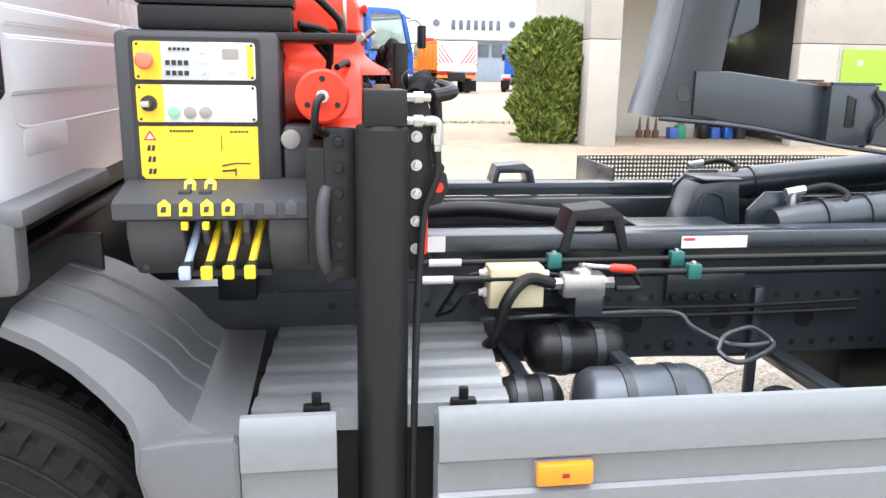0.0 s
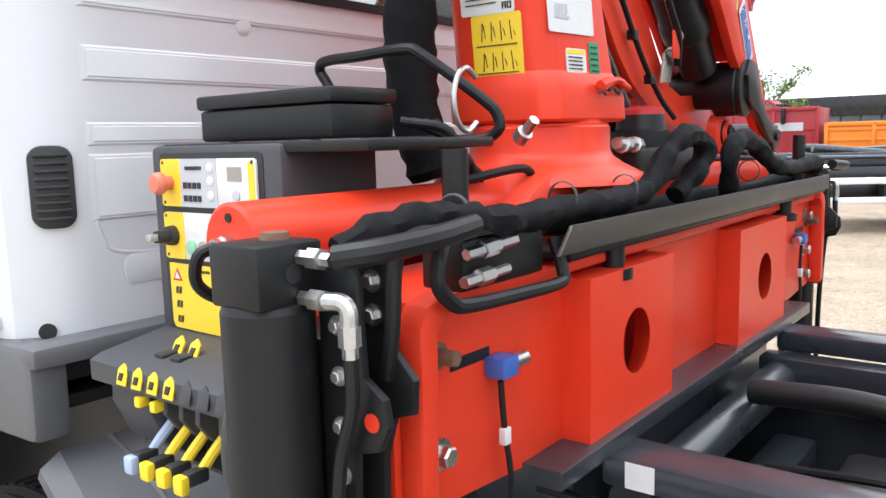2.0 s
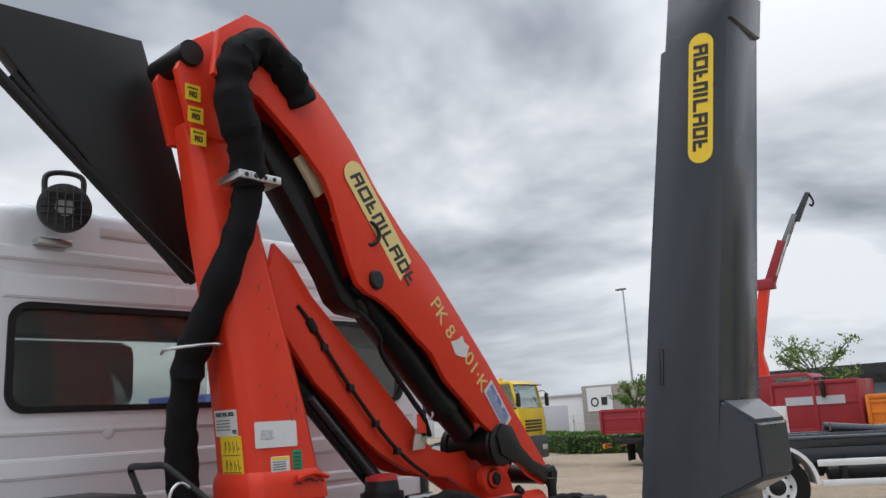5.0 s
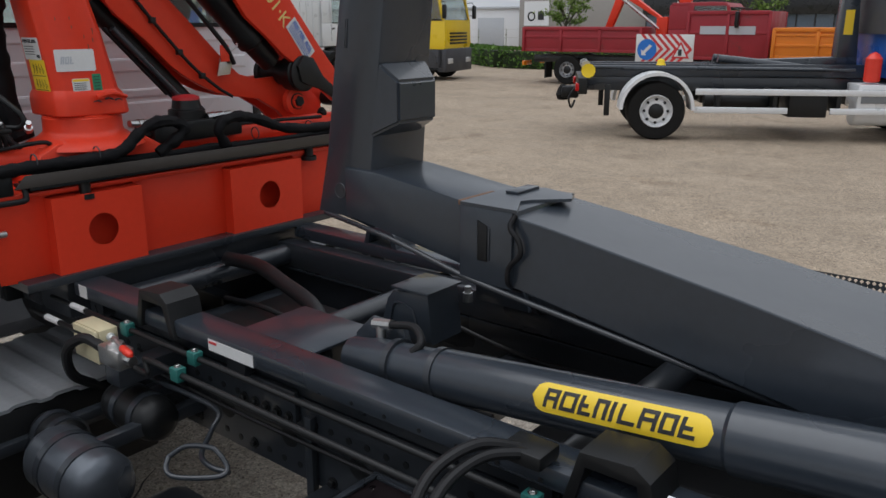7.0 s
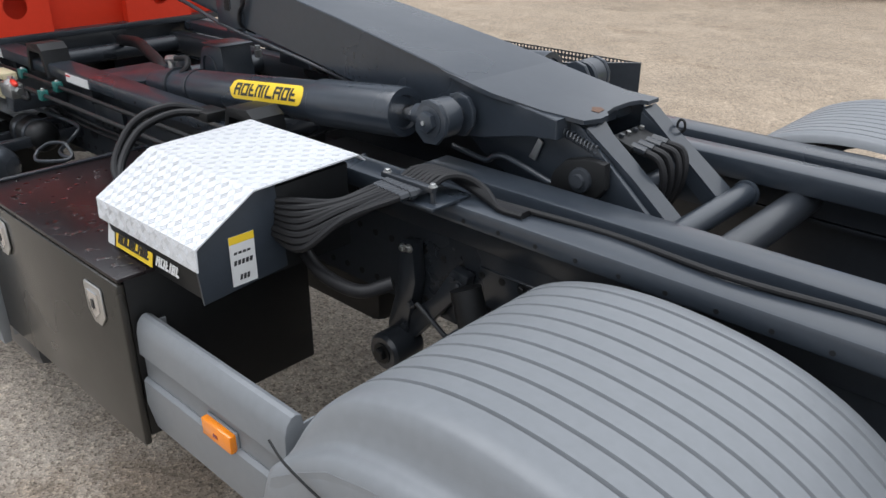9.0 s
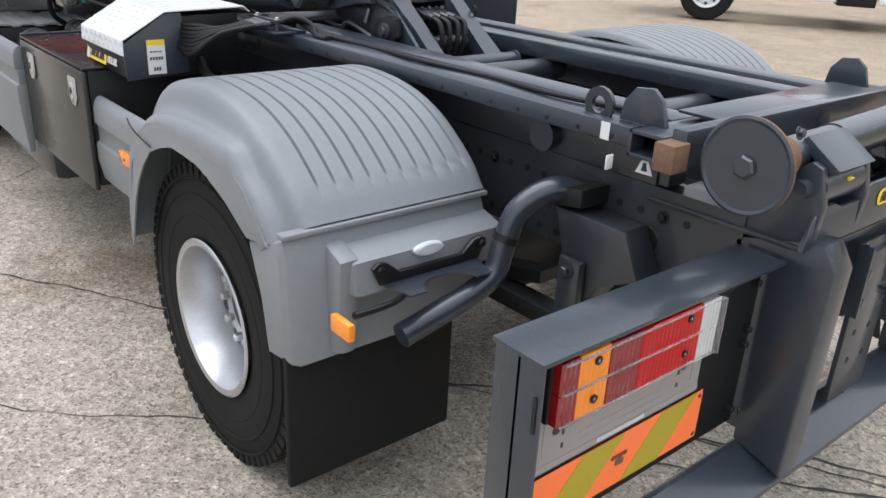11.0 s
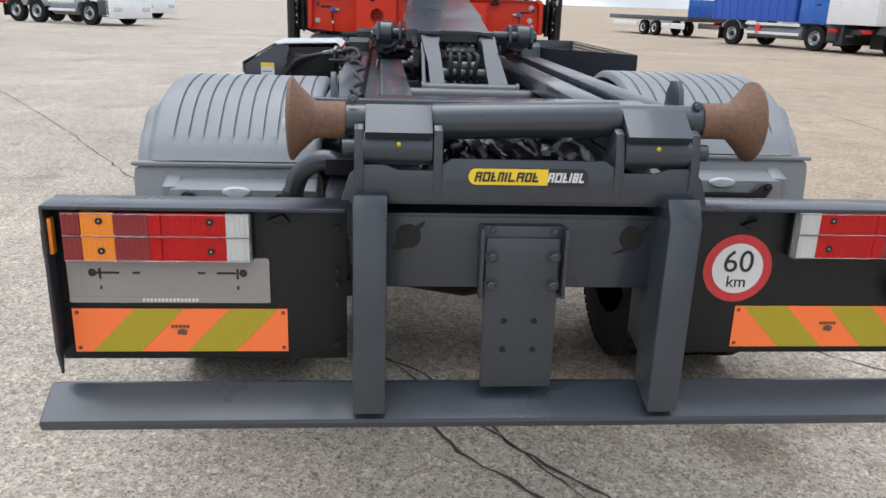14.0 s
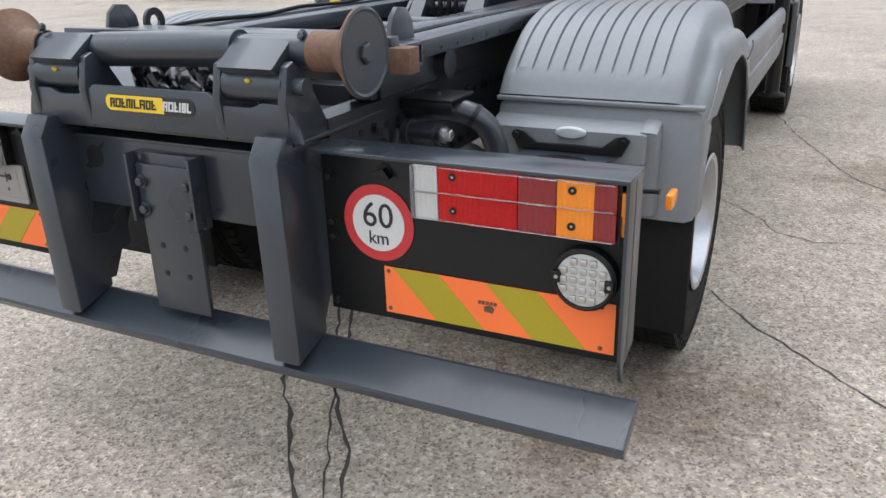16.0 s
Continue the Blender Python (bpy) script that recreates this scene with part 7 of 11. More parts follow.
# slewing cylinder across the top
sl = part("slewing_cylinder", lathe(shell(), (0.985, -1.095, 1.645), (0, 1, 0), [(0, 0.0), (0.0, 0.048), (0.004, 0.053), (2.09, 0.053), (2.094, 0.048), (2.094, 0.0)], 40), RED, crane, "red slewing cylinder")
for k in range(3):
    a = radians(90 + 120 * k)
    part("end_hole", lathe(shell(), (0.985 + 0.034 * math.cos(a), -1.0955, 1.645 + 0.034 * math.sin(a)), (0, -1, 0), [(0, 0.006), (0.001, 0.006)], 12), DARK, sl)
ef = part("end_fitting", lathe(shell(), (0.985, -1.095, 1.645), (0, -1, 0), [(0, 0.013), (0.012, 0.013), (0.013, 0.010), (0.025, 0.010)], 8), STEEL, sl)
part("end_hose", hose(shell(), [(0.985, -1.115, 1.645), (0.975, -1.135, 1.635), (0.97, -1.135, 1.60), (0.98, -1.10, 1.575), (1.04, -1.05, 1.565)], 0.008), HOSE, sl)

# mast with slewing collar
part("slew_housing", cross([(-0.63, 1.57), (-0.55, 1.675), (-0.48, 1.712), (-0.16, 1.712), (-0.09, 1.675), (0.05, 1.57)], 0.86, 1.09, 0.02), RED, crane)
part("slew_collar", lathe(shell(), (0.965, -0.322, 1.68), (0, 0, 1), [(0, 0.215), (0.015, 0.205), (0.035, 0.165), (0.05, 0.145), (0.062, 0.139), (0.105, 0.139), (0.108, 0.136), (0.112, 0.136), (0.115, 0.128), (0.125, 0.128)], 44), RED, crane)


def lofted(secs, bev=0.0):
    """A tapered column: each section is (z, x0, x1, y0, y1) with clipped corners."""
    bm = shell()
    rows = []
    for z, x0, x1, y0, y1 in secs:
        c = min(x1 - x0, y1 - y0) * 0.14
        pts = [(x0 + c, y0), (x1 - c, y0), (x1, y0 + c), (x1, y1 - c), (x1 - c, y1), (x0 + c, y1), (x0, y1 - c), (x0, y0 + c)]
        rows.append([bm.verts.new((x, y, z)) for x, y in pts])
    for a, b in zip(rows, rows[1:]):
        for i in range(8):
            bm.faces.new((a[i], a[(i + 1) % 8], b[(i + 1) % 8], b[i]))
    bm.faces.new(rows[0][::-1])
    bm.faces.new(rows[-1])
    bmesh.ops.recalc_face_normals(bm, faces=bm.faces)
    return bm


MAST = ((1.795, 1.096, -0.447, -0.200), (1.83, 1.096, -0.447, -0.205), (1.865, 1.093, -0.448, -0.212), (1.885, 1.088, -0.447, -0.216), (2.06, 1.074, -0.466, -0.246), (2.38, 1.042, -0.508, -0.316), (2.66, 1.012, -0.562, -0.372), (2.96, 0.982, -0.606, -0.402))


def mast_at(z):
    """Front, left and right of the leaning, tapering mast at a height."""
    k = max(i for i in range(len(MAST) - 1) if MAST[i][0] <= z)
    a, b = MAST[k], MAST[k + 1]
    t = (z - a[0]) / (b[0] - a[0])
    return [p + (q - p) * t for p, q in zip(a[1:], b[1:])]


def mast_ring(z, grow=0.0):
    xf, yl, yr = mast_at(z)
    yl, yr, xf, xb = yl - grow, yr + grow, xf + grow, 0.835 - grow
    c = 0.032
    return [(xb + c, yl, z), (xf - 0.026 - c, yl, z), (xf - 0.024, yl + c * 0.8, z), (xf, yr - c, z), (xf - c, yr, z), (xb + c, yr, z), (xb, yr - c, z), (xb, yl + c, z)]


def skin(rows):
    """A closed body through rings of corners."""
    bm = shell()
    rows = [[bm.verts.new(p) for p in r] for r in rows]
    n = len(rows[0])
    for a, b in zip(rows, rows[1:]):
        for i in range(n):
            bm.faces.new((a[i], a[(i + 1) % n], b[(i + 1) % n], b[i]))
    bm.faces.new(rows[0][::-1])
    bm.faces.new(rows[-1])
    bmesh.ops.recalc_face_normals(bm, faces=bm.faces)
    return bm


foot = skin([mast_ring(1.795, 0.004), mast_ring(1.80, 0.010), mast_ring(1.85, 0.011), mast_ring(1.872, 0.008), mast_ring(1.888, 0.001)])
bmesh.ops.bevel(foot, geom=[e for e in foot.edges if abs(e.verts[0].co.z - e.verts[1].co.z) > 0.001], offset=0.008, segments=2, profile=0.5, affect="EDGES")
part("mast_foot", foot, RED, crane)
col = skin([mast_ring(z) for z in (1.875, 1.95, 2.06, 2.2, 2.38, 2.52, 2.66, 2.8, 2.955)])
bmesh.ops.bevel(col, geom=[e for e in col.edges if abs(e.verts[0].co.z - e.verts[1].co.z) > 0.02], offset=0.007, segments=2, profile=0.5, affect="EDGES")
mast = part("mast", col, RED, crane, "tapered red mast column", sharp=25)
HEAD = [(-0.61, 2.90), (-0.665, 3.10), (-0.625, 3.20), (-0.54, 3.265), (-0.43, 3.26), (-0.36, 3.15), (-0.40, 2.90)]
part("mast_head", cross(HEAD, 0.83, 0.86, 0.006), RED, mast)
part("mast_head", cross(HEAD, 0.96, 0.99, 0.006), RED, mast)
part("head_pin", rod(shell(), (0.80, -0.625, 3.155), (1.01, -0.625, 3.155), 0.04), DARK, mast)
part("weld_bead", hose(shell(), [(1.104, -0.33, 1.862), (1.108, -0.27, 1.872), (1.106, -0.215, 1.858)], 0.008, 8, 6, 0.4), RED, crane)
for y0, y1, z0 in ((-0.345, -0.315, 1.846), (-0.30, -0.27, 1.853), (-0.262, -0.235, 1.848)):
    part("chip_mark", hose(shell(), [(1.1075, y0, z0), (1.1085, (y0 + y1) / 2, z0 + 0.004), (1.1075, y1, z0 - 0.002)], 0.0022, 5, 3, 0.6), INK, mast)
rnd = random.Random(12)
for k in range(16):
    z = rnd.uniform(2.0, 2.9)
    xf, yl, yr = mast_at(z)
    y = rnd.uniform(yl + 0.05, yr - 0.05)
    part("paint_chip", hose(shell(), [(xf - 0.010 + 0.1 * (y - yl - 0.05), y, z), (xf - 0.010 + 0.1 * (y - yl - 0.05) - 0.0008, y + 0.001, z + 0.006), (xf - 0.011 + 0.1 * (y - yl - 0.05), y, z + rnd.uniform(0.008, 0.02))], 0.0016, 5, 2, 0.5), RUST, mast)


# stickers on the front and the side of the mast
def on_front(y, z):
    xf, yl, yr = mast_at(z)
    t = (y - (yl + 0.0256)) / ((yr - 0.032) - (yl + 0.0256))
    return face((xf - 0.024 + 0.024 * t + 0.0012, y, z), (0.12, 1, 0), (-0.085, 0, 1))


def on_side(x, z):
    return face((x, mast_at(z)[1] - 0.0012, z), (1, 0.0, 0), (-0.16, -0.1, 1))


for nm, m, w, h, mt, lb in (("company_plate", on_side(0.942, 2.032), 0.118, 0.077, WHITESTK, "white company plate"), ("lift_chart", on_side(0.958, 1.938), 0.110, 0.112, YELSTK, "yellow lifting chart"), ("test_sticker", on_front(-0.374, 1.992), 0.138, 0.076, WHITESTK, "white inspection sticker"), ("id_plate", on_front(-0.365, 1.906), 0.062, 0.044, WHITESTK, "small white and yellow identity plate"), ("green_sticker", on_front(-0.309, 1.911), 0.032, 0.064, GREENSTK, "green inspection sticker")):
    dk = decal(nm, rrect(w, h, 0.005, 3), m, mt, mast, lb)
    m = m @ Matrix.Translation((0, 0, 0.0012))
    pr = shell()
    if nm == "company_plate":
        blocks(pr, (9, 7, 4, 9, 8, 8, 8, 8, 8), 0.100, 0.012, m, 0, 0.026)
        for k in range(4):
            bars(pr, 3, 0.07, 0.0022, m, -0.012, 0.008 - 0.009 * k, lean=0, two=False, fill=0.9)
        blocks(pr, (8, 8), 0.020, 0.012, m, 0.043, -0.026)
    elif nm == "lift_chart":
        for r in (0.026, -0.028):
            for k in range(4):
                u = -0.034 + 0.022 * k
                prism(pr, [(u, r - 0.018), (u + 0.002, r - 0.018), (u + 0.005 - k * 0.002, r + 0.016), (u + 0.0035 - k * 0.002, r + 0.016)], 0, 0.0012, m)
                prism(pr, [(u + 0.005, r + 0.014 - 0.005 * k), (u + 0.008, r + 0.010 - 0.005 * k), (u + 0.010, r - 0.012), (u + 0.009, r - 0.012)], 0, 0.0012, m)
        bars(pr, 16, 0.09, 0.002, m, 0, 0.0, lean=0, two=False)
        bars(pr, 16, 0.09, 0.002, m, 0, -0.050, lean=0, two=False)
    elif nm == "test_sticker":
        blocks(pr, (8, 9, 8), 0.044, 0.026, m, -0.028, 0.0, 0.16)
    elif nm == "id_plate":
        decal("id_heading", [(-0.029, 0.012), (0.029, 0.012), (0.029, 0.020), (-0.029, 0.020)], m, YELSTK, dk, thick=0.0008)
        for k in range(4):
            bars(pr, 5, 0.044, 0.002, m, -0.003, 0.006 - 0.007 * k, lean=0, two=False, fill=0.8)
    else:
        for k in range(5):
            bars(pr, 3, 0.022, 0.0025, m, 0, 0.022 - 0.011 * k, lean=0, two=False, fill=0.8)
    part("print", pr, GREYSTK if nm == "test_sticker" else INK, dk)
for y, z in ((-0.612, 3.03), (-0.602, 2.96), (-0.592, 2.89)):
    m = face((0.9925, y, z), (0, 1, 0), (-0.02, -0.1, 1))
    dk = decal("code_sticker", [(-0.026, -0.026), (0.026, -0.026), (0.026, 0.026), (-0.026, 0.026)], m, YELSTK, mast, "small yellow code sticker")
    part("print", blocks(bars(shell(), 5, 0.036, 0.004, m @ Matrix.Translation((0, 0, 0.0015)), 0, 0.014, lean=0), (8, 8), 0.026, 0.018, m @ Matrix.Translation((0, 0, 0.0015)), 0, -0.006), INK, dk)

# main boom, folded down over the far side
def yz(pts, x0, x1, bev=0.004):
    return cross(pts, x0, x1, bev)


def slewed(bm):
    """Turns a part of the folded boom a little about the mast."""
    for v in bm.verts:
        v.co.x -= 0.06 * v.co.y
    return bm


UPPER = [(-0.62, 3.05), (-0.60, 3.20), (-0.50, 3.285), (-0.40, 3.275), (-0.345, 3.235), (-0.26, 3.152), (-0.17, 3.082), (-0.053, 2.962), (0.065, 2.81), (0.195, 2.675), (0.312, 2.578), (0.43, 2.458), (0.655, 2.215), (0.825, 2.015), (1.005, 1.818), (1.05, 1.755)]
LOWER = [(1.0, 1.715), (0.90, 1.76), (0.80, 1.84), (0.69, 1.925), (0.59, 1.985), (0.495, 2.065), (0.39, 2.145), (0.315, 2.245), (0.236, 2.30), (0.149, 2.37), (0.09, 2.405), (0.035, 2.428), (-0.005, 2.438), (-0.052, 2.47), (-0.082, 2.535), (-0.115, 2.62), (-0.155, 2.74), (-0.19, 2.81), (-0.298, 2.91), (-0.45, 3.02)]
boom = part("main_boom", slewed(yz(UPPER + LOWER, 1.058, 1.085, 0.003)), RED, crane, "red main boom plate with lettering and badge")
part("boom_plate", slewed(yz(UPPER + LOWER, 0.87, 0.892, 0.003)), RED, boom)
part("boom_web", slewed(yz(UPPER[3:14] + [(y - 0.02, z - 0.03) for y, z in UPPER[13:2:-1]], 0.89, 1.06, 0.002)), RED, boom)
part("boom_bolt", slewed(lathe(shell(), (1.085, 0.034, 2.488), (1, 0.06, 0), [(0, 0.034), (0.010, 0.034), (0.014, 0.028), (0.014, 0)], 24)), DARK, boom)
dirv = Vector((-0.05, 0.62, -0.785)).normalized()
upv = Vector((-0.05, 0.785, 0.62)).normalized()


def on_boom(y, z, lift=0.0):
    return face((1.0857 - 0.06 * y + lift, y, z), dirv, upv)


m = on_boom(0.088, 2.672)
bd = part("boom_badge", prism(shell(), rrect(0.545, 0.098, 0.045, 7), 0, 0.0015, m), mat("pale_yellow_sticker", (0.78, 0.62, 0.24), 0.4, vary=0.05), boom, "long pale yellow maker's badge")
part("badge_lettering", blocks(shell(), MAKER, 0.455, 0.056, m @ Matrix.Translation((0, 0, 0.0015)), 0, 0, 0.17), INK, bd)
PALEINK = mat("pale_yellow_print", (0.72, 0.56, 0.20), 0.45)
letters("PK 8", 0.088, on_boom(0.388, 2.376, 0.0006), "model_letters", PALEINK, boom)
letters("01·K", 0.088, on_boom(0.572, 2.178, 0.0006), "model_letters", PALEINK, boom)
decal("torn_sticker", [(-0.05, -0.035), (0.0, -0.045), (0.022, -0.03), (0.05, 0.0), (0.03, 0.045), (0.0, 0.03), (-0.025, 0.04), (-0.03, 0.01)], on_boom(0.485, 2.272, 0.0004), WHITESTK, boom, "torn white sticker remnant")
m = on_boom(0.702, 2.048)
cs = decal("dealer_sticker", [(-0.098, -0.036), (0.098, -0.036), (0.098, 0.036), (-0.098, 0.036)], m, WHITESTK, boom, "white and blue dealer sticker")
m = m @ Matrix.Translation((0, 0, 0.0014))
part("print", bars(bars(bars(blocks(shell(), (9, 7, 4, 9, 8, 8, 8, 8, 8), 0.17, 0.024, m, 0, 0.014, 0.2), 14, 0.17, 0.004, m, 0, -0.006, two=False), 14, 0.17, 0.004, m, 0, -0.016, two=False), 14, 0.17, 0.004, m, 0, -0.026, two=False), BLUESTK, cs)
# jib folded beneath, between the boom's plates
jib_pts = [(-0.30, 2.60), (-0.22, 2.535), (-0.144, 2.437), (-0.03, 2.333), (0.08, 2.232), (0.19, 2.13), (0.28, 2.043), (0.37, 1.955), (0.44, 1.90), (0.54, 1.875), (0.66, 1.88), (0.80, 1.86), (0.93, 1.76), (0.96, 1.69), (0.94, 1.655), (0.72, 1.655), (0.66, 1.72), (0.54, 1.785), (0.40, 1.805), (0.30, 1.83), (0.219, 1.868), (0.15, 1.905), (0.081, 1.955), (0.0, 2.035), (-0.07, 2.095), (-0.14, 2.15), (-0.26, 2.30), (-0.33, 2.48)]
jib = part("jib", slewed(yz(jib_pts, 0.925, 0.95, 0.003)), RED, crane, "red lower jib arm")
part("jib_plate", slewed(yz(jib_pts, 0.80, 0.822, 0.003)), RED, jib)
part("jib_web", slewed(yz(jib_pts[1:9] + [(y - 0.015, z - 0.03) for y, z in jib_pts[8:0:-1]], 0.82, 0.927, 0.002)), RED, jib)
part("jib_pin", lathe(shell(), (0.95, 0.715, 1.765), (1, 0, 0), [(0, 0.06), (0.03, 0.06), (0.036, 0.035), (0.05, 0.032), (0.05, 0)], 28), RED, jib)
part("pin_head", bolt(shell(), (0.985, 0.715, 1.765), (1, 0, 0), 0.026, 0.02), DARK, jib)
# black hinge drum, its end disc and the curved link
part("hinge_body", lathe(shell(), (0.79, 0.688, 1.895), (1, 0.06, 0), [(0, 0.062), (0.004, 0.072), (0.03, 0.072), (0.034, 0.06), (0.10, 0.056), (0.17, 0.06), (0.175, 0.078), (0.24, 0.080), (0.245, 0.074)], 36), DARK, crane, "black hinge joint of the boom")
part("hinge_disc", lathe(shell(), (1.035, 0.712, 1.895), (1, 0.06, 0), [(0, 0.082), (0.012, 0.082), (0.016, 0.074), (0.018, 0.045), (0.024, 0.04), (0.024, 0)], 36), DARK, crane)
part("hinge_link", slewed(yz([(0.66, 1.93), (0.70, 1.975), (0.76, 1.965), (0.82, 1.88), (0.90, 1.82), (1.0, 1.785), (1.05, 1.79), (1.075, 1.76), (1.06, 1.71), (1.01, 1.70), (0.99, 1.73), (0.90, 1.765), (0.80, 1.82), (0.74, 1.835), (0.68, 1.86)], 1.088, 1.108, 0.004)), DARK, crane)
part("end_pin", lathe(shell(), (0.84, 1.03, 1.755), (1, 0, 0), [(0, 0.04), (0.19, 0.04), (0.195, 0.035), (0.2, 0.018), (0.215, 0.018), (0.215, 0)], 24), DARK, crane)
for k, (y, z) in enumerate(((0.86, 1.70), (0.90, 1.66), (0.80, 1.655))):
    part("joint_bolt", bolt(shell(), (0.99, y, z), (1, 0, 0), 0.018, 0.02), DARK, crane)
# boom cylinder with its covered valve end
part("boom_cylinder", lathe(shell(), (0.955, 0.02, 2.50), (-0.01, 0.59, -0.56), [(0, 0.055), (0.03, 0.064), (0.09, 0.066), (0.10, 0.061), (0.60, 0.061), (0.61, 0.067), (0.66, 0.067), (0.67, 0.055), (0.80, 0.05)], 32), DARK, crane, "black boom cylinder")
part("cylinder_cover", yz([(-0.44, 3.03), (-0.33, 2.98), (-0.20, 2.82), (-0.10, 2.63), (-0.05, 2.50), (0.0, 2.455), (0.07, 2.42), (0.06, 2.375), (-0.02, 2.385), (-0.07, 2.42), (-0.11, 2.50), (-0.22, 2.66), (-0.36, 2.86)], 0.91, 1.02, 0.02), DARK, crane)
vp = part("valve_plate", box(shell(), -0.075, 0.075, -0.04, 0.04, 0.0, 0.02, 0.004, face((1.03, -0.195, 2.84), (-0.05, 0.62, -0.785), (-0.05, 0.785, 0.62))), CREAM, crane, "pale steel valve cover")
for u in (-0.055, 0.055):
    part("cover_screw", bolt(shell(), face((1.03, -0.195, 2.84), (-0.05, 0.62, -0.785), (-0.05, 0.785, 0.62)) @ Vector((u, 0.025, 0.02)), (1, 0, 0), 0.007, 0.006), STEEL, vp)
for k in range(5):
    c = Vector((1.03, -0.285 + 0.035 * k, 2.945 - 0.008 * k)) if k < 2 else Vector((1.03, -0.13 + 0.028 * (k - 2), 2.745 - 0.04 * (k - 2)))
    part("valve_fitting", lathe(shell(), c, (0.3, 0.5, 0.5) if k < 2 else (0.3, 0.6, -0.5), [(0, 0.014), (0.03, 0.014), (0.031, 0.010), (0.055, 0.010)], 8), STEEL if k % 2 else DARK, crane)
part("boom_hose", hose(shell(), [(1.05, -0.02, 2.70), (1.09, 0.03, 2.685), (1.095, 0.05, 2.64), (1.085, 0.02, 2.61), (1.06, -0.03, 2.63)], 0.007), HOSE, crane)
part("boom_hose", hose(shell(), [(1.04, -0.10, 2.72), (1.06, -0.04, 2.66), (1.05, 0.0, 2.57), (1.03, -0.02, 2.50)], 0.011), HOSE, crane)
part("boom_cable", hose(shell(), [(1.0, 0.0, 2.41), (1.03, 0.035, 2.36), (1.03, 0.09, 2.30), (1.0, 0.13, 2.24), (0.99, 0.27, 2.09), (0.99, 0.33, 2.02), (0.97, 0.38, 1.95)], 0.010, 8), HOSE, crane)
part("cable_plug", lathe(shell(), (1.02, 0.0, 2.43), (0, 0.6, -0.8), [(0, 0.016), (0.05, 0.016), (0.052, 0.011), (0.07, 0.011)], 10), DARK, crane)
part("spring_bracket", box(shell(), 0.985, 0.99, 0.30, 0.345, 1.96, 2.03, 0.003), RED, crane)
# slim black cylinder and rods low between mast and jib
part("jib_cylinder", rod(shell(), (0.87, -0.20, 2.20), (0.88, 0.24, 1.74), 0.036, n=20), DARK, crane)
part("jib_rod", rod(shell(), (0.955, -0.16, 2.10), (0.955, 0.10, 1.83), 0.014), FRAME, crane)
part("jib_rod", rod(shell(), (0.94, -0.185, 2.10), (0.94, 0.06, 1.84), 0.009), HOSE, crane)
part("jib_cable", hose(shell(), [(0.965, -0.21, 2.40), (0.965, -0.15, 2.335), (0.965, -0.05, 2.20), (0.965, 0.06, 2.07), (0.965, 0.17, 1.95), (0.965, 0.28, 1.86), (0.97, 0.36, 1.81)], 0.007), HOSE, crane)
part("cable_plug", lathe(shell(), (0.962, -0.165, 2.355), (0, 0.55, -0.8), [(0, 0.016), (0.04, 0.016), (0.05, 0.009)], 10), DARK, crane)
for y, z in ((-0.10, 2.265), (0.01, 2.13), (0.12, 2.005), (0.22, 1.905)):
    part("cable_clip", box(shell(), 0.95, 0.972, y - 0.012, y + 0.012, z - 0.012, z + 0.012, 0.003), DARK, crane)
lug = part("steel_plate_lug", prism(shell(), [(0.30, 1.90), (0.365, 1.905), (0.385, 1.965), (0.355, 1.995), (0.32, 1.975)], 0.952, 0.958, Matrix(((0, 0, 1, 0), (1, 0, 0, 0), (0, 1, 0, 0), (0, 0, 0, 1))), 0.001), STEEL, crane, "bright steel lug with split pin")
part("split_pin", hose(shell(), [(0.96, 0.345, 1.985), (0.975, 0.365, 2.005), (0.975, 0.395, 2.02), (0.97, 0.40, 2.035)], 0.004, 6), STEEL, lug)
# black fabric wrap over the knuckle and sleeve down beside the mast
part("knuckle_wrap", hose(shell(), [(1.08, -0.47, 2.74), (1.11, -0.505, 2.86), (1.12, -0.55, 2.98), (1.12, -0.545, 3.10), (1.12, -0.475, 3.18), (1.12, -0.39, 3.155), (1.11, -0.315, 3.085), (1.10, -0.285, 3.05)], 0.058, 16, 7, 0.15), SLEEVE, crane, "black fabric hose wrap")
part("mast_sleeve", hose(shell(), [(1.075, -0.465, 2.76), (1.06, -0.482, 2.63), (1.02, -0.515, 2.48), (0.955, -0.545, 2.33), (0.90, -0.56, 2.22), (0.85, -0.555, 2.08), (0.82, -0.54, 1.95), (0.82, -0.53, 1.82), (0.84, -0.50, 1.70)], 0.048, 16, 7, 0.14), SLEEVE, crane, "black fabric hose sleeve")
part("sleeve_hoop", hose(shell(), [(0.93, -0.485, 2.262), (0.985, -0.50, 2.262), (1.0, -0.545, 2.26), (0.985, -0.60, 2.255), (0.92, -0.645, 2.25), (0.85, -0.625, 2.245)], 0.0052, 8, 6), STEEL, crane)
strap = part("sleeve_clamp", box(shell(), 1.02, 1.142, -0.545, -0.395, 2.735, 2.762, 0.004), STEEL, crane, "perforated steel strap")
for k in range(4):
    part("strap_hole", lathe(shell(), (1.1422, -0.52 + 0.033 * k, 2.7485), (1, 0, 0), [(0, 0.007), (0.0012, 0.007)], 12), INK, strap)
for dx, off, r in ((0.905, 0.0, 0.017), (0.885, 0.055, 0.024)):
    part("outer_hose", hose(shell(), [(dx - 0.15, -1.10 + off, 3.05), (dx - 0.15, -0.80 + off, 2.78), (dx - 0.15, -0.66 + off, 2.655), (dx - 0.15, -0.47 + off * 0.4, 2.50)], r, 10), HOSE, crane)
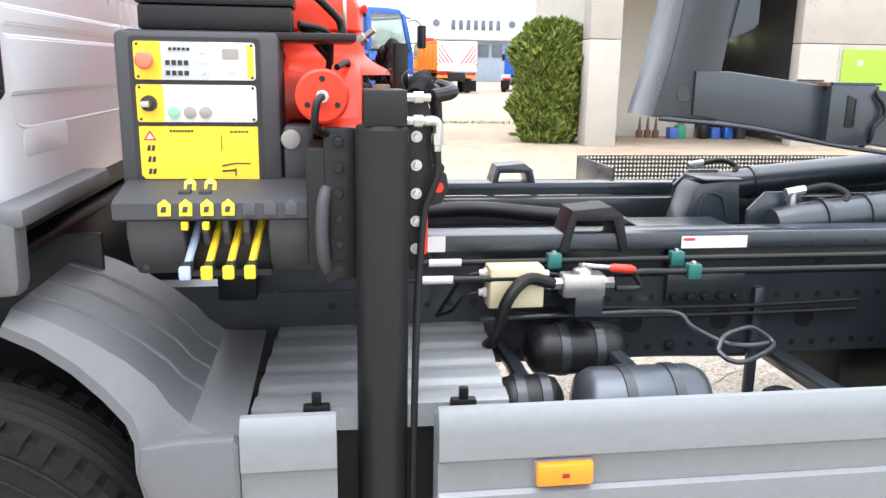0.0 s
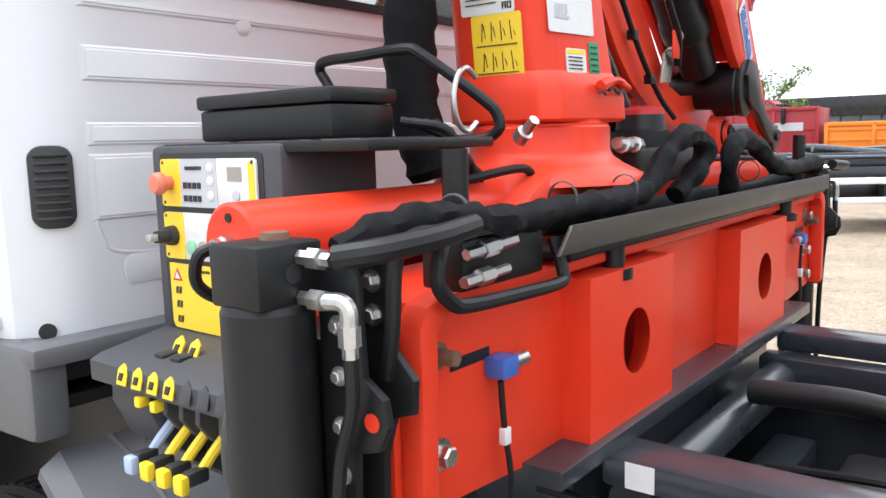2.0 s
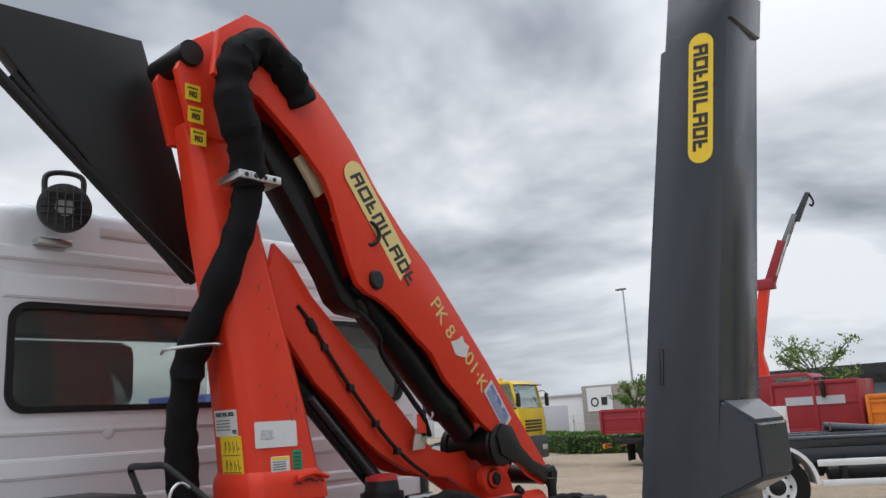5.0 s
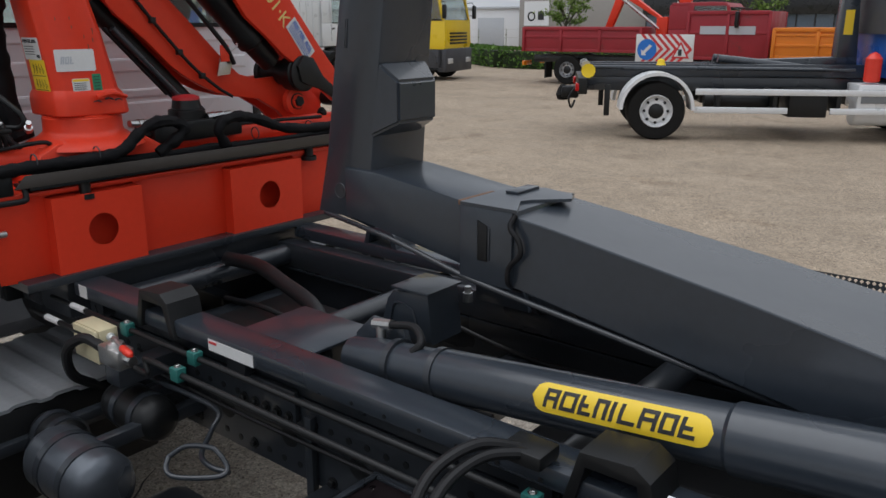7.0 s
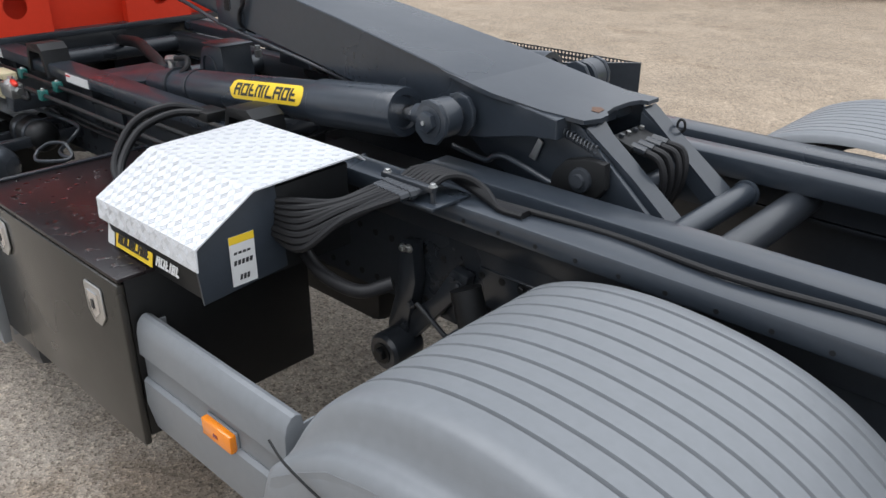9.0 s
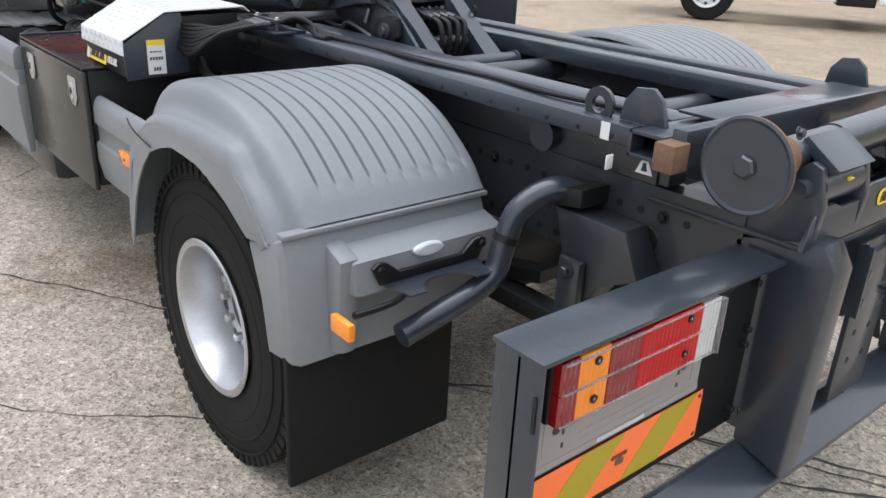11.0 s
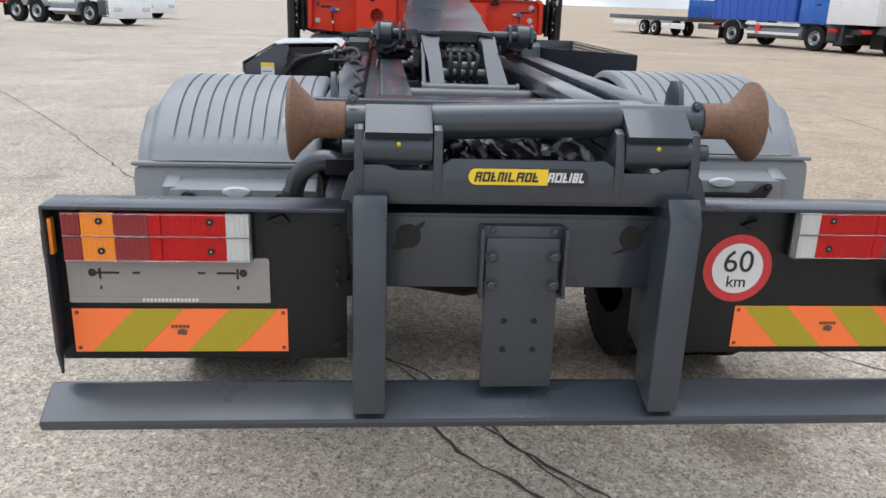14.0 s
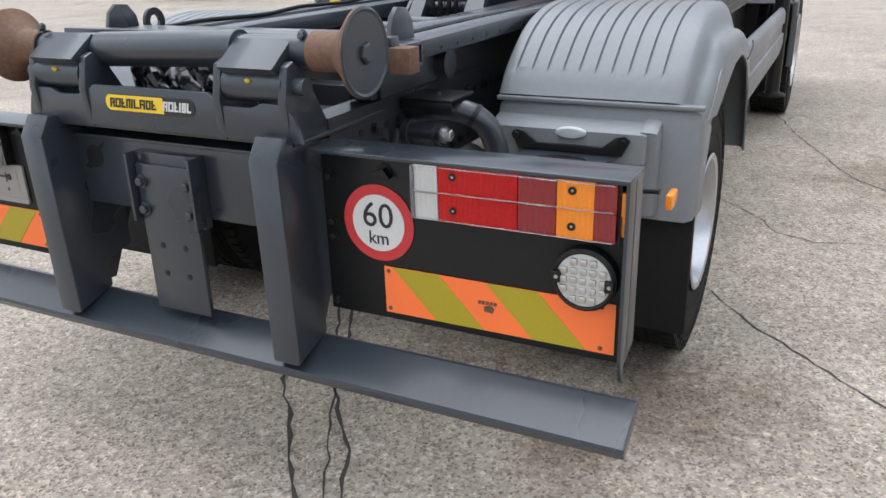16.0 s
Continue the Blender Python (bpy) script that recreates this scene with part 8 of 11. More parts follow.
part("second_boom", yz([(-1.20, 3.25), (-0.80, 2.80), (-0.47, 2.49), (-0.43, 2.53), (-0.50, 2.78), (-0.66, 3.28)], 0.70, 0.76, 0.01), DARK, crane)
# hose run along the beam
tray = part("hose_tray", prism(shell(), [(-0.712, 1.597), (-0.672, 1.638), (0.93, 1.634), (0.93, 1.592)], 1.226, 1.233, Matrix(((0, 0, 1, 0), (1, 0, 0, 0), (0, 1, 0, 0), (0, 0, 0, 1))), 0.001), BROWNP, crane, "grey-brown edge strip of the hose tray")
part("tray_base", box(shell(), 1.10, 1.225, -0.66, 0.92, 1.583, 1.596, 0.003), DARK, crane)
part("hose_run", hose(shell(), [(1.17, -1.09, 1.645), (1.19, -1.03, 1.667), (1.20, -0.94, 1.674), (1.20, -0.85, 1.660), (1.195, -0.745, 1.654), (1.19, -0.60, 1.658), (1.19, -0.46, 1.656), (1.19, -0.345, 1.664), (1.19, -0.285, 1.683), (1.195, -0.235, 1.728), (1.20, -0.165, 1.762), (1.20, -0.085, 1.758), (1.20, -0.045, 1.728), (1.195, -0.085, 1.688), (1.18, -0.155, 1.645)], 0.021, 16, 8, 0.22), SLEEVE, crane, "lumpy black hose sleeve")
part("hose_run", hose(shell(), [(1.18, 0.16, 1.62), (1.19, 0.14, 1.655), (1.20, 0.112, 1.70), (1.20, 0.138, 1.74), (1.20, 0.215, 1.752), (1.20, 0.313, 1.732), (1.20, 0.445, 1.685), (1.20, 0.64, 1.666), (1.20, 0.86, 1.674), (1.18, 1.0, 1.665), (1.13, 1.09, 1.64)], 0.021, 16, 8, 0.22), SLEEVE, crane)
part("hose_run", hose(shell(), [(1.13, -0.60, 1.628), (1.13, -0.3, 1.622), (1.13, 0.05, 1.625), (1.13, 0.4, 1.62), (1.13, 0.88, 1.625)], 0.02, 12, 5, 0.2), SLEEVE, crane)
for y in (-0.90, -0.62, -0.40, 0.30, 0.6):
    part("cable_tie", lathe(shell(), (1.185, y, 1.674), (0, 1, 0), [(0, 0.024), (0.001, 0.0265), (0.004, 0.0265), (0.005, 0.024)], 18, False), CONSOLE, crane)
part("beam_pipe", hose(shell(), [(1.20, -1.05, 1.50), (1.22, -1.06, 1.568), (1.22, -1.05, 1.64), (1.22, -1.01, 1.662), (1.215, -0.925, 1.655), (1.20, -0.80, 1.65)], 0.009), HOSE, crane)
part("beam_pipe", hose(shell(), [(1.20, -0.94, 1.645), (1.22, -0.974, 1.632), (1.225, -0.984, 1.60), (1.225, -0.96, 1.575), (1.225, -0.928, 1.564), (1.225, -0.80, 1.558), (1.22, -0.69, 1.555), (1.215, -0.672, 1.57), (1.20, -0.674, 1.62)], 0.010), HOSE, crane)
part("pipe_union", lathe(shell(), (1.205, -0.90, 1.622), (0.1, 1, 0.1), [(0, 0.008), (0.03, 0.008), (0.031, 0.012), (0.06, 0.012), (0.061, 0.008), (0.10, 0.008)], 6), STEEL, crane)
part("pipe_union", lathe(shell(), (1.215, -0.92, 1.590), (0.0, 1, 0.05), [(0, 0.008), (0.03, 0.008), (0.031, 0.0115), (0.06, 0.0115), (0.061, 0.007), (0.10, 0.007)], 6), STEEL, crane)
part("union_block", box(shell(), 1.13, 1.20, -0.90, -0.70, 1.572, 1.64, 0.006), DARK, crane)
for y in (-0.462, 0.585):
    part("support_stud", lathe(shell(), (1.195, y, 1.525), (0, 0, 1), [(0, 0.034), (0.018, 0.034), (0.019, 0.02), (0.065, 0.02)], 12), DARK, crane)
part("yellow_tag", box(shell(), 1.19, 1.194, -1.022, -0.985, 1.634, 1.652, 0.001), YELSTK, crane)
part("cylinder_cable", hose(shell(), [(1.02, -0.66, 1.70), (1.05, -0.52, 1.715), (1.05, -0.44, 1.69), (1.05, -0.1, 1.70), (1.05, 0.4, 1.70), (1.05, 0.8, 1.69)], 0.008), HOSE, crane)
# control valve bank with red cap behind the mast
part("valve_bank", box(shell(), 0.93, 1.08, -0.10, 0.32, 1.66, 1.74, 0.01), DARK, crane)
cap = part("filter_cap", lathe(shell(), (0.985, 0.115, 1.74), (0, 0, 1), [(0, 0.075), (0.035, 0.075), (0.04, 0.06), (0.075, 0.055), (0.08, 0.04)], 28), DARK, crane)
part("cap_disc", lathe(shell(), (0.985, 0.115, 1.815), (0, 0, 1), [(0, 0.055), (0.012, 0.055), (0.02, 0.03), (0.021, 0)], 28), SIGNRED, cap, "dark red screw cap")
for y in (-0.13, -0.07, 0.16, 0.20):
    part("bank_fitting", lathe(shell(), (1.06, y, 1.745), (0.2, 1 if y > 0 else -1, 0.1), [(0, 0.018), (0.03, 0.018), (0.031, 0.013), (0.07, 0.013)], 8), STEEL, crane)
# handle bars beside the mast
part("grab_handle", hose(shell(), [(0.72, -0.60, 1.80), (0.665, -0.61, 1.885), (0.655, -0.615, 1.908), (0.68, -0.622, 1.921), (0.78, -0.63, 1.922), (0.89, -0.637, 1.924), (0.925, -0.63, 1.91), (1.015, -0.58, 1.832), (1.032, -0.567, 1.806), (1.032, -0.565, 1.783), (1.005, -0.57, 1.768), (0.96, -0.59, 1.766), (0.80, -0.66, 1.766)], 0.010, 10, 6), DARK, crane, "black bent tube guard")
part("ring_guard", hose(shell(), [(1.04 + 0.0 * i, -0.665 + 0.035 * math.cos(i * 0.785), 1.83 + 0.05 * math.sin(i * 0.785)) for i in range(1, 8)], 0.0045, 8, 3), STEEL, crane)
for k in range(4):
    part("loose_cable", hose(shell(), [(0.93, -0.70 + 0.03 * k, 1.80), (1.0, -0.66 + 0.02 * k, 1.78 - 0.02 * k), (1.0, -0.64 + 0.02 * k, 1.70), (0.98, -0.64 + 0.03 * k, 1.60)], 0.008), HOSE, crane)
part("angle_sensor", lathe(shell(), (1.08, -0.575, 1.765), (0.6, -0.2, 0.5), [(0, 0.014), (0.02, 0.014), (0.021, 0.009), (0.05, 0.009)], 10), STEEL, crane)

# black box on the console
bx = thing("black_case", (0.79, -0.80, 1.77), "black plastic equipment case standing above the console", "case")
part("base", box(shell(), 0.592, 0.920, -0.848, -0.705, 1.775, 1.828, 0.006), DARK, bx)
part("lid", box(shell(), 0.588, 0.925, -0.853, -0.700, 1.829, 1.853, 0.006), DARK, bx)
solo("case_shelf", box(shell(), 0.58, 1.06, -0.92, -0.62, 1.755, 1.772, 0.004), DARK, "black sheet-steel shelf behind the console", "shelf")

# ---- crane console with levers ----
con = thing("crane_console", (0.75, -0.95, 1.24), "dark grey plastic crane console with levers and panels", "control console")
part("panel_housing", box(shell(), 0.558, 0.895, -0.93, -0.72, 1.44, 1.77, 0.012), CONSOLE, con)
mp = face((0.722, -0.9305, 1.605), (1, 0, 0), (0, 0, 1))
part("panel_recess", prism(shell(), rrect(0.268, 0.305, 0.01), 0, 0.001, mp), INK, con)
up = part("upper_panel", prism(shell(), rrect(0.246, 0.078, 0.008, 4, 0, 0.104), 0.001, 0.006, mp, 0.001), WHITESTK, con, "white display panel")
decal("yellow_field", rrect(0.055, 0.078, 0.006, 4, -0.0955, 0.104), mp @ Matrix.Translation((0, 0, 0.006)), YELSTK, up, thick=0.001)
decal("grey_field", [(-0.068, 0.065), (0.028, 0.065), (0.028, 0.143), (-0.068, 0.143)], mp @ Matrix.Translation((0, 0, 0.006)), GREYSTK, up, thick=0.001)
decal("display", [(0.055, 0.108), (0.09, 0.108), (0.09, 0.13), (0.055, 0.13)], mp @ Matrix.Translation((0, 0, 0.006)), NPLATE, up, "grey display window", 0.001)
part("panel_print", bars(bars(shell(), 5, 0.045, 0.006, mp @ Matrix.Translation((0, 0, 0.0065)), -0.03, 0.128, lean=0, two=False), 4, 0.05, 0.010, mp @ Matrix.Translation((0, 0, 0.0065)), -0.035, 0.10, lean=0), INK, up)
part("panel_print", bars(shell(), 4, 0.05, 0.010, mp @ Matrix.Translation((0, 0, 0.0065)), -0.035, 0.079, lean=0), INK, up)
for z in (0.128, 0.107, 0.084):
    part("button", lathe(shell(), mp @ Vector((0.012, z, 0.006)), (0, -1, 0), [(0, 0.008), (0.002, 0.008), (0.003, 0.006), (0.003, 0)], 14), WHITESTK, up)
part("button", lathe(shell(), mp @ Vector((0.075, 0.086, 0.006)), (0, -1, 0), [(0, 0.009), (0.002, 0.009), (0.003, 0.0)], 14), GREYSTK, up)
decal("brand_strip", [(0.106, 0.07), (0.12, 0.07), (0.12, 0.138), (0.106, 0.138)], mp @ Matrix.Translation((0, 0, 0.006)), YELSTK, up, thick=0.001)
es = part("emergency_stop", lathe(shell(), mp @ Vector((-0.098, 0.104, 0.006)), (0, -1, 0), [(0, 0.012), (0.016, 0.012), (0.017, 0.018), (0.026, 0.0185), (0.032, 0.014), (0.034, 0.0)], 24), mat("faded_red_plastic", (0.66, 0.17, 0.10), 0.45), up, "faded red emergency button")
lp = part("lower_panel", prism(shell(), rrect(0.246, 0.078, 0.008, 4, 0, 0.016), 0.001, 0.006, mp, 0.001), WHITESTK, con, "white switch panel")
decal("yellow_field", rrect(0.055, 0.078, 0.006, 4, -0.0955, 0.016), mp @ Matrix.Translation((0, 0, 0.006)), YELSTK, lp, thick=0.001)
ks = part("key_switch", lathe(shell(), mp @ Vector((-0.098, 0.016, 0.006)), (0, -1, 0), [(0, 0.017), (0.012, 0.016), (0.013, 0.011), (0.035, 0.010), (0.036, 0)], 20), INK, lp, "black key switch")
part("key", box(shell(), -0.106, -0.09, 0.010, 0.022, 0.035, 0.055, 0.002, mp), STEEL, ks)
for u, mt in ((-0.048, mat("pale_green_plastic", (0.25, 0.5, 0.33), 0.4)), (-0.016, NPLATE), (0.016, NPLATE)):
    part("push_button", lathe(shell(), mp @ Vector((u, -0.002, 0.006)), (0, -1, 0), [(0, 0.0125), (0.004, 0.0125), (0.005, 0.010), (0.006, 0.0)], 20), mt, lp)
for u in (-0.116, 0.116):
    for v in (0.071, 0.137, -0.017, 0.049):
        part("panel_screw", lathe(shell(), mp @ Vector((u, v, 0.006)), (0, -1, 0), [(0, 0.0035), (0.0015, 0.003), (0.0015, 0)], 8), INK, con)
yp = part("lever_chart", prism(shell(), [(-0.123, -0.135), (-0.115, -0.144), (0.123, -0.146), (0.123, -0.032), (-0.123, -0.032)], 0.001, 0.0025, mp), YELSTK, con, "yellow lever chart with warning triangle")
decal("triangle", [(-0.115, -0.062), (-0.088, -0.062), (-0.1015, -0.04)], mp @ Matrix.Translation((0, 0, 0.0025)), SIGNRED, yp, thick=0.0006)
decal("triangle_field", [(-0.109, -0.0585), (-0.094, -0.0585), (-0.1015, -0.046)], mp @ Matrix.Translation((0, 0, 0.0031)), WHITESTK, yp, thick=0.0004)
pr = bars(bars(shell(), 8, 0.05, 0.005, mp @ Matrix.Translation((0, 0, 0.0012)), -0.035, -0.042, lean=0, two=False), 5, 0.04, 0.004, mp @ Matrix.Translation((0, 0, 0.0012)), 0.10 - 0.015, -0.043, lean=0, two=False)
for u, v in ((-0.10, -0.078), (-0.10, -0.102), (-0.10, -0.128)):
    bars(pr, 2, 0.018, 0.012, mp @ Matrix.Translation((0, 0, 0.0012)), u, v)
for q in ([(0.045, -0.05), (0.0465, -0.05), (0.0465, -0.085), (0.045, -0.085)], [(0.045, -0.118), (0.075, -0.112), (0.105, -0.113), (0.105, -0.1105), (0.075, -0.1095), (0.045, -0.115)], [(0.045, -0.13), (0.073, -0.128), (0.073, -0.124), (0.045, -0.126)], [(0.072, -0.138), (0.075, -0.138), (0.075, -0.122), (0.072, -0.122)]):
    prism(pr, q, 0, 0.0036, mp)
part("chart_print", pr, INK, yp)
for x in (0.62, 0.83):
    part("top_screw", lathe(shell(), (x, -0.80, 1.77), (0, 0, 1), [(0, 0.009), (0.006, 0.008), (0.006, 0)], 10), STEEL, con)
part("side_socket", box(shell(), 0.898, 0.965, -0.925, -0.83, 1.455, 1.575, 0.01), CONSOLE, con)
part("beacon_socket", lathe(shell(), (0.915, -0.926, 1.545), (0, -1, 0), [(0, 0.022), (0.004, 0.02), (0.006, 0.012), (0.006, 0)], 18), NPLATE, con)
# lower part: sloping shelf, front lip and lever box
shelf = [(-0.92, 1.46), (-1.055, 1.438), (-1.072, 1.43), (-1.072, 1.398), (-1.05, 1.39), (-0.95, 1.40), (-0.84, 1.40), (-0.84, 1.46)]
part("shelf", cross(shelf, 0.565, 0.975, 0.006), CONSOLE, con)
low = [(-1.05, 1.392), (-1.052, 1.36), (-1.025, 1.30), (-0.975, 1.262), (-0.80, 1.25), (-0.80, 1.395)]
part("lever_box", cross(low, 0.585, 0.70, 0.01), CONSOLE, con)
part("lever_box", cross(low, 0.868, 0.985, 0.01), CONSOLE, con)
part("lever_box_back", box(shell(), 0.70, 0.868, -0.96, -0.82, 1.25, 1.395, 0.002), INK, con)
part("box_sill", cross([(-1.0, 1.272), (-0.985, 1.255), (-0.82, 1.248), (-0.82, 1.262)], 0.70, 0.868, 0.002), CONSOLE, con)
for i in range(3):
    x = 0.742 + i * 0.041
    part("lever_guide", cross([(-1.05, 1.392), (-1.052, 1.365), (-1.03, 1.335), (-0.95, 1.335), (-0.95, 1.392)], x - 0.006, x + 0.006, 0.002), CONSOLE, con)
end = [(-1.088, 1.425), (-1.075, 1.475), (-1.02, 1.50), (-0.93, 1.49), (-0.92, 1.27), (-0.97, 1.245), (-1.03, 1.265), (-1.075, 1.31), (-1.09, 1.36)]
part("end_cap", cross(end, 0.975, 1.03, 0.016), CONSOLE, con)
part("end_handle", hose(shell(), [(1.0, -1.06, 1.475), (0.985, -1.098, 1.44), (0.98, -1.108, 1.37), (0.985, -1.095, 1.31), (1.0, -1.05, 1.265)], 0.014, 12), CONSOLE, con)
for i in range(7):
    x = 0.668 + i * 0.0415 + 0.0
    m = face((x, -1.073, 1.4145), (1, 0, 0), (0, 0.25, 1)) @ Matrix.Translation((0, 0.006, 0))
    tag = [(-0.0125, -0.016), (0.0125, -0.016), (0.0125, 0.008), (0.0, 0.018), (-0.0125, 0.008)]
    mt = YEL if i < 4 else CONSOLE
    t = part("lever_tag", prism(shell(), tag, 0, 0.003, m, 0.0005), mt, con, "yellow pentagon lever tag" if i < 4 else "")
    if i < 4:
        part("tag_mark", bars(shell(), 1, 0.014, 0.012, m @ Matrix.Translation((0, 0, 0.003)), 0, -0.003), INK, t)
for i in range(2):
    x = 0.708 + i * 0.0415
    m = face((x, -0.992, 1.452), (1, 0, 0), (0, 0.5, 1))
    t = part("lever_tag", prism(shell(), [(-0.012, -0.016), (0.012, -0.016), (0.012, 0.008), (0.0, 0.018), (-0.012, 0.008)], 0.004, 0.008, m, 0.0005), YEL, con, "yellow pentagon lever tag")
    part("tag_mark", bars(shell(), 1, 0.014, 0.012, m @ Matrix.Translation((0, 0, 0.008)), 0, -0.003), INK, t)
    part("short_lever", box(shell(), x - 0.02, x + 0.005, -1.03, -0.985, 1.437, 1.449, 0.003), INK, con)
    part("short_lever_pull", box(shell(), x - 0.010, x + 0.004, -1.076, -1.058, 1.375, 1.392, 0.003), YEL, con)
for i, mt in enumerate((PALEBLUE, YEL, YEL, YEL)):
    x0 = 0.712 + i * 0.043
    lv = part("lever", hose(shell(), [(x0 + 0.012, -0.95, 1.395), (x0 + 0.006, -1.0, 1.36), (x0 - 0.002, -1.035, 1.325), (x0 - 0.008, -1.055, 1.30)], 0.0085, 8), mt, con, "pale blue lever" if i == 0 else "yellow lever")
    part("lever_shank", box(shell(), x0 - 0.016, x0 + 0.004, -1.085, -1.05, 1.285, 1.307, 0.004), INK, lv)
    part("lever_knob", box(shell(), x0 - 0.020, x0 + 0.003, -1.098, -1.083, 1.276, 1.304, 0.004), mt, lv)
part("drain_dot", lathe(shell(), (0.612, -1.012, 1.285), (0, -1, 0), [(0, 0.007), (0.001, 0.007)], 10), INK, con)
part("console_bracket", box(shell(), 0.62, 0.90, -0.82, -0.55, 1.25, 1.30, 0.006), DARK, con)
part("console_post", box(shell(), 0.70, 0.80, -0.62, -0.55, 1.09, 1.27, 0.006), DARK, con)

# ---- cab ----
cab = thing("lorry_cab", (-0.6, 0, 1.2), "white lorry cab with rear window and grey skirt", "lorry cab")
XR = 0.345


def cab_section(x, half, top, zt):
    left = [(-half, 1.40), (-half, 2.12), (-half + 0.022, zt - 0.36), (-half + 0.055, zt - 0.13), (-half + 0.070, zt - 0.07), (-half + 0.092, zt - 0.03), (-half + 0.13, zt - 0.010), (-half + 0.18, zt - 0.004)]
    return left + [(0, zt)] + [(-y, z) for y, z in left[::-1]]


bm = shell()
rows = []
for x, half, zt in ((XR, 0.94, 2.765), (XR - 0.010, 0.975, 2.785), (XR - 0.028, 1.015, 2.797), (XR - 0.065, 1.06, 2.803), (XR - 0.13, 1.085, 2.805), (-0.2, 1.085, 2.80), (-0.9, 1.08, 2.79), (-1.25, 1.06, 2.76), (-1.50, 1.02, 2.68)):
    rows.append([bm.verts.new((x, y, z)) for y, z in cab_section(x, half, 0, zt)])
for a, b in zip(rows, rows[1:]):
    for i in range(len(a) - 1):
        bm.faces.new((a[i], a[i + 1], b[i + 1], b[i]))
side_open = [f for f in bm.faces if all(v.co.y > 0.9 for v in f.verts) and -0.95 < f.calc_center_median().x < -0.15 and f.calc_center_median().z < 2.3]
bmesh.ops.delete(bm, geom=side_open, context="FACES_ONLY")
# rear wall with the window opening left free
r0 = rows[0]
W = rrect(1.72, 0.335, 0.055, 4, -0.01, 2.28)
wv = [bm.verts.new((XR, y, z)) for y, z in W]
outer = [bm.verts.new((XR, y, z)) for y, z in ((-0.9, 1.40), (0.9, 1.40))]
bmesh.ops.recalc_face_normals(bm, faces=bm.faces)
es = [bm.edges.new((wv[i], wv[(i + 1) % len(wv)])) for i in range(len(wv))]
edges = es + [e for e in bm.edges if e.verts[0] in r0 and e.verts[1] in r0]
bot = bm.edges.new((r0[0], r0[-1]))
bmesh.ops.triangle_fill(bm, edges=edges + [bot], use_beauty=True)
bmesh.ops.delete(bm, geom=outer, context="VERTS")
bm.faces.new([r[0] for r in rows] + [r[-1] for r in rows[::-1]])
last = rows[-1]
bm.faces.new((last[0], last[-1], bm.verts.new((-1.60, 1.02, 1.85)), bm.verts.new((-1.60, -1.02, 1.85))))
bmesh.ops.recalc_face_normals(bm, faces=bm.faces)
part("shell", bm, WHITE, cab, "white painted sheet-metal shell", sharp=28)
win = part("rear_window", prism(shell(), rrect(1.735, 0.35, 0.06, 6, -0.01, 2.28), XR - 0.012, XR - 0.006, Matrix(((0, 0, 1, 0), (1, 0, 0, 0), (0, 1, 0, 0), (0, 0, 0, 1)))), CABGLASS, cab, "tinted rear window")
bm = shell()
o, n_ = rrect(1.745, 0.36, 0.065, 6, -0.01, 2.28), rrect(1.70, 0.318, 0.05, 6, -0.01, 2.28)
vo = [[bm.verts.new((x, y, z)) for y, z in o] for x in (XR - 0.002, XR + 0.008)]
vi = [[bm.verts.new((x, y, z)) for y, z in n_] for x in (XR - 0.002, XR + 0.008)]
for i in range(len(o)):
    j = (i + 1) % len(o)
    bm.faces.new((vo[1][i], vo[1][j], vi[1][j], vi[1][i]))
    bm.faces.new((vo[0][i], vo[0][j], vo[1][j], vo[1][i]))
    bm.faces.new((vi[0][i], vi[1][i], vi[1][j], vi[0][j]))
bmesh.ops.recalc_face_normals(bm, faces=bm.faces)
part("window_seal", bm, HOSE, win, "black rubber seal")
# dark cab interior seen through the window
for y in (-1.0, 1.0):
    part("side_lining", box(shell(), -1.35, 0.20, y - 0.01, y + 0.01, 1.42, 2.45 if y < 0 else 2.06, 0.0), CONSOLE, cab)
part("roof_lining", box(shell(), -1.35, 0.28, -0.98, 0.98, 2.56, 2.58, 0.0), DARK, cab)
part("headlining_edge", box(shell(), 0.16, 0.27, -0.98, 0.98, 2.36, 2.56, 0.02), DARK, cab)
for y in (-0.56, 0.56):
    seat = part("seat", side([(-0.75, 1.45), (-0.15, 1.45), (0.0, 1.62), (0.10, 2.12), (0.02, 2.14), (-0.16, 1.72), (-0.75, 1.66)], y - 0.26, y + 0.26, 0.04), DARK, cab, "dark fabric seat")
    part("headrest", box(shell(), -0.02, 0.10, y - 0.24, y + 0.24, 2.12, 2.37, 0.05), DARK, seat)
part("dashboard", box(shell(), -1.5, -1.05, -0.98, 0.98, 1.45, 1.86, 0.05), CONSOLE, cab)
# pressed fields of the rear wall, with shallow troughs between them
def pressed(y0, y1, z0, z1, d=0.0045, low=0.008, high=0.008, ends=0.014):
    bm = shell()
    base = [bm.verts.new((XR - 0.001, y, z)) for y, z in ((y0, z0), (y1, z0), (y1, z1), (y0, z1))]
    top = [bm.verts.new((XR + d, y, z)) for y, z in ((y0 + ends, z0 + low), (y1 - ends, z0 + low), (y1 - ends, z1 - high), (y0 + ends, z1 - high))]
    bm.faces.new(top)
    for i in range(4):
        bm.faces.new((base[i], base[(i + 1) % 4], top[(i + 1) % 4], top[i]))
    bmesh.ops.recalc_face_normals(bm, faces=bm.faces)
    bmesh.ops.bevel(bm, geom=[e for e in bm.edges if all(v.co.x > XR for v in e.verts)], offset=0.003, segments=2, affect="EDGES")
    return bm


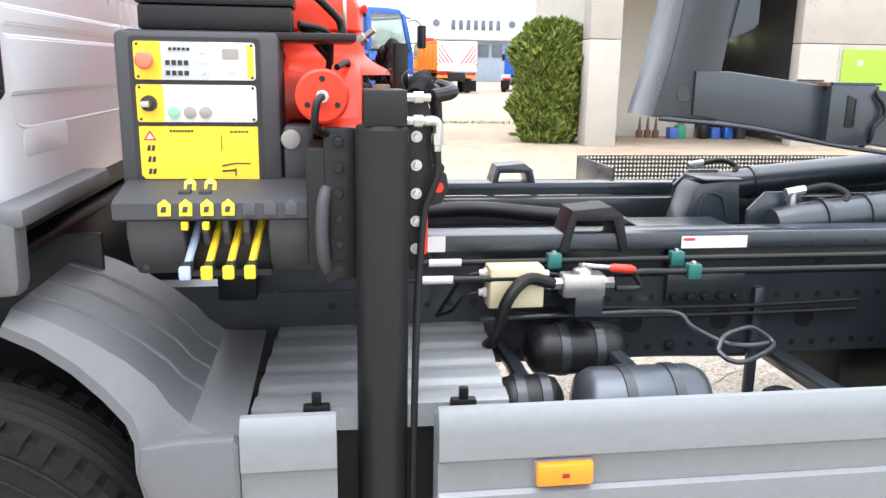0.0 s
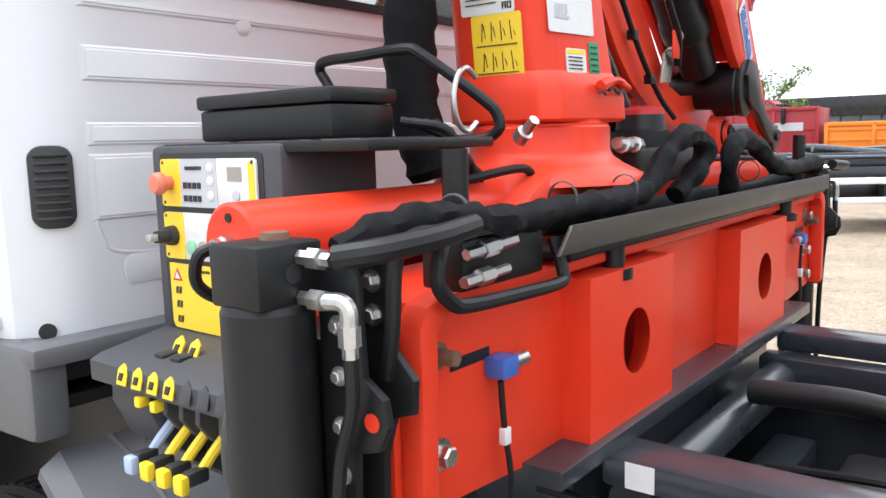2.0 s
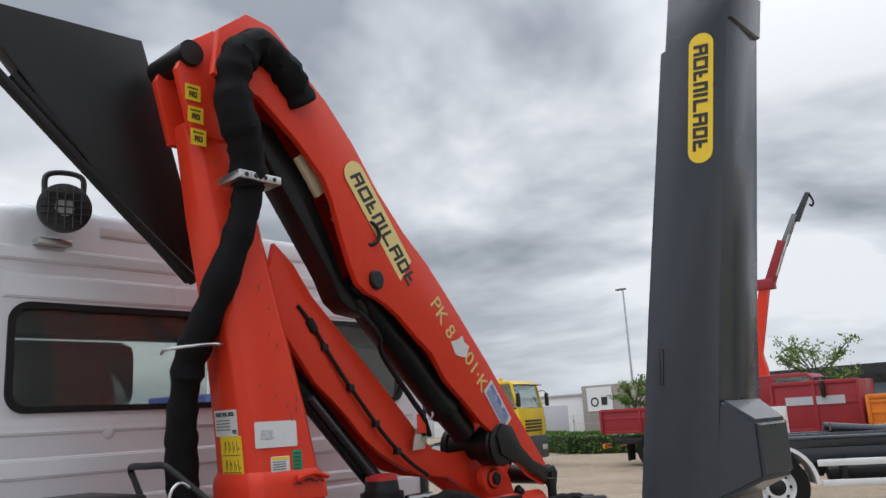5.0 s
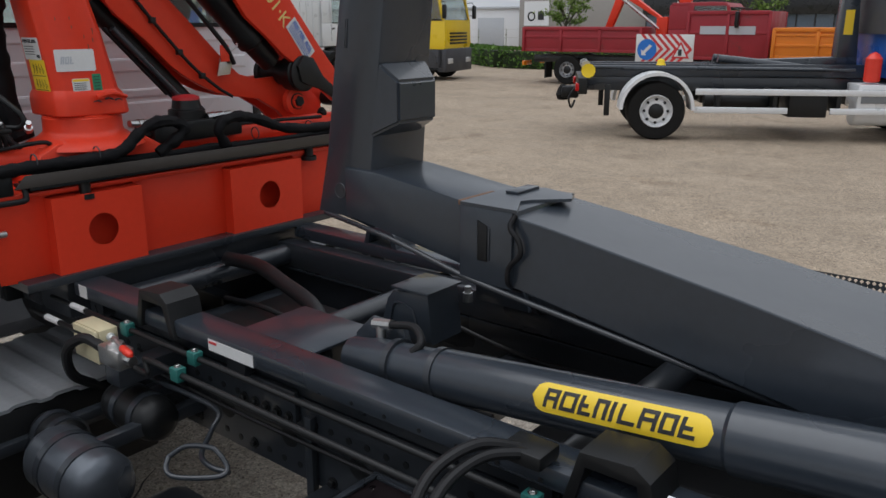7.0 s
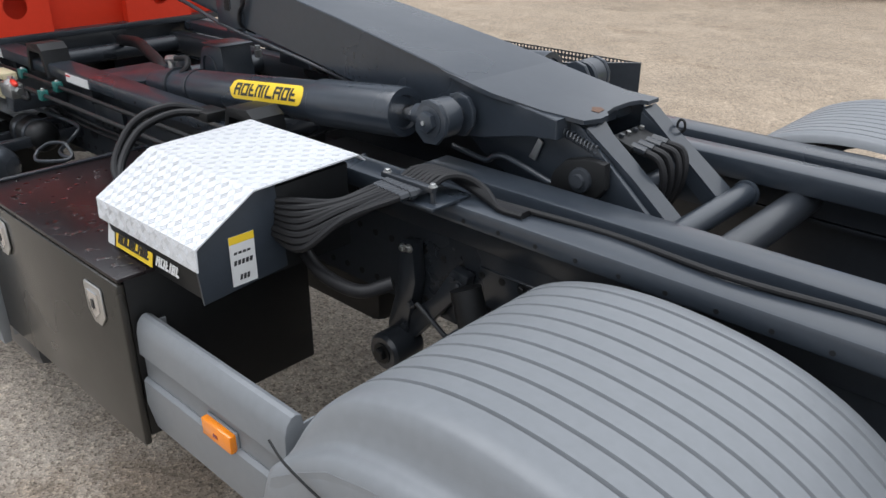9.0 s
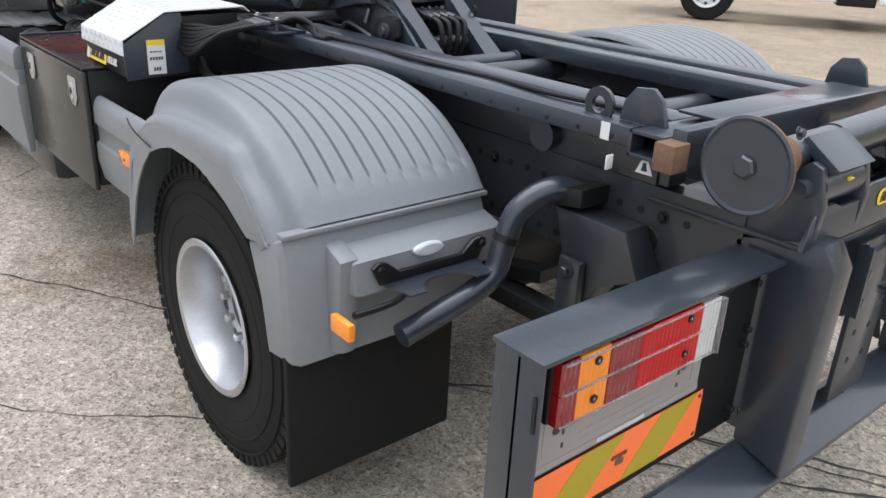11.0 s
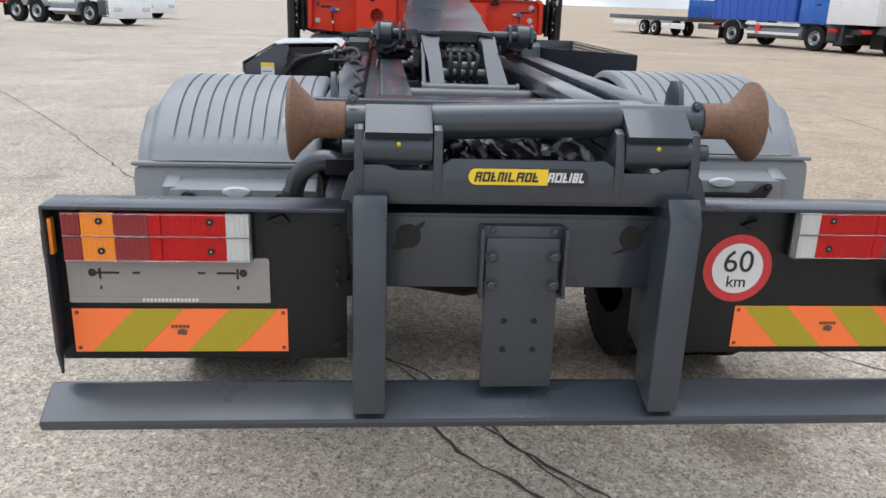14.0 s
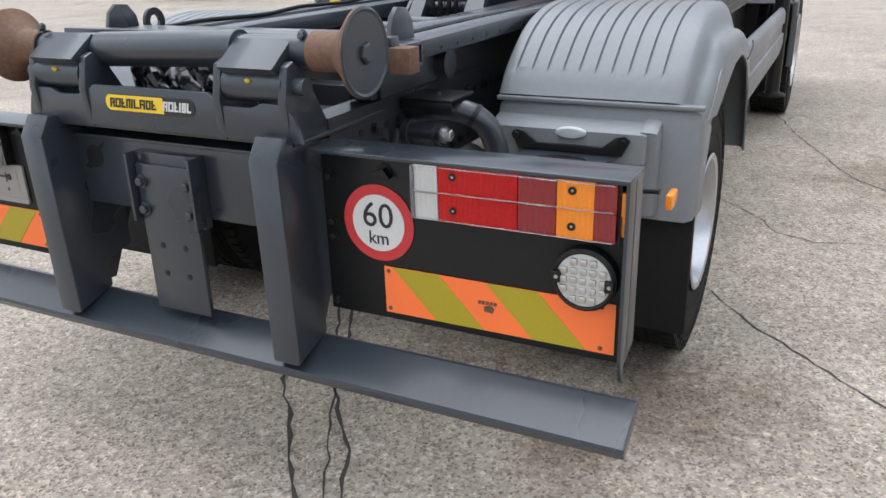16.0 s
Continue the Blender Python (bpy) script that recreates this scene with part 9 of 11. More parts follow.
for y0, y1, z0, z1, high in ((-0.93, 0.93, 2.028, 2.094, 0.045), (-0.93, 0.93, 1.893, 1.963, 0.008), (-0.93, 0.93, 1.772, 1.820, 0.008), (-0.93, 0.93, 1.630, 1.760, 0.008), (-0.91, 0.91, 2.468, 2.556, 0.008), (-0.93, 0.93, 2.592, 2.646, 0.008), (-0.60, 0.60, 2.700, 2.745, 0.03)):
    part("pressed_field", pressed(y0, y1, z0, z1, high=high), WHITE, cab)
dent = lathe(shell(), (XR + 0.0005, -0.545, 2.028), (1, 0, 0), [(0, 0.022), (0.0035, 0.016), (0.0045, 0.006), (0.0045, 0.0)], 20)
part("dent", dent, WHITE, cab)
for z0, z1 in ((1.50, 1.56),):
    part("pressed_panel", prism(shell(), rrect(0.30, z1 - z0, 0.02, 4, -0.72, (z0 + z1) / 2), XR - 0.002, XR + 0.0014, Matrix(((0, 0, 1, 0), (1, 0, 0, 0), (0, 1, 0, 0), (0, 0, 0, 1))), 0.001), WHITE, cab)
part("lower_roll", hose(shell(), [(XR - 0.006, -0.92, 1.66), (XR - 0.006, -0.91, 1.60), (XR - 0.006, -0.86, 1.565), (XR - 0.006, -0.6, 1.56), (XR - 0.006, 0.6, 1.56), (XR - 0.006, 0.92, 1.58)], 0.0075, 12), WHITE, cab)
part("wall_hole", lathe(shell(), (0.318, -1.018, 1.432), (0.9, -0.35, 0), [(0, 0.016), (0.002, 0.016)], 16), INK, cab)
# vents at the rear corners
for s in (-1, 1):
    vm = face((0.332, s * 0.992, 1.70), (0.42 if s < 0 else -0.42, 1, 0), (0, 0, 1))
    v = part("vent", prism(shell(), rrect(0.076, 0.152, 0.026, 6), -0.012, 0.007, vm, 0.004), INK, cab, "black slatted vent")
    for i in range(9):
        part("slat", box(shell(), -0.029, 0.029, -0.0605 + i * 0.0145, -0.0535 + i * 0.0145, 0.007, 0.014, 0.002, vm), INK, v)
    # skirt below the cab
    pts = [(-1.35, 1.415), (0.34, 1.422), (0.375, 1.412), (0.390, 1.39), (0.388, 1.27), (0.38, 1.249), (0.36, 1.246), (0.22, 1.24), (0.10, 1.235), (-0.3, 1.23), (-0.75, 1.10), (-1.35, 1.0)]
    part("skirt", side(pts, s * 1.09, s * 1.02, 0.012), SKIRT, cab, "dark grey plastic skirt")
    part("skirt_joint", box(shell(), 0.110, 0.114, *sorted((s * 1.0905, s * 1.07)), 1.24, 1.425, 0.0), INK, cab)
    part("skirt_back", box(shell(), 0.335, 0.408, *sorted((s * 1.09, s * 0.45)), 1.385, 1.425, 0.01), SKIRT, cab)
    # door with window, handle and badges
    door = part("door", prism(shell(), [(-1.02, 1.41), (0.11, 1.41), (0.12, 1.92), (-1.02, 1.90)] if s > 0 else [(-1.02, 1.41), (0.112, 1.41), (0.106, 1.50), (0.126, 1.54), (0.132, 2.32), (0.07, 2.42), (-0.78, 2.42), (-1.02, 2.0)], -s * 1.083 - 0.006, -s * 1.083 + 0.006, Matrix(((1, 0, 0, 0), (0, 0, -1, 0), (0, 1, 0, 0), (0, 0, 0, 1))), 0.003), WHITE, cab)
    part("door_window", prism(shell(), [(-0.90, 1.90), (0.04, 1.98), (0.08, 2.30), (0.03, 2.40), (-0.72, 2.40), (-0.93, 2.0)], -s * 1.089 - 0.005, -s * 1.089 + 0.005, Matrix(((1, 0, 0, 0), (0, 0, -1, 0), (0, 1, 0, 0), (0, 0, 0, 1))), 0.002), CABGLASS if s > 0 else WINDOW, door)
    part("window_frame", hose(shell(), [(0.04, s * 1.093, 1.98), (0.085, s * 1.093, 2.30), (0.03, s * 1.092, 2.405), (-0.35, s * 1.092, 2.41), (-0.72, s * 1.092, 2.405), (-0.935, s * 1.093, 2.0), (-0.90, s * 1.093, 1.895), (-0.4, s * 1.093, 1.94), (0.04, s * 1.093, 1.98)], 0.019, 8, 3), INK, door, "black rubber window frame")
    part("door_gap", hose(shell(), [(0.114, s * 1.087, 1.40), (0.107, s * 1.087, 1.495), (0.127, s * 1.087, 1.54), (0.131, s * 1.086, 1.7), (0.135, s * 1.084, 2.3)], 0.0035, 6), INK, door)
    part("handle", lathe(shell(), (-0.075, s * 1.10, 1.60), (1, 0, 0), [(0, 0.012), (0.01, 0.017), (0.14, 0.017), (0.155, 0.010)], 16), SKIRT, door, "grey door handle")
for _ in (0,):
    m = face((0.205, -1.0885, 1.45), (1, 0, 0), (0, 0, 1))
    bd = part("emission_badge", prism(shell(), rrect(0.10, 0.026, 0.004, 3), -0.02, 0.003, m, 0.001), CHROME, cab, "chromed badge with plain bars")
    part("badge_lettering", bars(shell(), 7, 0.08, 0.014, m @ Matrix.Translation((0, 0, 0.003)), -0.005, 0), INK, bd)
    m = face((0.187, -1.0885, 1.82), (1, 0, 0), (0, 0, 1))
    yb = part("year_badge", prism(shell(), rrect(0.046, 0.125, 0.022, 5), -0.02, 0.004, m, 0.002), NPLATE, cab, "oval grey year badge")
    part("badge_emblem", bars(prism(shell(), circle(0.016, 20), 0.004, 0.006, m @ Matrix.Translation((0, 0.035, 0))), 1, 0.014, 0.05, m @ Matrix.Translation((0, 0, 0.004)), 0, 0.0, lean=0), INK, yb)
    letters("2011", 0.020, m @ Matrix.Translation((0, -0.042, 0.0052)), "year", YELSTK, yb)
# rust spot at the lower corner
part("rust_spot", lathe(shell(), (0.305, -1.058, 1.411), (0.6, -0.8, 0), [(0, 0.013), (0.002, 0.01), (0.002, 0)], 9), RUST, cab)
# work lamp on the roof edge
wl = thing("work_lamp", (0.40, -0.735, 2.65), "black round work lamp with wire grille on the cab", "work lamp")
part("bracket", box(shell(), 0.345, 0.40, -0.82, -0.71, 2.648, 2.668, 0.003), STEEL, wl)
part("body", lathe(shell(), (0.36, -0.735, 2.765), (0.9, -0.25, 0.05), [(0, 0.03), (0.02, 0.07), (0.06, 0.085), (0.075, 0.085), (0.078, 0.078)], 32), INK, wl)
d = Vector((0.9, -0.25, 0.05)).normalized()
c = Vector((0.36, -0.735, 2.765)) + d * 0.07
part("lens", lathe(shell(), c - d * 0.004, d, [(0, 0.076), (0.006, 0.07), (0.012, 0.03), (0.013, 0)], 32), CLEARLENS, wl, "ribbed clear lens")
gr = shell()
sx = d.cross(Vector((0, 0, 1))).normalized()
uz = sx.cross(d)
for k in (-0.05, -0.025, 0, 0.025, 0.05):
    w = math.sqrt(0.076**2 - k * k)
    rod(gr, c + d * 0.014 + sx * k - uz * w, c + d * 0.014 + sx * k + uz * w, 0.003, n=6)
    rod(gr, c + d * 0.014 + uz * k - sx * w, c + d * 0.014 + uz * k + sx * w, 0.003, n=6)
part("wire_grille", gr, INK, wl)
part("handle", hose(shell(), [c - d * 0.03 + sx * 0.06 + uz * 0.06, c - d * 0.03 + sx * 0.055 + uz * 0.12, c - d * 0.03 + uz * 0.135, c - d * 0.03 - sx * 0.055 + uz * 0.12, c - d * 0.03 - sx * 0.06 + uz * 0.06], 0.010, 10), INK, wl)
# mirror and arm
mr = thing("cab_mirror", (-0.9, -1.3, 1.9), "black wing mirror on a long arm", "mirror")
part("arm", hose(shell(), [(-0.75, -1.10, 2.40), (-0.85, -1.25, 2.42), (-0.95, -1.42, 2.42)], 0.018, 10), INK, mr)
part("housing", box(shell(), -1.0, -0.88, -1.55, -1.33, 1.95, 2.45, 0.03), INK, mr)
solo("roof_marker", lathe(shell(), (-0.02, -1.06, 2.50), (-0.3, -0.7, 0.4), [(0, 0.02), (0.02, 0.03), (0.05, 0.03), (0.075, 0.018), (0.078, 0)], 16), INK, "small dark lamp above the cab door", "marker lamp")
part("floor_plate", box(shell(), -1.4, 0.33, -1.0, 1.0, 1.33, 1.40, 0.01), DARK, cab)
part("under_cab", box(shell(), -1.2, 0.30, -0.5, 0.5, 0.75, 1.33, 0.05), DARK, cab)
# dark sheets added to keep the space around the front wheels black
part("arch_void_sheet", box(shell(), -1.25, 0.42, -0.62, -0.60, 0.55, 1.28, 0.01), DARK, cab)
part("arch_void_sheet", box(shell(), -1.25, 0.42, 0.60, 0.62, 0.55, 1.28, 0.01), DARK, cab)
part("wheel_arch_top", box(shell(), -1.25, 0.34, -1.02, 1.02, 1.28, 1.31, 0.01), DARK, cab)
part("front_liner", box(shell(), -1.3, -1.25, -1.02, 1.02, 0.4, 1.3, 0.01), DARK, cab)
part("front_panel", box(shell(), -1.66, -1.56, -1.04, 1.04, 0.5, 1.84, 0.05), WHITE, cab)
part("windscreen", prism(shell(), [(-0.98, 0.0), (0.98, 0.0), (0.95, 0.74), (-0.95, 0.74)], 0.0, 0.006, face((-1.60, 0, 1.87), (0, 1, 0), (0.12, 0, 1))), CABGLASS, cab)

# ---- yard behind the lorry: materials ----
def leafy(name, a, b, c):
    m = mat(name, b, 0.55, vary=0.1, spec=0.25)
    nt = m.node_tree
    g, r = nt.nodes.new("ShaderNodeNewGeometry"), nt.nodes.new("ShaderNodeValToRGB")
    e = r.color_ramp.elements
    e[0].color, e[1].color = (*a, 1), (*c, 1)
    e.new(0.5).color = (*b, 1)
    nt.links.new(g.outputs["Random Per Island"], r.inputs[0])
    nt.links.new(r.outputs[0], nt.nodes["Principled BSDF"].inputs["Base Color"])
    return m


BLUEP = mat("blue_cab_paint", (0.012, 0.10, 0.42), 0.3, vary=0.05, coat=0.4)
YELP = mat("yellow_cab_paint", (0.78, 0.55, 0.012), 0.33, vary=0.05, coat=0.3)
ORANGEP = mat("orange_paint", (0.72, 0.20, 0.012), 0.42, vary=0.1, stain=(0.32, 0.13, 0.04), stain_at=0.62)
DKRED = mat("dark_red_body_paint", (0.30, 0.018, 0.028), 0.45, vary=0.14, stain=(0.16, 0.03, 0.03), stain_at=0.6)
SILVER = mat("silver_rail_paint", (0.72, 0.73, 0.74), 0.35, 0.2, vary=0.06)
TRUCKWHITE = mat("lorry_white_paint", (0.74, 0.75, 0.76), 0.35, vary=0.06, stain=(0.42, 0.41, 0.4), stain_at=0.68)
CURTAIN = mat("blue_tarpaulin", (0.03, 0.10, 0.45), 0.5, vary=0.08, stretch=(6, 6, 0.5))
CONCWALL = mat("washed_concrete", (0.43, 0.40, 0.36), 0.85, vary=0.14, scale=6, bump=0.6, bump_scale=130, stain=(0.30, 0.28, 0.26), stain_at=0.6, stain_scale=1.4)
PLASTER = mat("pale_inner_wall", (0.55, 0.52, 0.45), 0.8, vary=0.08, scale=2)
FACADE = mat("white_facade_sheet", (0.74, 0.75, 0.77), 0.5, vary=0.04, scale=2)
FASCIA = mat("black_fascia", (0.018, 0.018, 0.02), 0.3, vary=0.1)
BRICK = mat("brown_brick_wall", (0.22, 0.10, 0.065), 0.8, vary=0.2, scale=8)
GREENSIGN = mat("lime_green_panel", (0.28, 0.52, 0.03), 0.45, vary=0.04)
PANE = glass("cab_pane", (0.75, 0.82, 0.80), 0.02, 0.92)
FARPANE = mat("far_window", (0.10, 0.13, 0.17), 0.08, vary=0.2, scale=1.5, spec=0.7)
GRASS = leafy("grass_blades", (0.06, 0.13, 0.015), (0.10, 0.20, 0.025), (0.15, 0.26, 0.04))
TURF = mat("turf_soil", (0.07, 0.15, 0.02), 0.9, vary=0.3, scale=6)
CONIFER = leafy("conifer_needles", (0.05, 0.095, 0.022), (0.15, 0.21, 0.04), (0.34, 0.34, 0.085))
LEAF = leafy("hedge_leaves", (0.03, 0.085, 0.012), (0.07, 0.15, 0.02), (0.12, 0.22, 0.035))
SPRING = leafy("young_leaves", (0.10, 0.16, 0.03), (0.15, 0.22, 0.045), (0.22, 0.28, 0.07))
BARK = mat("grey_bark", (0.09, 0.075, 0.06), 0.9, vary=0.25, scale=12, bump=0.5)
TUBE = bpy.data.materials.new("fluorescent_tube")
TUBE.use_nodes = True
TUBE.node_tree.nodes["Principled BSDF"].inputs["Emission Color"].default_value = (1.0, 0.93, 0.55, 1)
TUBE.node_tree.nodes["Principled BSDF"].inputs["Emission Strength"].default_value = 9


# ---- other lorries ----
def road_wheel(root, x, y, r=0.5, rim=None, wide=0.3):
    out = 1 if y > 0 else -1
    ax, c = Vector((0, out, 0)), Vector((x, y - out * wide / 2, r))
    q = wide / 2
    w = part("wheel", lathe(shell(), c + ax * (q - 0.1), ax, [(0, 0.15), (0.06, 0.14), (0.1, 0.07), (0.105, 0.0)], 14), DARK, root)
    part("tyre", lathe(shell(), c, ax, [(-q, r * 0.56), (-q, r * 0.9), (-q * 0.8, r), (q * 0.8, r), (q * 0.96, r * 0.95), (q, r * 0.8), (q * 0.9, r * 0.575)], 30, False), RUBBER, w)
    part("rim", lathe(shell(), c + ax * q, ax, [(-0.02, r * 0.575), (0.005, r * 0.55), (-0.05, r * 0.5), (-0.10, r * 0.44), (-0.05, r * 0.33), (-0.05, r * 0.2), (-0.12, 0.0)], 26, False), rim or ALLOY, w)
    for i in range(8):
        a = 2 * math.pi * i / 8
        u = Vector((math.cos(a), 0, math.sin(a)))
        part("hand_hole", lathe(shell(), c + ax * (q - 0.07) + u * r * 0.40, ax, [(0, r * 0.055), (0.006, r * 0.05)], 8), DARK, w)
    return w


def arc_guard(root, x, y0, y1, r, m, z=0.5, thick=0.05, span=(0, 180), name="mudguard"):
    pts = []
    for rr, sgn in ((r, 1), (r - thick, -1)):
        row = [(x + rr * math.cos(radians(span[0] + (span[1] - span[0]) * i / 18)), z + rr * math.sin(radians(span[0] + (span[1] - span[0]) * i / 18))) for i in range(19)]
        pts += row[::sgn]
    return part(name, side(pts, y0, y1, 0.0), m, root)


def lorry_frame(root, x0, x1, z=0.95):
    for y in (-0.42, 0.42):
        part("frame_rail", box(shell(), x0, x1, y - 0.04, y + 0.04, z - 0.13, z + 0.13, 0.01), FRAME, root)
    x = x0 + 0.3
    while x < x1:
        part("cross_member", box(shell(), x - 0.06, x + 0.06, -0.38, 0.38, z - 0.1, z + 0.08, 0.01), FRAME, root)
        x += 1.1


def tractor_cab(root, x0, x1, z0, belt, top, m, skirt=None, quarter=False, half=1.2, deflector=False):
    """A tilt cab over the front axle: x0 is its back, x1 its front."""
    skirt = skirt or DARK
    body = part("cab_body", side([(x0, z0), (x1 - 0.02, z0), (x1 + 0.03, z0 + 0.2), (x1, belt), (x0, belt)], -half, half, 0.03), m, root)
    part("roof", side([(x0, top - 0.14), (x1 - 0.22, top - 0.16), (x1 - 0.34, top - 0.02), (x1 - 0.7, top), (x0 + 0.08, top - 0.02)], -half + 0.04, half - 0.04, 0.04), m, body)
    part("back_wall", box(shell(), x0, x0 + 0.06, -half + 0.02, half - 0.02, belt, top - 0.1, 0.01), m, body)
    b = x0 + (1.02 if quarter else 0.75) * (x1 - x0) / 2.3
    for s in (-1, 1):
        y0, y1 = sorted((s * half, s * (half - 0.07)))
        part("pillar", side([(x1 - 0.13, belt), (x1 - 0.02, belt), (x1 - 0.22, top - 0.12), (x1 - 0.32, top - 0.12)], y0, y1, 0.01), m, body)
        part("pillar", side([(b - 0.1, belt), (b + 0.1, belt), (b + 0.1, top - 0.1), (b - 0.1, top - 0.1)], y0, y1, 0.01), m, body)
        if quarter:
            part("quarter_panel", side([(x0, belt), (x0 + 0.12, belt), (x0 + 0.14, top - 0.12), (x0, top - 0.12)], y0, y1, 0.01), m, body)
            part("quarter_panel", side([(x0 + 0.58, belt), (b, belt), (b, top - 0.12), (x0 + 0.6, top - 0.12)], y0, y1, 0.01), m, body)
            part("quarter_window", side([(x0 + 0.1, belt), (x0 + 0.6, belt), (x0 + 0.6, top - 0.12), (x0 + 0.1, top - 0.12)], s * (half - 0.035), s * (half - 0.04), 0.0), PANE, body)
        else:
            part("quarter_panel", side([(x0, belt), (b, belt), (b, top - 0.12), (x0, top - 0.12)], y0, y1, 0.01), m, body)
        part("door_window", side([(b, belt), (x1 - 0.1, belt), (x1 - 0.28, top - 0.12), (b, top - 0.12)], s * (half - 0.035), s * (half - 0.04), 0.0), PANE, body)
        part("window_seal", side([(b + 0.08, belt - 0.02), (x1 - 0.1, belt - 0.02), (x1 - 0.1, belt + 0.03), (b + 0.08, belt + 0.03)], s * (half + 0.002), s * (half + 0.012), 0.0), DARK, body)
        part("door_seam", side([(b + 0.02, z0 + 0.25), (b + 0.035, z0 + 0.25), (b + 0.035, belt), (b + 0.02, belt)], s * (half + 0.001), s * (half + 0.005), 0.0), DARK, body)
        part("door_handle", box(shell(), b + 0.1, b + 0.3, s * half - 0.015, s * half + 0.02, belt - 0.28, belt - 0.2, 0.01), DARK, body)
        mir = part("mirror", box(shell(), x1 + 0.02, x1 + 0.14, s * (half + 0.08), s * (half + 0.3), belt + 0.05, belt + 0.55, 0.04), DARK, body)
        mb = shell()
        for z in (belt + 0.12, belt + 0.6):
            hose(mb, [(x1 - 0.15, s * half, z + 0.03), (x1 + 0.02, s * (half + 0.06), z + 0.05), (x1 + 0.08, s * (half + 0.16), z - 0.04)], 0.014, 6, 4)
        part("mirror_arm", mb, DARK, mir)
        part("step", box(shell(), x1 - 0.75, x1 - 0.08, s * half - 0.14 if s > 0 else -half, half if s > 0 else -half + 0.14, 0.38, 0.43, 0.01), DARK, body)
        part("step_panel", box(shell(), x1 - 0.72, x1 - 0.06, min(s * half, s * (half - 0.2)), max(s * half, s * (half - 0.2)), 0.45, z0, 0.03), skirt, body)
        lamp = part("headlamp", box(shell(), x1 + 0.02, x1 + 0.10, s * 0.85 - 0.24, s * 0.85 + 0.24, 0.62, 0.82, 0.03), CLEARLENS, body)
    part("windscreen", prism(shell(), [(-half + 0.1, 0), (half - 0.1, 0), (half - 0.1, math.hypot(0.24, top - belt - 0.12)), (-half + 0.1, math.hypot(0.24, top - belt - 0.12))], 0, 0.01, face((x1 - 0.06, 0, belt), (0, 1, 0), (-0.24, 0, top - belt - 0.12))), PANE, body)
    part("bumper", box(shell(), x1 - 0.3, x1 + 0.08, -half, half, 0.32, z0 + 0.02, 0.05), skirt if m is not TRUCKWHITE else m, body)
    for i in range(4):
        part("grille_slat", box(shell(), x1 + 0.02, x1 + 0.05, -0.8, 0.8, z0 + 0.18 + 0.12 * i, z0 + 0.25 + 0.12 * i, 0.01), DARK, body)
    for y in (-0.55, 0.55):
        st = side([(x0 + 0.5, belt - 0.3), (x0 + 1.0, belt - 0.3), (x0 + 0.95, belt - 0.1), (x0 + 0.68, belt - 0.08), (x0 + 0.58, belt + 0.55), (x0 + 0.42, belt + 0.55)], y - 0.25, y + 0.25, 0.03)
        part("seat", st, CONSOLE, body)
    part("sun_visor", box(shell(), x1 - 0.22, x1 + 0.06, -half + 0.15, half - 0.15, top - 0.2, top - 0.17, 0.01), DARK, body)
    if deflector:
        part("deflector", side([(x0 - 0.12, belt - 0.1), (x0 + 0.1, belt - 0.1), (x0 + 0.12, top + 0.02), (x0 + 0.02, top + 0.06), (x0 - 0.12, top + 0.06)], -half, half, 0.03), CONSOLE, body)
    return body


def place(root, x, y, yaw):
    root.matrix_basis = pose(x, y, rise(x, y), 0, 0, yaw)
    return root


def tank(root, x0, x1, y, z, r, m, name="fuel_tank"):
    part(name, lathe(shell(), (x0, y, z), (1, 0, 0), [(0, 0.0), (0, r * 0.85), (0.03, r), (x1 - x0 - 0.03, r), (x1 - x0, r * 0.85), (x1 - x0, 0)], 20, False), m, root)


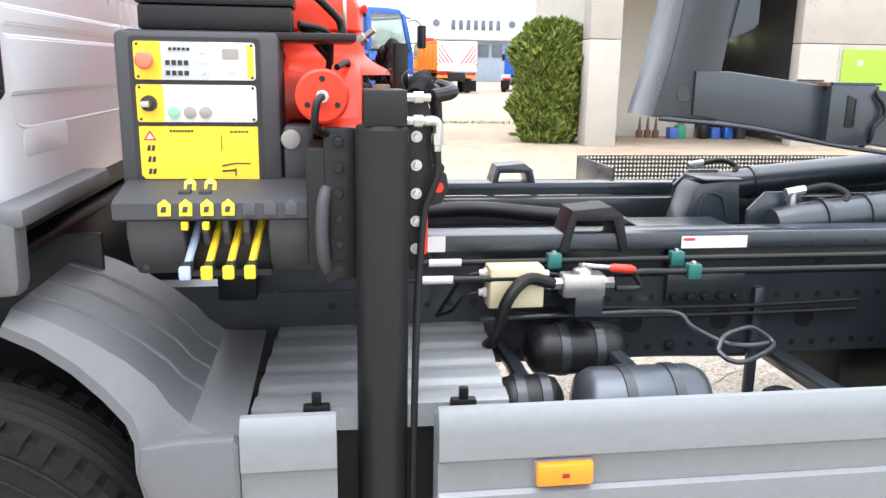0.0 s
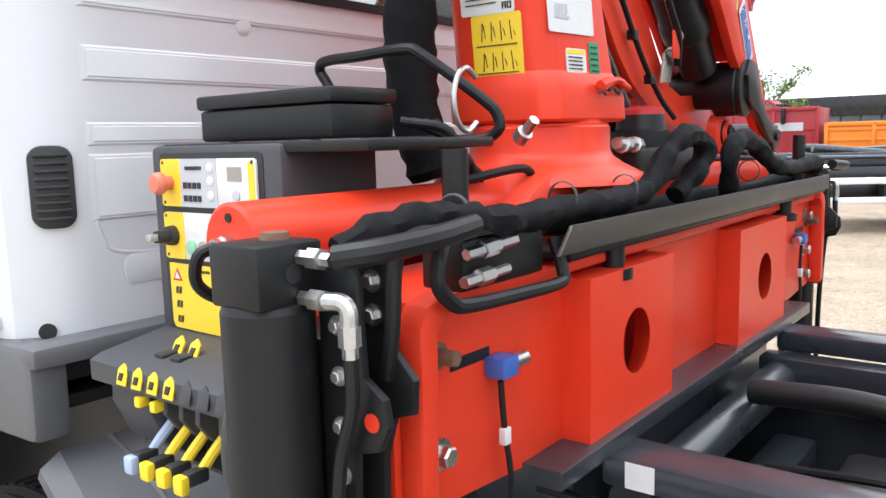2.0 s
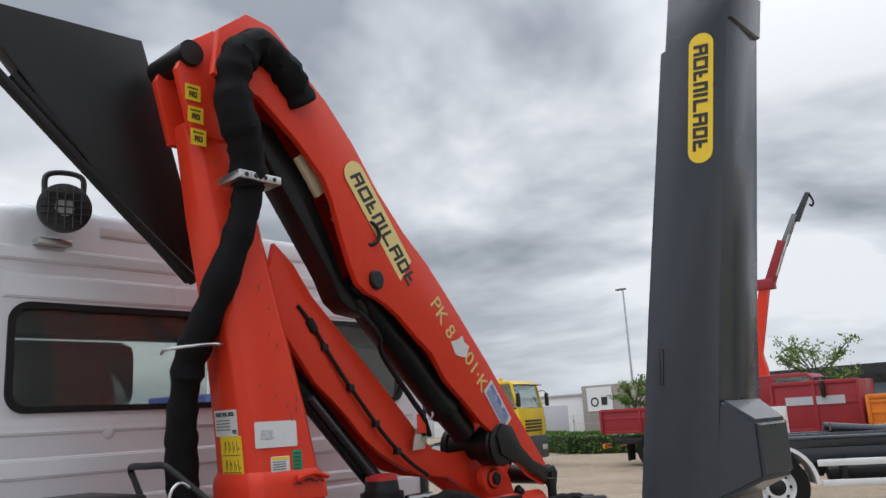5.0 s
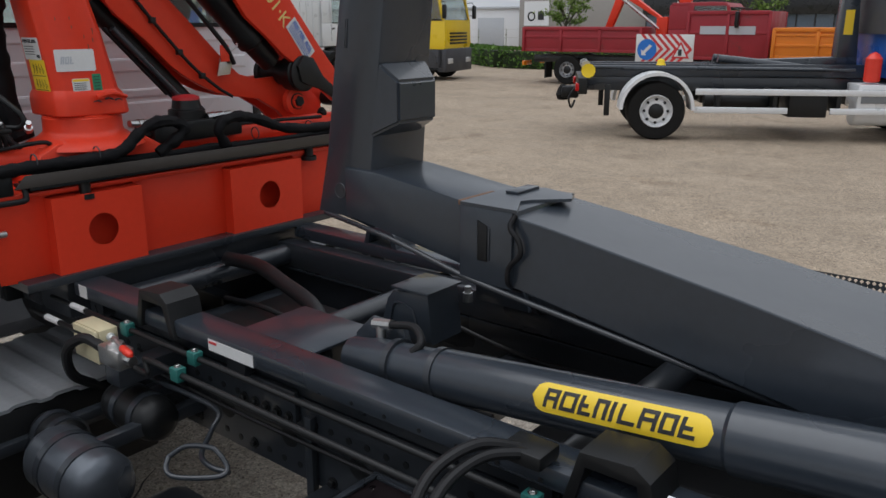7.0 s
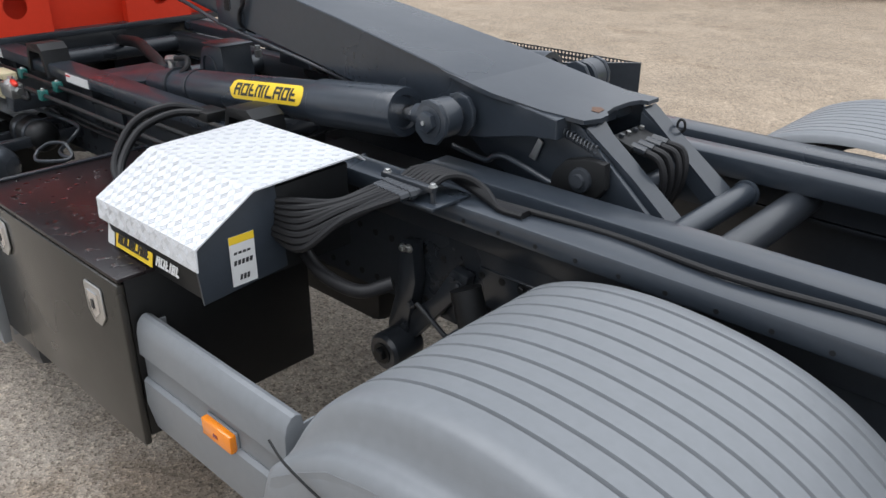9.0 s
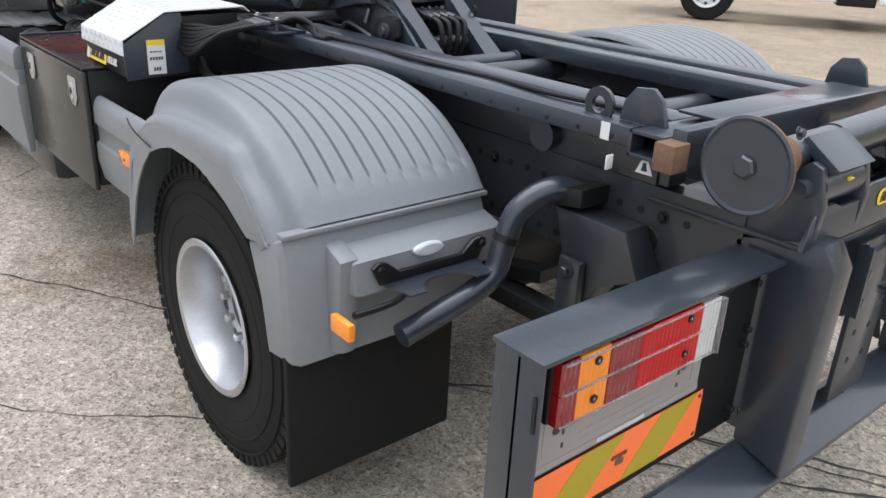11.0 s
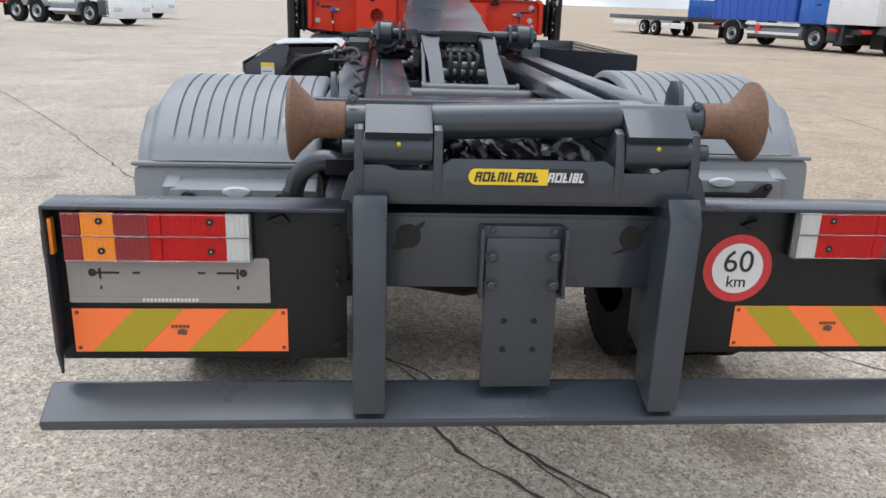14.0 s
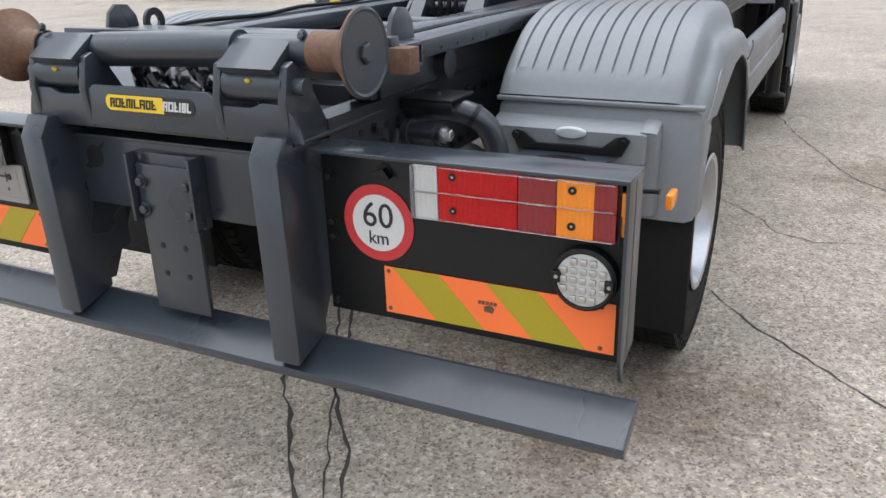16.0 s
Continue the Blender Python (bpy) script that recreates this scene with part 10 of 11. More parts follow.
# blue hook-lift lorry
blue = thing("hook_lift_lorry", (0, 0, 0), "blue hook-lift lorry with white side rails and black chassis", "lorry")
lorry_frame(blue, -1.3, 5.6, 0.98)
for s in (-1, 1):
    road_wheel(blue, 0, s * 1.22, 0.53, SILVER, 0.56)
    road_wheel(blue, 5.0, s * 1.22, 0.53, SILVER, 0.31)
    arc_guard(blue, 0, min(s * 0.64, s * 1.27), max(s * 0.64, s * 1.27), 0.68, TRUCKWHITE, 0.56, 0.06)
    arc_guard(blue, 5.0, min(s * 0.85, s * 1.26), max(s * 0.85, s * 1.26), 0.72, SKIRT, 0.56, 0.12, (12, 176))
    for x0, x1, z in ((0.68, 4.3, 0.90), (0.68, 2.32, 0.57), (3.05, 4.3, 0.57)):
        part("side_rail", box(shell(), x0, x1, min(s * 1.2, s * 1.25), max(s * 1.2, s * 1.25), z - 0.055, z + 0.055, 0.01), SILVER, blue)
    for x in (1.1, 2.1, 3.2, 3.9):
        part("rail_bracket", box(shell(), x - 0.04, x + 0.04, min(s * 0.45, s * 1.2), max(s * 0.45, s * 1.2), 0.54, 0.93, 0.01), DARK, blue)
    part("tool_box", box(shell(), 2.35, 3.02, min(s * 0.5, s * 1.18), max(s * 0.5, s * 1.18), 0.45, 0.95, 0.02), DARK, blue)
    part("air_tank", lathe(shell(), (0.9, s * 0.85, 0.72), (1, 0, 0), [(0, 0), (0, 0.13), (0.05, 0.16), (1.1, 0.16), (1.15, 0.13), (1.15, 0)], 16, False), DARK, blue)
    part("subframe_rail", box(shell(), -1.35, 4.0, s * 0.42 - 0.06, s * 0.42 + 0.06, 1.12, 1.36, 0.01), ANTH, blue)
    part("hydraulic_pipe", rod(shell(), (-1.2, s * 0.62, 1.30), (3.6, s * 0.62, 1.27), 0.035, n=8), ANTH, blue)
    part("tipping_ram", rod(shell(), (1.2, s * 0.25, 1.45), (3.2, s * 0.25, 1.24), 0.08, n=12), ANTH, blue)
    part("rear_roller", lathe(shell(), (-1.3, s * 0.35, 1.32), (0, s, 0), [(0, 0.05), (0, 0.09), (0.22, 0.09), (0.22, 0.0)], 14, False), STEEL, blue)
    part("tail_lamp", box(shell(), -1.5, -1.42, s * 0.95 - 0.2, s * 0.95 + 0.2, 0.88, 1.02, 0.02), REDLENS, blue)
    part("drop_stand", box(shell(), -0.95, -0.85, s * 1.0 - 0.05, s * 1.0 + 0.05, 0.42, 1.0, 0.01), DARK, blue)
part("tail_beam", box(shell(), -1.45, -1.28, -1.15, 1.15, 0.82, 1.12, 0.02), DARK, blue)
part("towing_coupling", box(shell(), -1.75, -1.4, -0.16, 0.16, 0.66, 0.9, 0.05), DARK, blue)
part("coupling_jaw", lathe(shell(), (-1.72, 0, 0.62), (0, 0, 1), [(0, 0.1), (0.1, 0.14), (0.22, 0.1), (0.3, 0.05)], 14), RUBBER, blue)
part("work_lamp", lathe(shell(), (-1.28, -1.12, 1.26), (0, -1, 0), [(0, 0.06), (0.06, 0.12), (0.12, 0.13), (0.12, 0.10), (0.08, 0.0)], 20, False), YEL, blue)
part("beacon", lathe(shell(), (0.05, -1.0, 1.36), (0, 0, 1), [(0, 0.09), (0.04, 0.07), (0.1, 0.06), (0.12, 0.0)], 16), YEL, blue)
for k in range(3):
    part("trailer_hose", hose(shell(), [(-1.45, -0.5 + 0.1 * k, 0.95), (-1.6, -0.5 + 0.12 * k, 0.7), (-1.55, -0.4 + 0.1 * k, 0.5), (-1.48, -0.2, 0.62)], 0.02, 6), HOSE, blue)
arm = part("hook_arm", side([(3.38, 1.25), (3.78, 1.25), (3.68, 2.75), (3.42, 2.75)], -0.16, 0.16, 0.02), ANTH, blue)
pts = [(3.55 + rr * math.cos(radians(a)), 2.92 + rr * math.sin(radians(a))) for rr, seq in ((0.2, range(-60, 200, 20)), (0.09, range(180, -80, -20))) for a in seq]
part("hook", side(pts, -0.05, 0.05, 0.01), GREY, arm)
part("arm_plate", box(shell(), 3.46, 3.62, -0.166, -0.158, 1.9, 2.35, 0.0), YELSTK, arm)
part("arm_beam", side([(1.5, 1.28), (3.75, 1.22), (3.75, 1.5), (1.5, 1.42)], -0.17, 0.17, 0.02), ANTH, blue)
cabin = tractor_cab(blue, 3.95, 6.15, 1.16, 2.02, 2.92, BLUEP, CONSOLE, True, 1.22, True)
part("white_stripe", side([(4.95, 1.62), (6.1, 1.5), (6.1, 1.47), (4.95, 1.56)], -1.231, -1.222, 0.0), TRUCKWHITE, cabin)
part("white_sill", box(shell(), 5.2, 6.1, -1.235, -1.222, 1.17, 1.23, 0.0), TRUCKWHITE, cabin)
part("yellow_sticker", box(shell(), 5.02, 5.18, -1.232, -1.222, 1.38, 1.58, 0.0), YELSTK, cabin)
part("white_sticker", box(shell(), 4.62, 4.74, -1.232, -1.222, 1.4, 1.54, 0.0), WHITESTK, cabin)
part("fire_extinguisher_case", lathe(shell(), (3.75, -1.05, 1.08), (0, 0, 1), [(0, 0.1), (0.03, 0.14), (0.42, 0.14), (0.5, 0.08), (0.54, 0.0)], 18), REDP, blue)
part("battery_box", box(shell(), 3.5, 4.2, -1.22, -0.6, 0.62, 1.05, 0.02), SILVER, blue)
part("battery_box_lid", box(shell(), 3.56, 4.14, -1.235, -1.218, 0.72, 0.96, 0.01), GREY, blue)
tank(blue, 3.5, 4.2, -0.95, 0.5, 0.2, SILVER)
place(blue, -2.97, 13.34, 31)


def tipper_bed(root, x0, x1, z0, z1, m, half=1.2, rails=1, name="tipper_bed"):
    """An open loading bed with a floor, four side boards, ribs and a capping rail."""
    bed = part(name, box(shell(), x0, x1, -half, half, z0, z0 + 0.1, 0.01), m, root)
    for s in (-1, 1):
        part("side_board", box(shell(), x0, x1, min(s * half, s * (half - 0.06)), max(s * half, s * (half - 0.06)), z0 + 0.1, z1, 0.01), m, bed)
        part("capping_rail", box(shell(), x0, x1, s * half - 0.05, s * half + 0.05, z1 - 0.1, z1 + 0.02, 0.02), m, bed)
        for k in range(rails):
            z = z0 + 0.1 + (z1 - z0) * (k + 1) / (rails + 1)
            part("swage", box(shell(), x0, x1, s * (half + 0.01) - 0.02, s * (half + 0.01) + 0.02, z - 0.04, z + 0.04, 0.01), m, bed)
        n = max(2, round((x1 - x0) / 1.3))
        for i in range(n + 1):
            x = x0 + (x1 - x0) * i / n
            part("side_post", box(shell(), x - 0.05, x + 0.05, s * (half + 0.01) - 0.04, s * (half + 0.01) + 0.04, z0, z1, 0.01), m, bed)
    for x in (x0, x1):
        part("end_board", box(shell(), x - 0.03, x + 0.03, -half + 0.06, half - 0.06, z0 + 0.1, z1, 0.01), m, bed)
    return bed


# red tipper with its own folded crane
red_t = thing("tipper_lorry", (0, 0, 0), "dark red tipper lorry with a folded red crane", "lorry")
lorry_frame(red_t, -1.6, 5.4, 0.85)
for s in (-1, 1):
    for x in (0.0, 4.2):
        road_wheel(red_t, x, s * 1.2, 0.5)
    part("tail_lamp", box(shell(), -1.76, -1.7, s * 0.8 - 0.35, s * 0.8 + 0.35, 0.62, 0.78, 0.01), ORANGE, red_t)
    part("mud_flap", box(shell(), -0.85, -0.8, s * 0.9 - 0.3, s * 0.9 + 0.3, 0.2, 0.75, 0.0), RUBBER, red_t)
tipper_bed(red_t, -1.7, 2.6, 1.12, 1.95, DKRED)
tractor_cab(red_t, 3.5, 5.6, 1.1, 1.9, 2.75, DKRED)
part("crane_column", box(shell(), 2.8, 3.2, -0.2, 0.2, 1.1, 2.3, 0.03), RED, red_t)
part("crane_boom", side([(2.9, 2.2), (3.2, 2.1), (1.7, 3.15), (1.35, 3.1)], -0.15, 0.15, 0.02), RED, red_t)
part("crane_jib", side([(1.35, 3.1), (1.7, 3.15), (1.2, 1.95), (0.95, 1.95)], -0.12, 0.12, 0.02), RED, red_t)
part("jib_ram", rod(shell(), (1.55, -0.16, 2.9), (2.9, -0.16, 1.9), 0.05), STEEL, red_t)
place(red_t, -10.9, 24.6, 8)

# road-works sign board on a stand
sign = thing("road_works_sign", (0, 0, 0), "red and white chevron road-works board with blue arrow disc", "road sign")
board = part("board", box(shell(), -0.85, 0.85, -0.03, 0.03, 1.0, 1.8, 0.01), WHITESTK, sign)
for i in range(-6, 7):
    for up in (0, 1):
        a = i * 0.21
        pts = []
        for x, z in (((a, 0), (a + 0.105, 0), (a + 0.105 - 0.4, 0.4), (a - 0.4, 0.4)) if up else ((a - 0.4, -0.4), (a - 0.295, -0.4), (a + 0.105, 0), (a, 0))):
            pts.append((x + 0.1, z))
        if all(-0.84 < x < 0.84 for x, z in pts):
            part("chevron", prism(shell(), pts, 0.0, 0.004, face((0, -0.032, 1.4), (1, 0, 0), (0, 0, 1))), SIGNRED, board)
part("blue_disc", lathe(shell(), (-0.5, -0.04, 1.38), (0, -1, 0), [(0, 0.29), (0.008, 0.29)], 28), mat("sign_blue", (0.02, 0.16, 0.55), 0.4), board)
part("arrow", prism(shell(), [(-0.16, -0.16), (0.0, -0.16), (-0.05, -0.11), (0.15, 0.09), (0.09, 0.15), (-0.11, -0.05), (-0.16, 0.0)], 0, 0.004, face((-0.5, -0.05, 1.38), (1, 0, 0), (0, 0, 1))), WHITESTK, board)
part("warning_triangle", prism(shell(), [(-0.26, -0.22), (0.26, -0.22), (0, 0.24)], 0, 0.005, face((0.5, -0.04, 1.38), (1, 0, 0), (0, 0, 1))), SIGNRED, board)
part("triangle_field", prism(shell(), [(-0.18, -0.175), (0.18, -0.175), (0, 0.15)], 0, 0.004, face((0.5, -0.046, 1.38), (1, 0, 0), (0, 0, 1))), WHITESTK, board)
part("worker_mark", box(shell(), 0.44, 0.54, -0.056, -0.05, 1.23, 1.4, 0.0), INK, board)
for x in (-0.6, 0.6):
    part("leg", box(shell(), x - 0.03, x + 0.03, 0.0, 0.06, 0, 1.0, 0.0), STEEL, sign)
    part("foot", box(shell(), x - 0.06, x + 0.06, -0.4, 0.45, 0, 0.06, 0.01), STEEL, sign)
place(sign, -5.65, 20.0, 0)

# red tipper with a raised crane behind the sign
red_c = thing("crane_tipper_lorry", (0, 0, 0), "dark red tipper lorry with a tall raised crane arm", "lorry")
lorry_frame(red_c, -2.0, 4.6, 0.8)
for s in (-1, 1):
    for x in (-0.9, 0.4, 3.6):
        road_wheel(red_c, x, s * 1.2, 0.5)
bed = tipper_bed(red_c, -0.4, 2.1, 0.95, 2.45, DKRED)
part("grey_name_band", box(shell(), 0.0, 1.7, -1.24, -1.20, 1.75, 2.0, 0.0), GREYSTK, bed)
part("crane_base", box(shell(), -0.95, -0.65, -0.25, 0.25, 0.9, 1.9, 0.03), DKRED, red_c)
tall = ((-0.8, 1.9, 0.16), (-0.9, 3.0, 0.19), (-1.0, 3.5, 0.19), (-0.42, 5.75, 0.15))
bm = shell()
for (x0, z0, w0), (x1, z1, w1) in zip(tall, tall[1:]):
    prism(bm, [(x0 - w0, z0), (x0 + w0, z0), (x1 + w1, z1), (x1 - w1, z1)], -0.14, 0.14, Matrix(((1, 0, 0, 0), (0, 0, -1, 0), (0, 1, 0, 0), (0, 0, 0, 1))))
part("crane_boom", bm, RED, red_c)
bm = shell()
box(bm, -0.72, -0.1, -0.2, 0.2, 5.6, 5.95, 0.03)
part("crane_knuckle", bm, DKRED, red_c)
part("jib_outer", side([(-0.45, 5.75), (-0.12, 5.7), (0.46, 7.1), (0.22, 7.2)], -0.14, 0.14, 0.01), DKRED, red_c)
part("jib_inner", side([(0.25, 7.0), (0.46, 6.95), (0.94, 7.95), (0.78, 8.0)], -0.1, 0.1, 0.01), GREY, red_c)
part("jib_tip", side([(0.74, 7.75), (0.96, 7.7), (1.42, 8.6), (1.29, 8.65)], -0.08, 0.08, 0.01), FRAME, red_c)
part("jib_ram", rod(shell(), (0.05, -0.18, 6.0), (0.62, -0.18, 7.3), 0.045), STEEL, red_c)
part("crane_hook", hose(shell(), [(1.39, 0, 8.55), (1.47, 0, 8.3), (1.42, 0, 8.15), (1.34, 0, 8.22)], 0.035), DARK, red_c)
place(red_c, -6.35, 25.2, 6)
bpy.context.view_layer.update()

# orange municipal tipper
org = thing("municipal_tipper_lorry", (0, 0, 0), "orange tipper lorry with a cab and a folded red crane", "lorry")
lorry_frame(org, -1.4, 4.6, 0.8)
for s in (-1, 1):
    for x in (0.0, 3.6):
        road_wheel(org, x, s * 1.2, 0.5)
tipper_bed(org, -1.5, 2.1, 1.08, 1.95, ORANGEP, rails=2)
tractor_cab(org, 2.95, 4.75, 1.0, 1.75, 2.45, ORANGEP)
part("crane_column", box(shell(), 2.3, 2.6, -0.2, 0.2, 1.0, 2.2, 0.03), DKRED, org)
part("crane_arm", side([(1.4, 2.2), (2.2, 2.75), (2.6, 2.65), (2.5, 2.2), (2.15, 2.35), (1.55, 2.05)], -0.14, 0.14, 0.02), DKRED, org)
place(org, -2.35, 24.6, 8)

# yellow lorry
yel = thing("construction_lorry", (0, 0, 0), "yellow lorry with a tall exhaust stack", "lorry")
lorry_frame(yel, -3.6, 3.6, 0.85)
for s in (-1, 1):
    for x in (-2.4, -1.0, 2.7):
        road_wheel(yel, x, s * 1.2, 0.52, DARK if x < 2 else ALLOY)
    arc_guard(yel, 2.7, min(s * 0.8, s * 1.25), max(s * 0.8, s * 1.25), 0.72, CONSOLE, 0.55, 0.1, (10, 175))
tractor_cab(yel, 1.3, 3.7, 1.15, 2.2, 3.25, YELP, CONSOLE, True, 1.22)
part("exhaust", hose(shell(), [(1.15, -1.0, 0.9), (1.12, -1.0, 2.2), (1.1, -1.0, 3.3), (1.14, -1.0, 3.5), (1.3, -1.0, 3.6)], 0.075), DARK, yel)
part("beacon", lathe(shell(), (2.9, -0.9, 3.2), (0, 0, 1), [(0, 0.08), (0.14, 0.07), (0.2, 0.0)], 14), ORANGE, yel)
tank(yel, -0.2, 1.0, -0.85, 0.65, 0.32, GREY)
place(yel, -18.96, 22.2, 14)

# white tractor units and lorries parked about the yard
def white_tractor(x, y, yaw, label, m=TRUCKWHITE, axles=(0.0, 1.35, 4.6), box_body=None):
    root = thing("parked_lorry", (0, 0, 0), label, "lorry", "parked lorries")
    lorry_frame(root, -1.2, 5.2, 0.85)
    for s in (-1, 1):
        for a in axles:
            road_wheel(root, a, s * 1.22, 0.52)
        for a in axles[:-1]:
            arc_guard(root, a, min(s * 0.65, s * 1.25), max(s * 0.65, s * 1.25), 0.64, GREY, 0.54, 0.04, (20, 160))
        part("mud_flap", box(shell(), -0.78, -0.74, s * 0.95 - 0.3, s * 0.95 + 0.3, 0.25, 0.8, 0.0), RUBBER, root)
        part("tail_lamp", box(shell(), -1.3, -1.22, s * 0.85 - 0.25, s * 0.85 + 0.25, 0.8, 0.95, 0.02), REDLENS, root)
        for z in (1.0, 0.62):
            part("side_rail", box(shell(), axles[-2] + 0.8, axles[-1] - 0.8, min(s * 1.18, s * 1.24), max(s * 1.18, s * 1.24), z - 0.06, z + 0.06, 0.01), SILVER, root)
        tank(root, axles[-2] + 0.8, axles[-1] - 0.75, s * 0.85, 0.7, 0.3, GREY)
    tractor_cab(root, 3.7, 5.9, 1.1, 2.1, 3.3, m, CONSOLE, False, 1.24)
    if box_body:
        bx = part("box_body", box(shell(), -1.3, 3.5, -1.26, 1.26, 1.12, 3.6, 0.03), box_body, root)
        for i in range(11):
            for s in (-1, 1):
                part("body_rib", box(shell(), -1.2 + 0.46 * i, -1.16 + 0.46 * i, s * 1.27 - 0.012, s * 1.27 + 0.012, 1.16, 3.55, 0.0), box_body, bx)
        part("fire_extinguisher_case", box(shell(), 1.4, 1.65, -1.24, -1.05, 0.55, 1.05, 0.03), REDP, root)
    return place(root, x, y, yaw)


def off(x, y, yaw, back):
    return x - back * math.cos(radians(yaw)), y - back * math.sin(radians(yaw)), yaw


for fx, fy, what in ((-12.9, -16.6, "white lorry with black bumper and silver side rails"), (-17.9, -14.6, "white lorry parked with dark skirts and silver rails"),
                     (-31.0, -12.9, "white lorry with headlamps and side rails"), (-42.5, -14.6, "white lorry far across the yard")):
    white_tractor(*off(fx, fy, 62, 4.6), what)
white_tractor(-36.0, 24.5, 18, "white tractor unit beside another at the hedge", axles=(0.0, 1.4, 4.9))
white_tractor(-40.5, 28.0, 18, "white tractor unit at the far edge of the yard", axles=(0.0, 1.4, 4.9))
white_tractor(-29.5, 17.0, 22, "lorry with a blue tarpaulin box body", BLUEP, (0.0, 4.6), CURTAIN)
white_tractor(-23.2, 19.2, 104, "lorry with a white ribbed box body", TRUCKWHITE, (0.0, 4.6), TRUCKWHITE)

flat = thing("flatbed_trailer", (0, 0, 0), "low silver flatbed trailer with dark deck", "trailer")
part("deck", box(shell(), -5.5, 3.5, -1.25, 1.25, 0.85, 1.1, 0.02), FRAME, flat)
for s in (-1, 1):
    for x in (-1.3, 0.0):
        road_wheel(flat, x, s * 1.22, 0.42, SILVER)
    part("side_rail", box(shell(), -5.0, -2.0, s * 1.22 - 0.02, s * 1.22 + 0.02, 0.45, 0.75, 0.01), SILVER, flat)
    part("side_rail", box(shell(), 0.8, 3.2, s * 1.22 - 0.02, s * 1.22 + 0.02, 0.45, 0.75, 0.01), SILVER, flat)
part("headboard", box(shell(), 3.4, 3.5, -1.25, 1.25, 1.1, 2.0, 0.02), BLUEP, flat)
place(flat, -39.0, 16.6, 12)

# orange tipper seen from behind, with a white striped tailboard
st = thing("striped_tipper_lorry", (0, 0, 0), "orange tipper lorry with a red and white striped tailboard", "lorry")
lorry_frame(st, 0.0, 6.5, 0.85)
for s in (-1, 1):
    for x in (1.2, 2.6, 6.0):
        road_wheel(st, x, s * 1.25, 0.52)
    part("mud_flap", box(shell(), 0.3, 0.34, s * 1.0 - 0.42, s * 1.0 + 0.42, 0.12, 0.8, 0.0), RUBBER, st)
    part("tail_lamp", box(shell(), -0.06, 0.0, s * 0.95 - 0.35, s * 0.95 + 0.35, 0.95, 1.12, 0.01), ORANGE, st)
    part("reflector_lamp", box(shell(), -0.06, 0.0, s * 0.95 - 0.3, s * 0.95 + 0.3, 1.13, 1.3, 0.01), REDLENS, st)
bed = tipper_bed(st, 0.0, 4.6, 1.45, 3.2, ORANGEP, 1.28, 1)
tb = part("tailboard", box(shell(), -0.1, -0.02, -1.28, 1.28, 1.5, 3.2, 0.01), TRUCKWHITE, bed)
for s in (-1, 1):
    for k in range(5):
        y0 = 0.22 + 0.26 * k
        pts = [(s * y0, 0), (s * (y0 + 0.09), 0), (s * min(y0 + 0.09 + 0.85, 1.22), min(1.15, (1.22 - y0 - 0.09) * 1.35)), (s * min(y0 + 0.85, 1.22), min(1.15, (1.22 - y0) * 1.35))]
        if s < 0:
            pts = pts[::-1]
        part("red_stripe", prism(shell(), pts, 0, 0.006, face((-0.102, 0, 1.85), (0, -1, 0), (0, 0, 1))), SIGNRED, tb)
part("tail_rail", box(shell(), -0.16, -0.06, -1.3, 1.3, 1.38, 1.5, 0.01), TRUCKWHITE, bed)
part("under_beam", box(shell(), 0.0, 0.15, -0.6, 0.6, 0.75, 1.3, 0.02), DARK, st)
part("beacon", box(shell(), 4.7, 5.0, 0.3, 0.9, 3.2, 3.55, 0.05), REDP, st)
tractor_cab(st, 4.9, 7.0, 1.2, 2.2, 3.2, ORANGEP)
place(st, 9.15, 48.0, 97)
white_tractor(14.2, 52.0, 75, "blue tractor unit beside the striped tipper", BLUEP)


# ---- plants ----
def foliage(name, parent, points, size, material, seed, wide=0.5):
    """Many single leaves at the given places, one mesh."""
    rnd = random.Random(seed)
    vs, fs = [], []
    for p, out in points:
        d = (Vector(out) + Vector((rnd.uniform(-1, 1), rnd.uniform(-1, 1), rnd.uniform(-0.6, 1.0)))).normalized()
        s = d.cross(Vector((rnd.uniform(-1, 1), rnd.uniform(-1, 1), rnd.uniform(-1, 1)))).normalized()
        ln = size * rnd.uniform(0.6, 1.4)
        n = d.cross(s)
        k = len(vs)
        p = Vector(p)
        vs += [p - d * ln * 0.3, p + s * ln * wide * 0.5 + n * ln * 0.08, p + d * ln * 0.7, p - s * ln * wide * 0.5 + n * ln * 0.08]
        fs.append((k, k + 1, k + 2, k + 3))
    me = bpy.data.meshes.new(name)
    me.from_pydata([tuple(v) for v in vs], [], fs)
    me.materials.append(material)
    ob = new(name, me)
    ob.parent = parent
    return tagged(ob, kind="stuff")


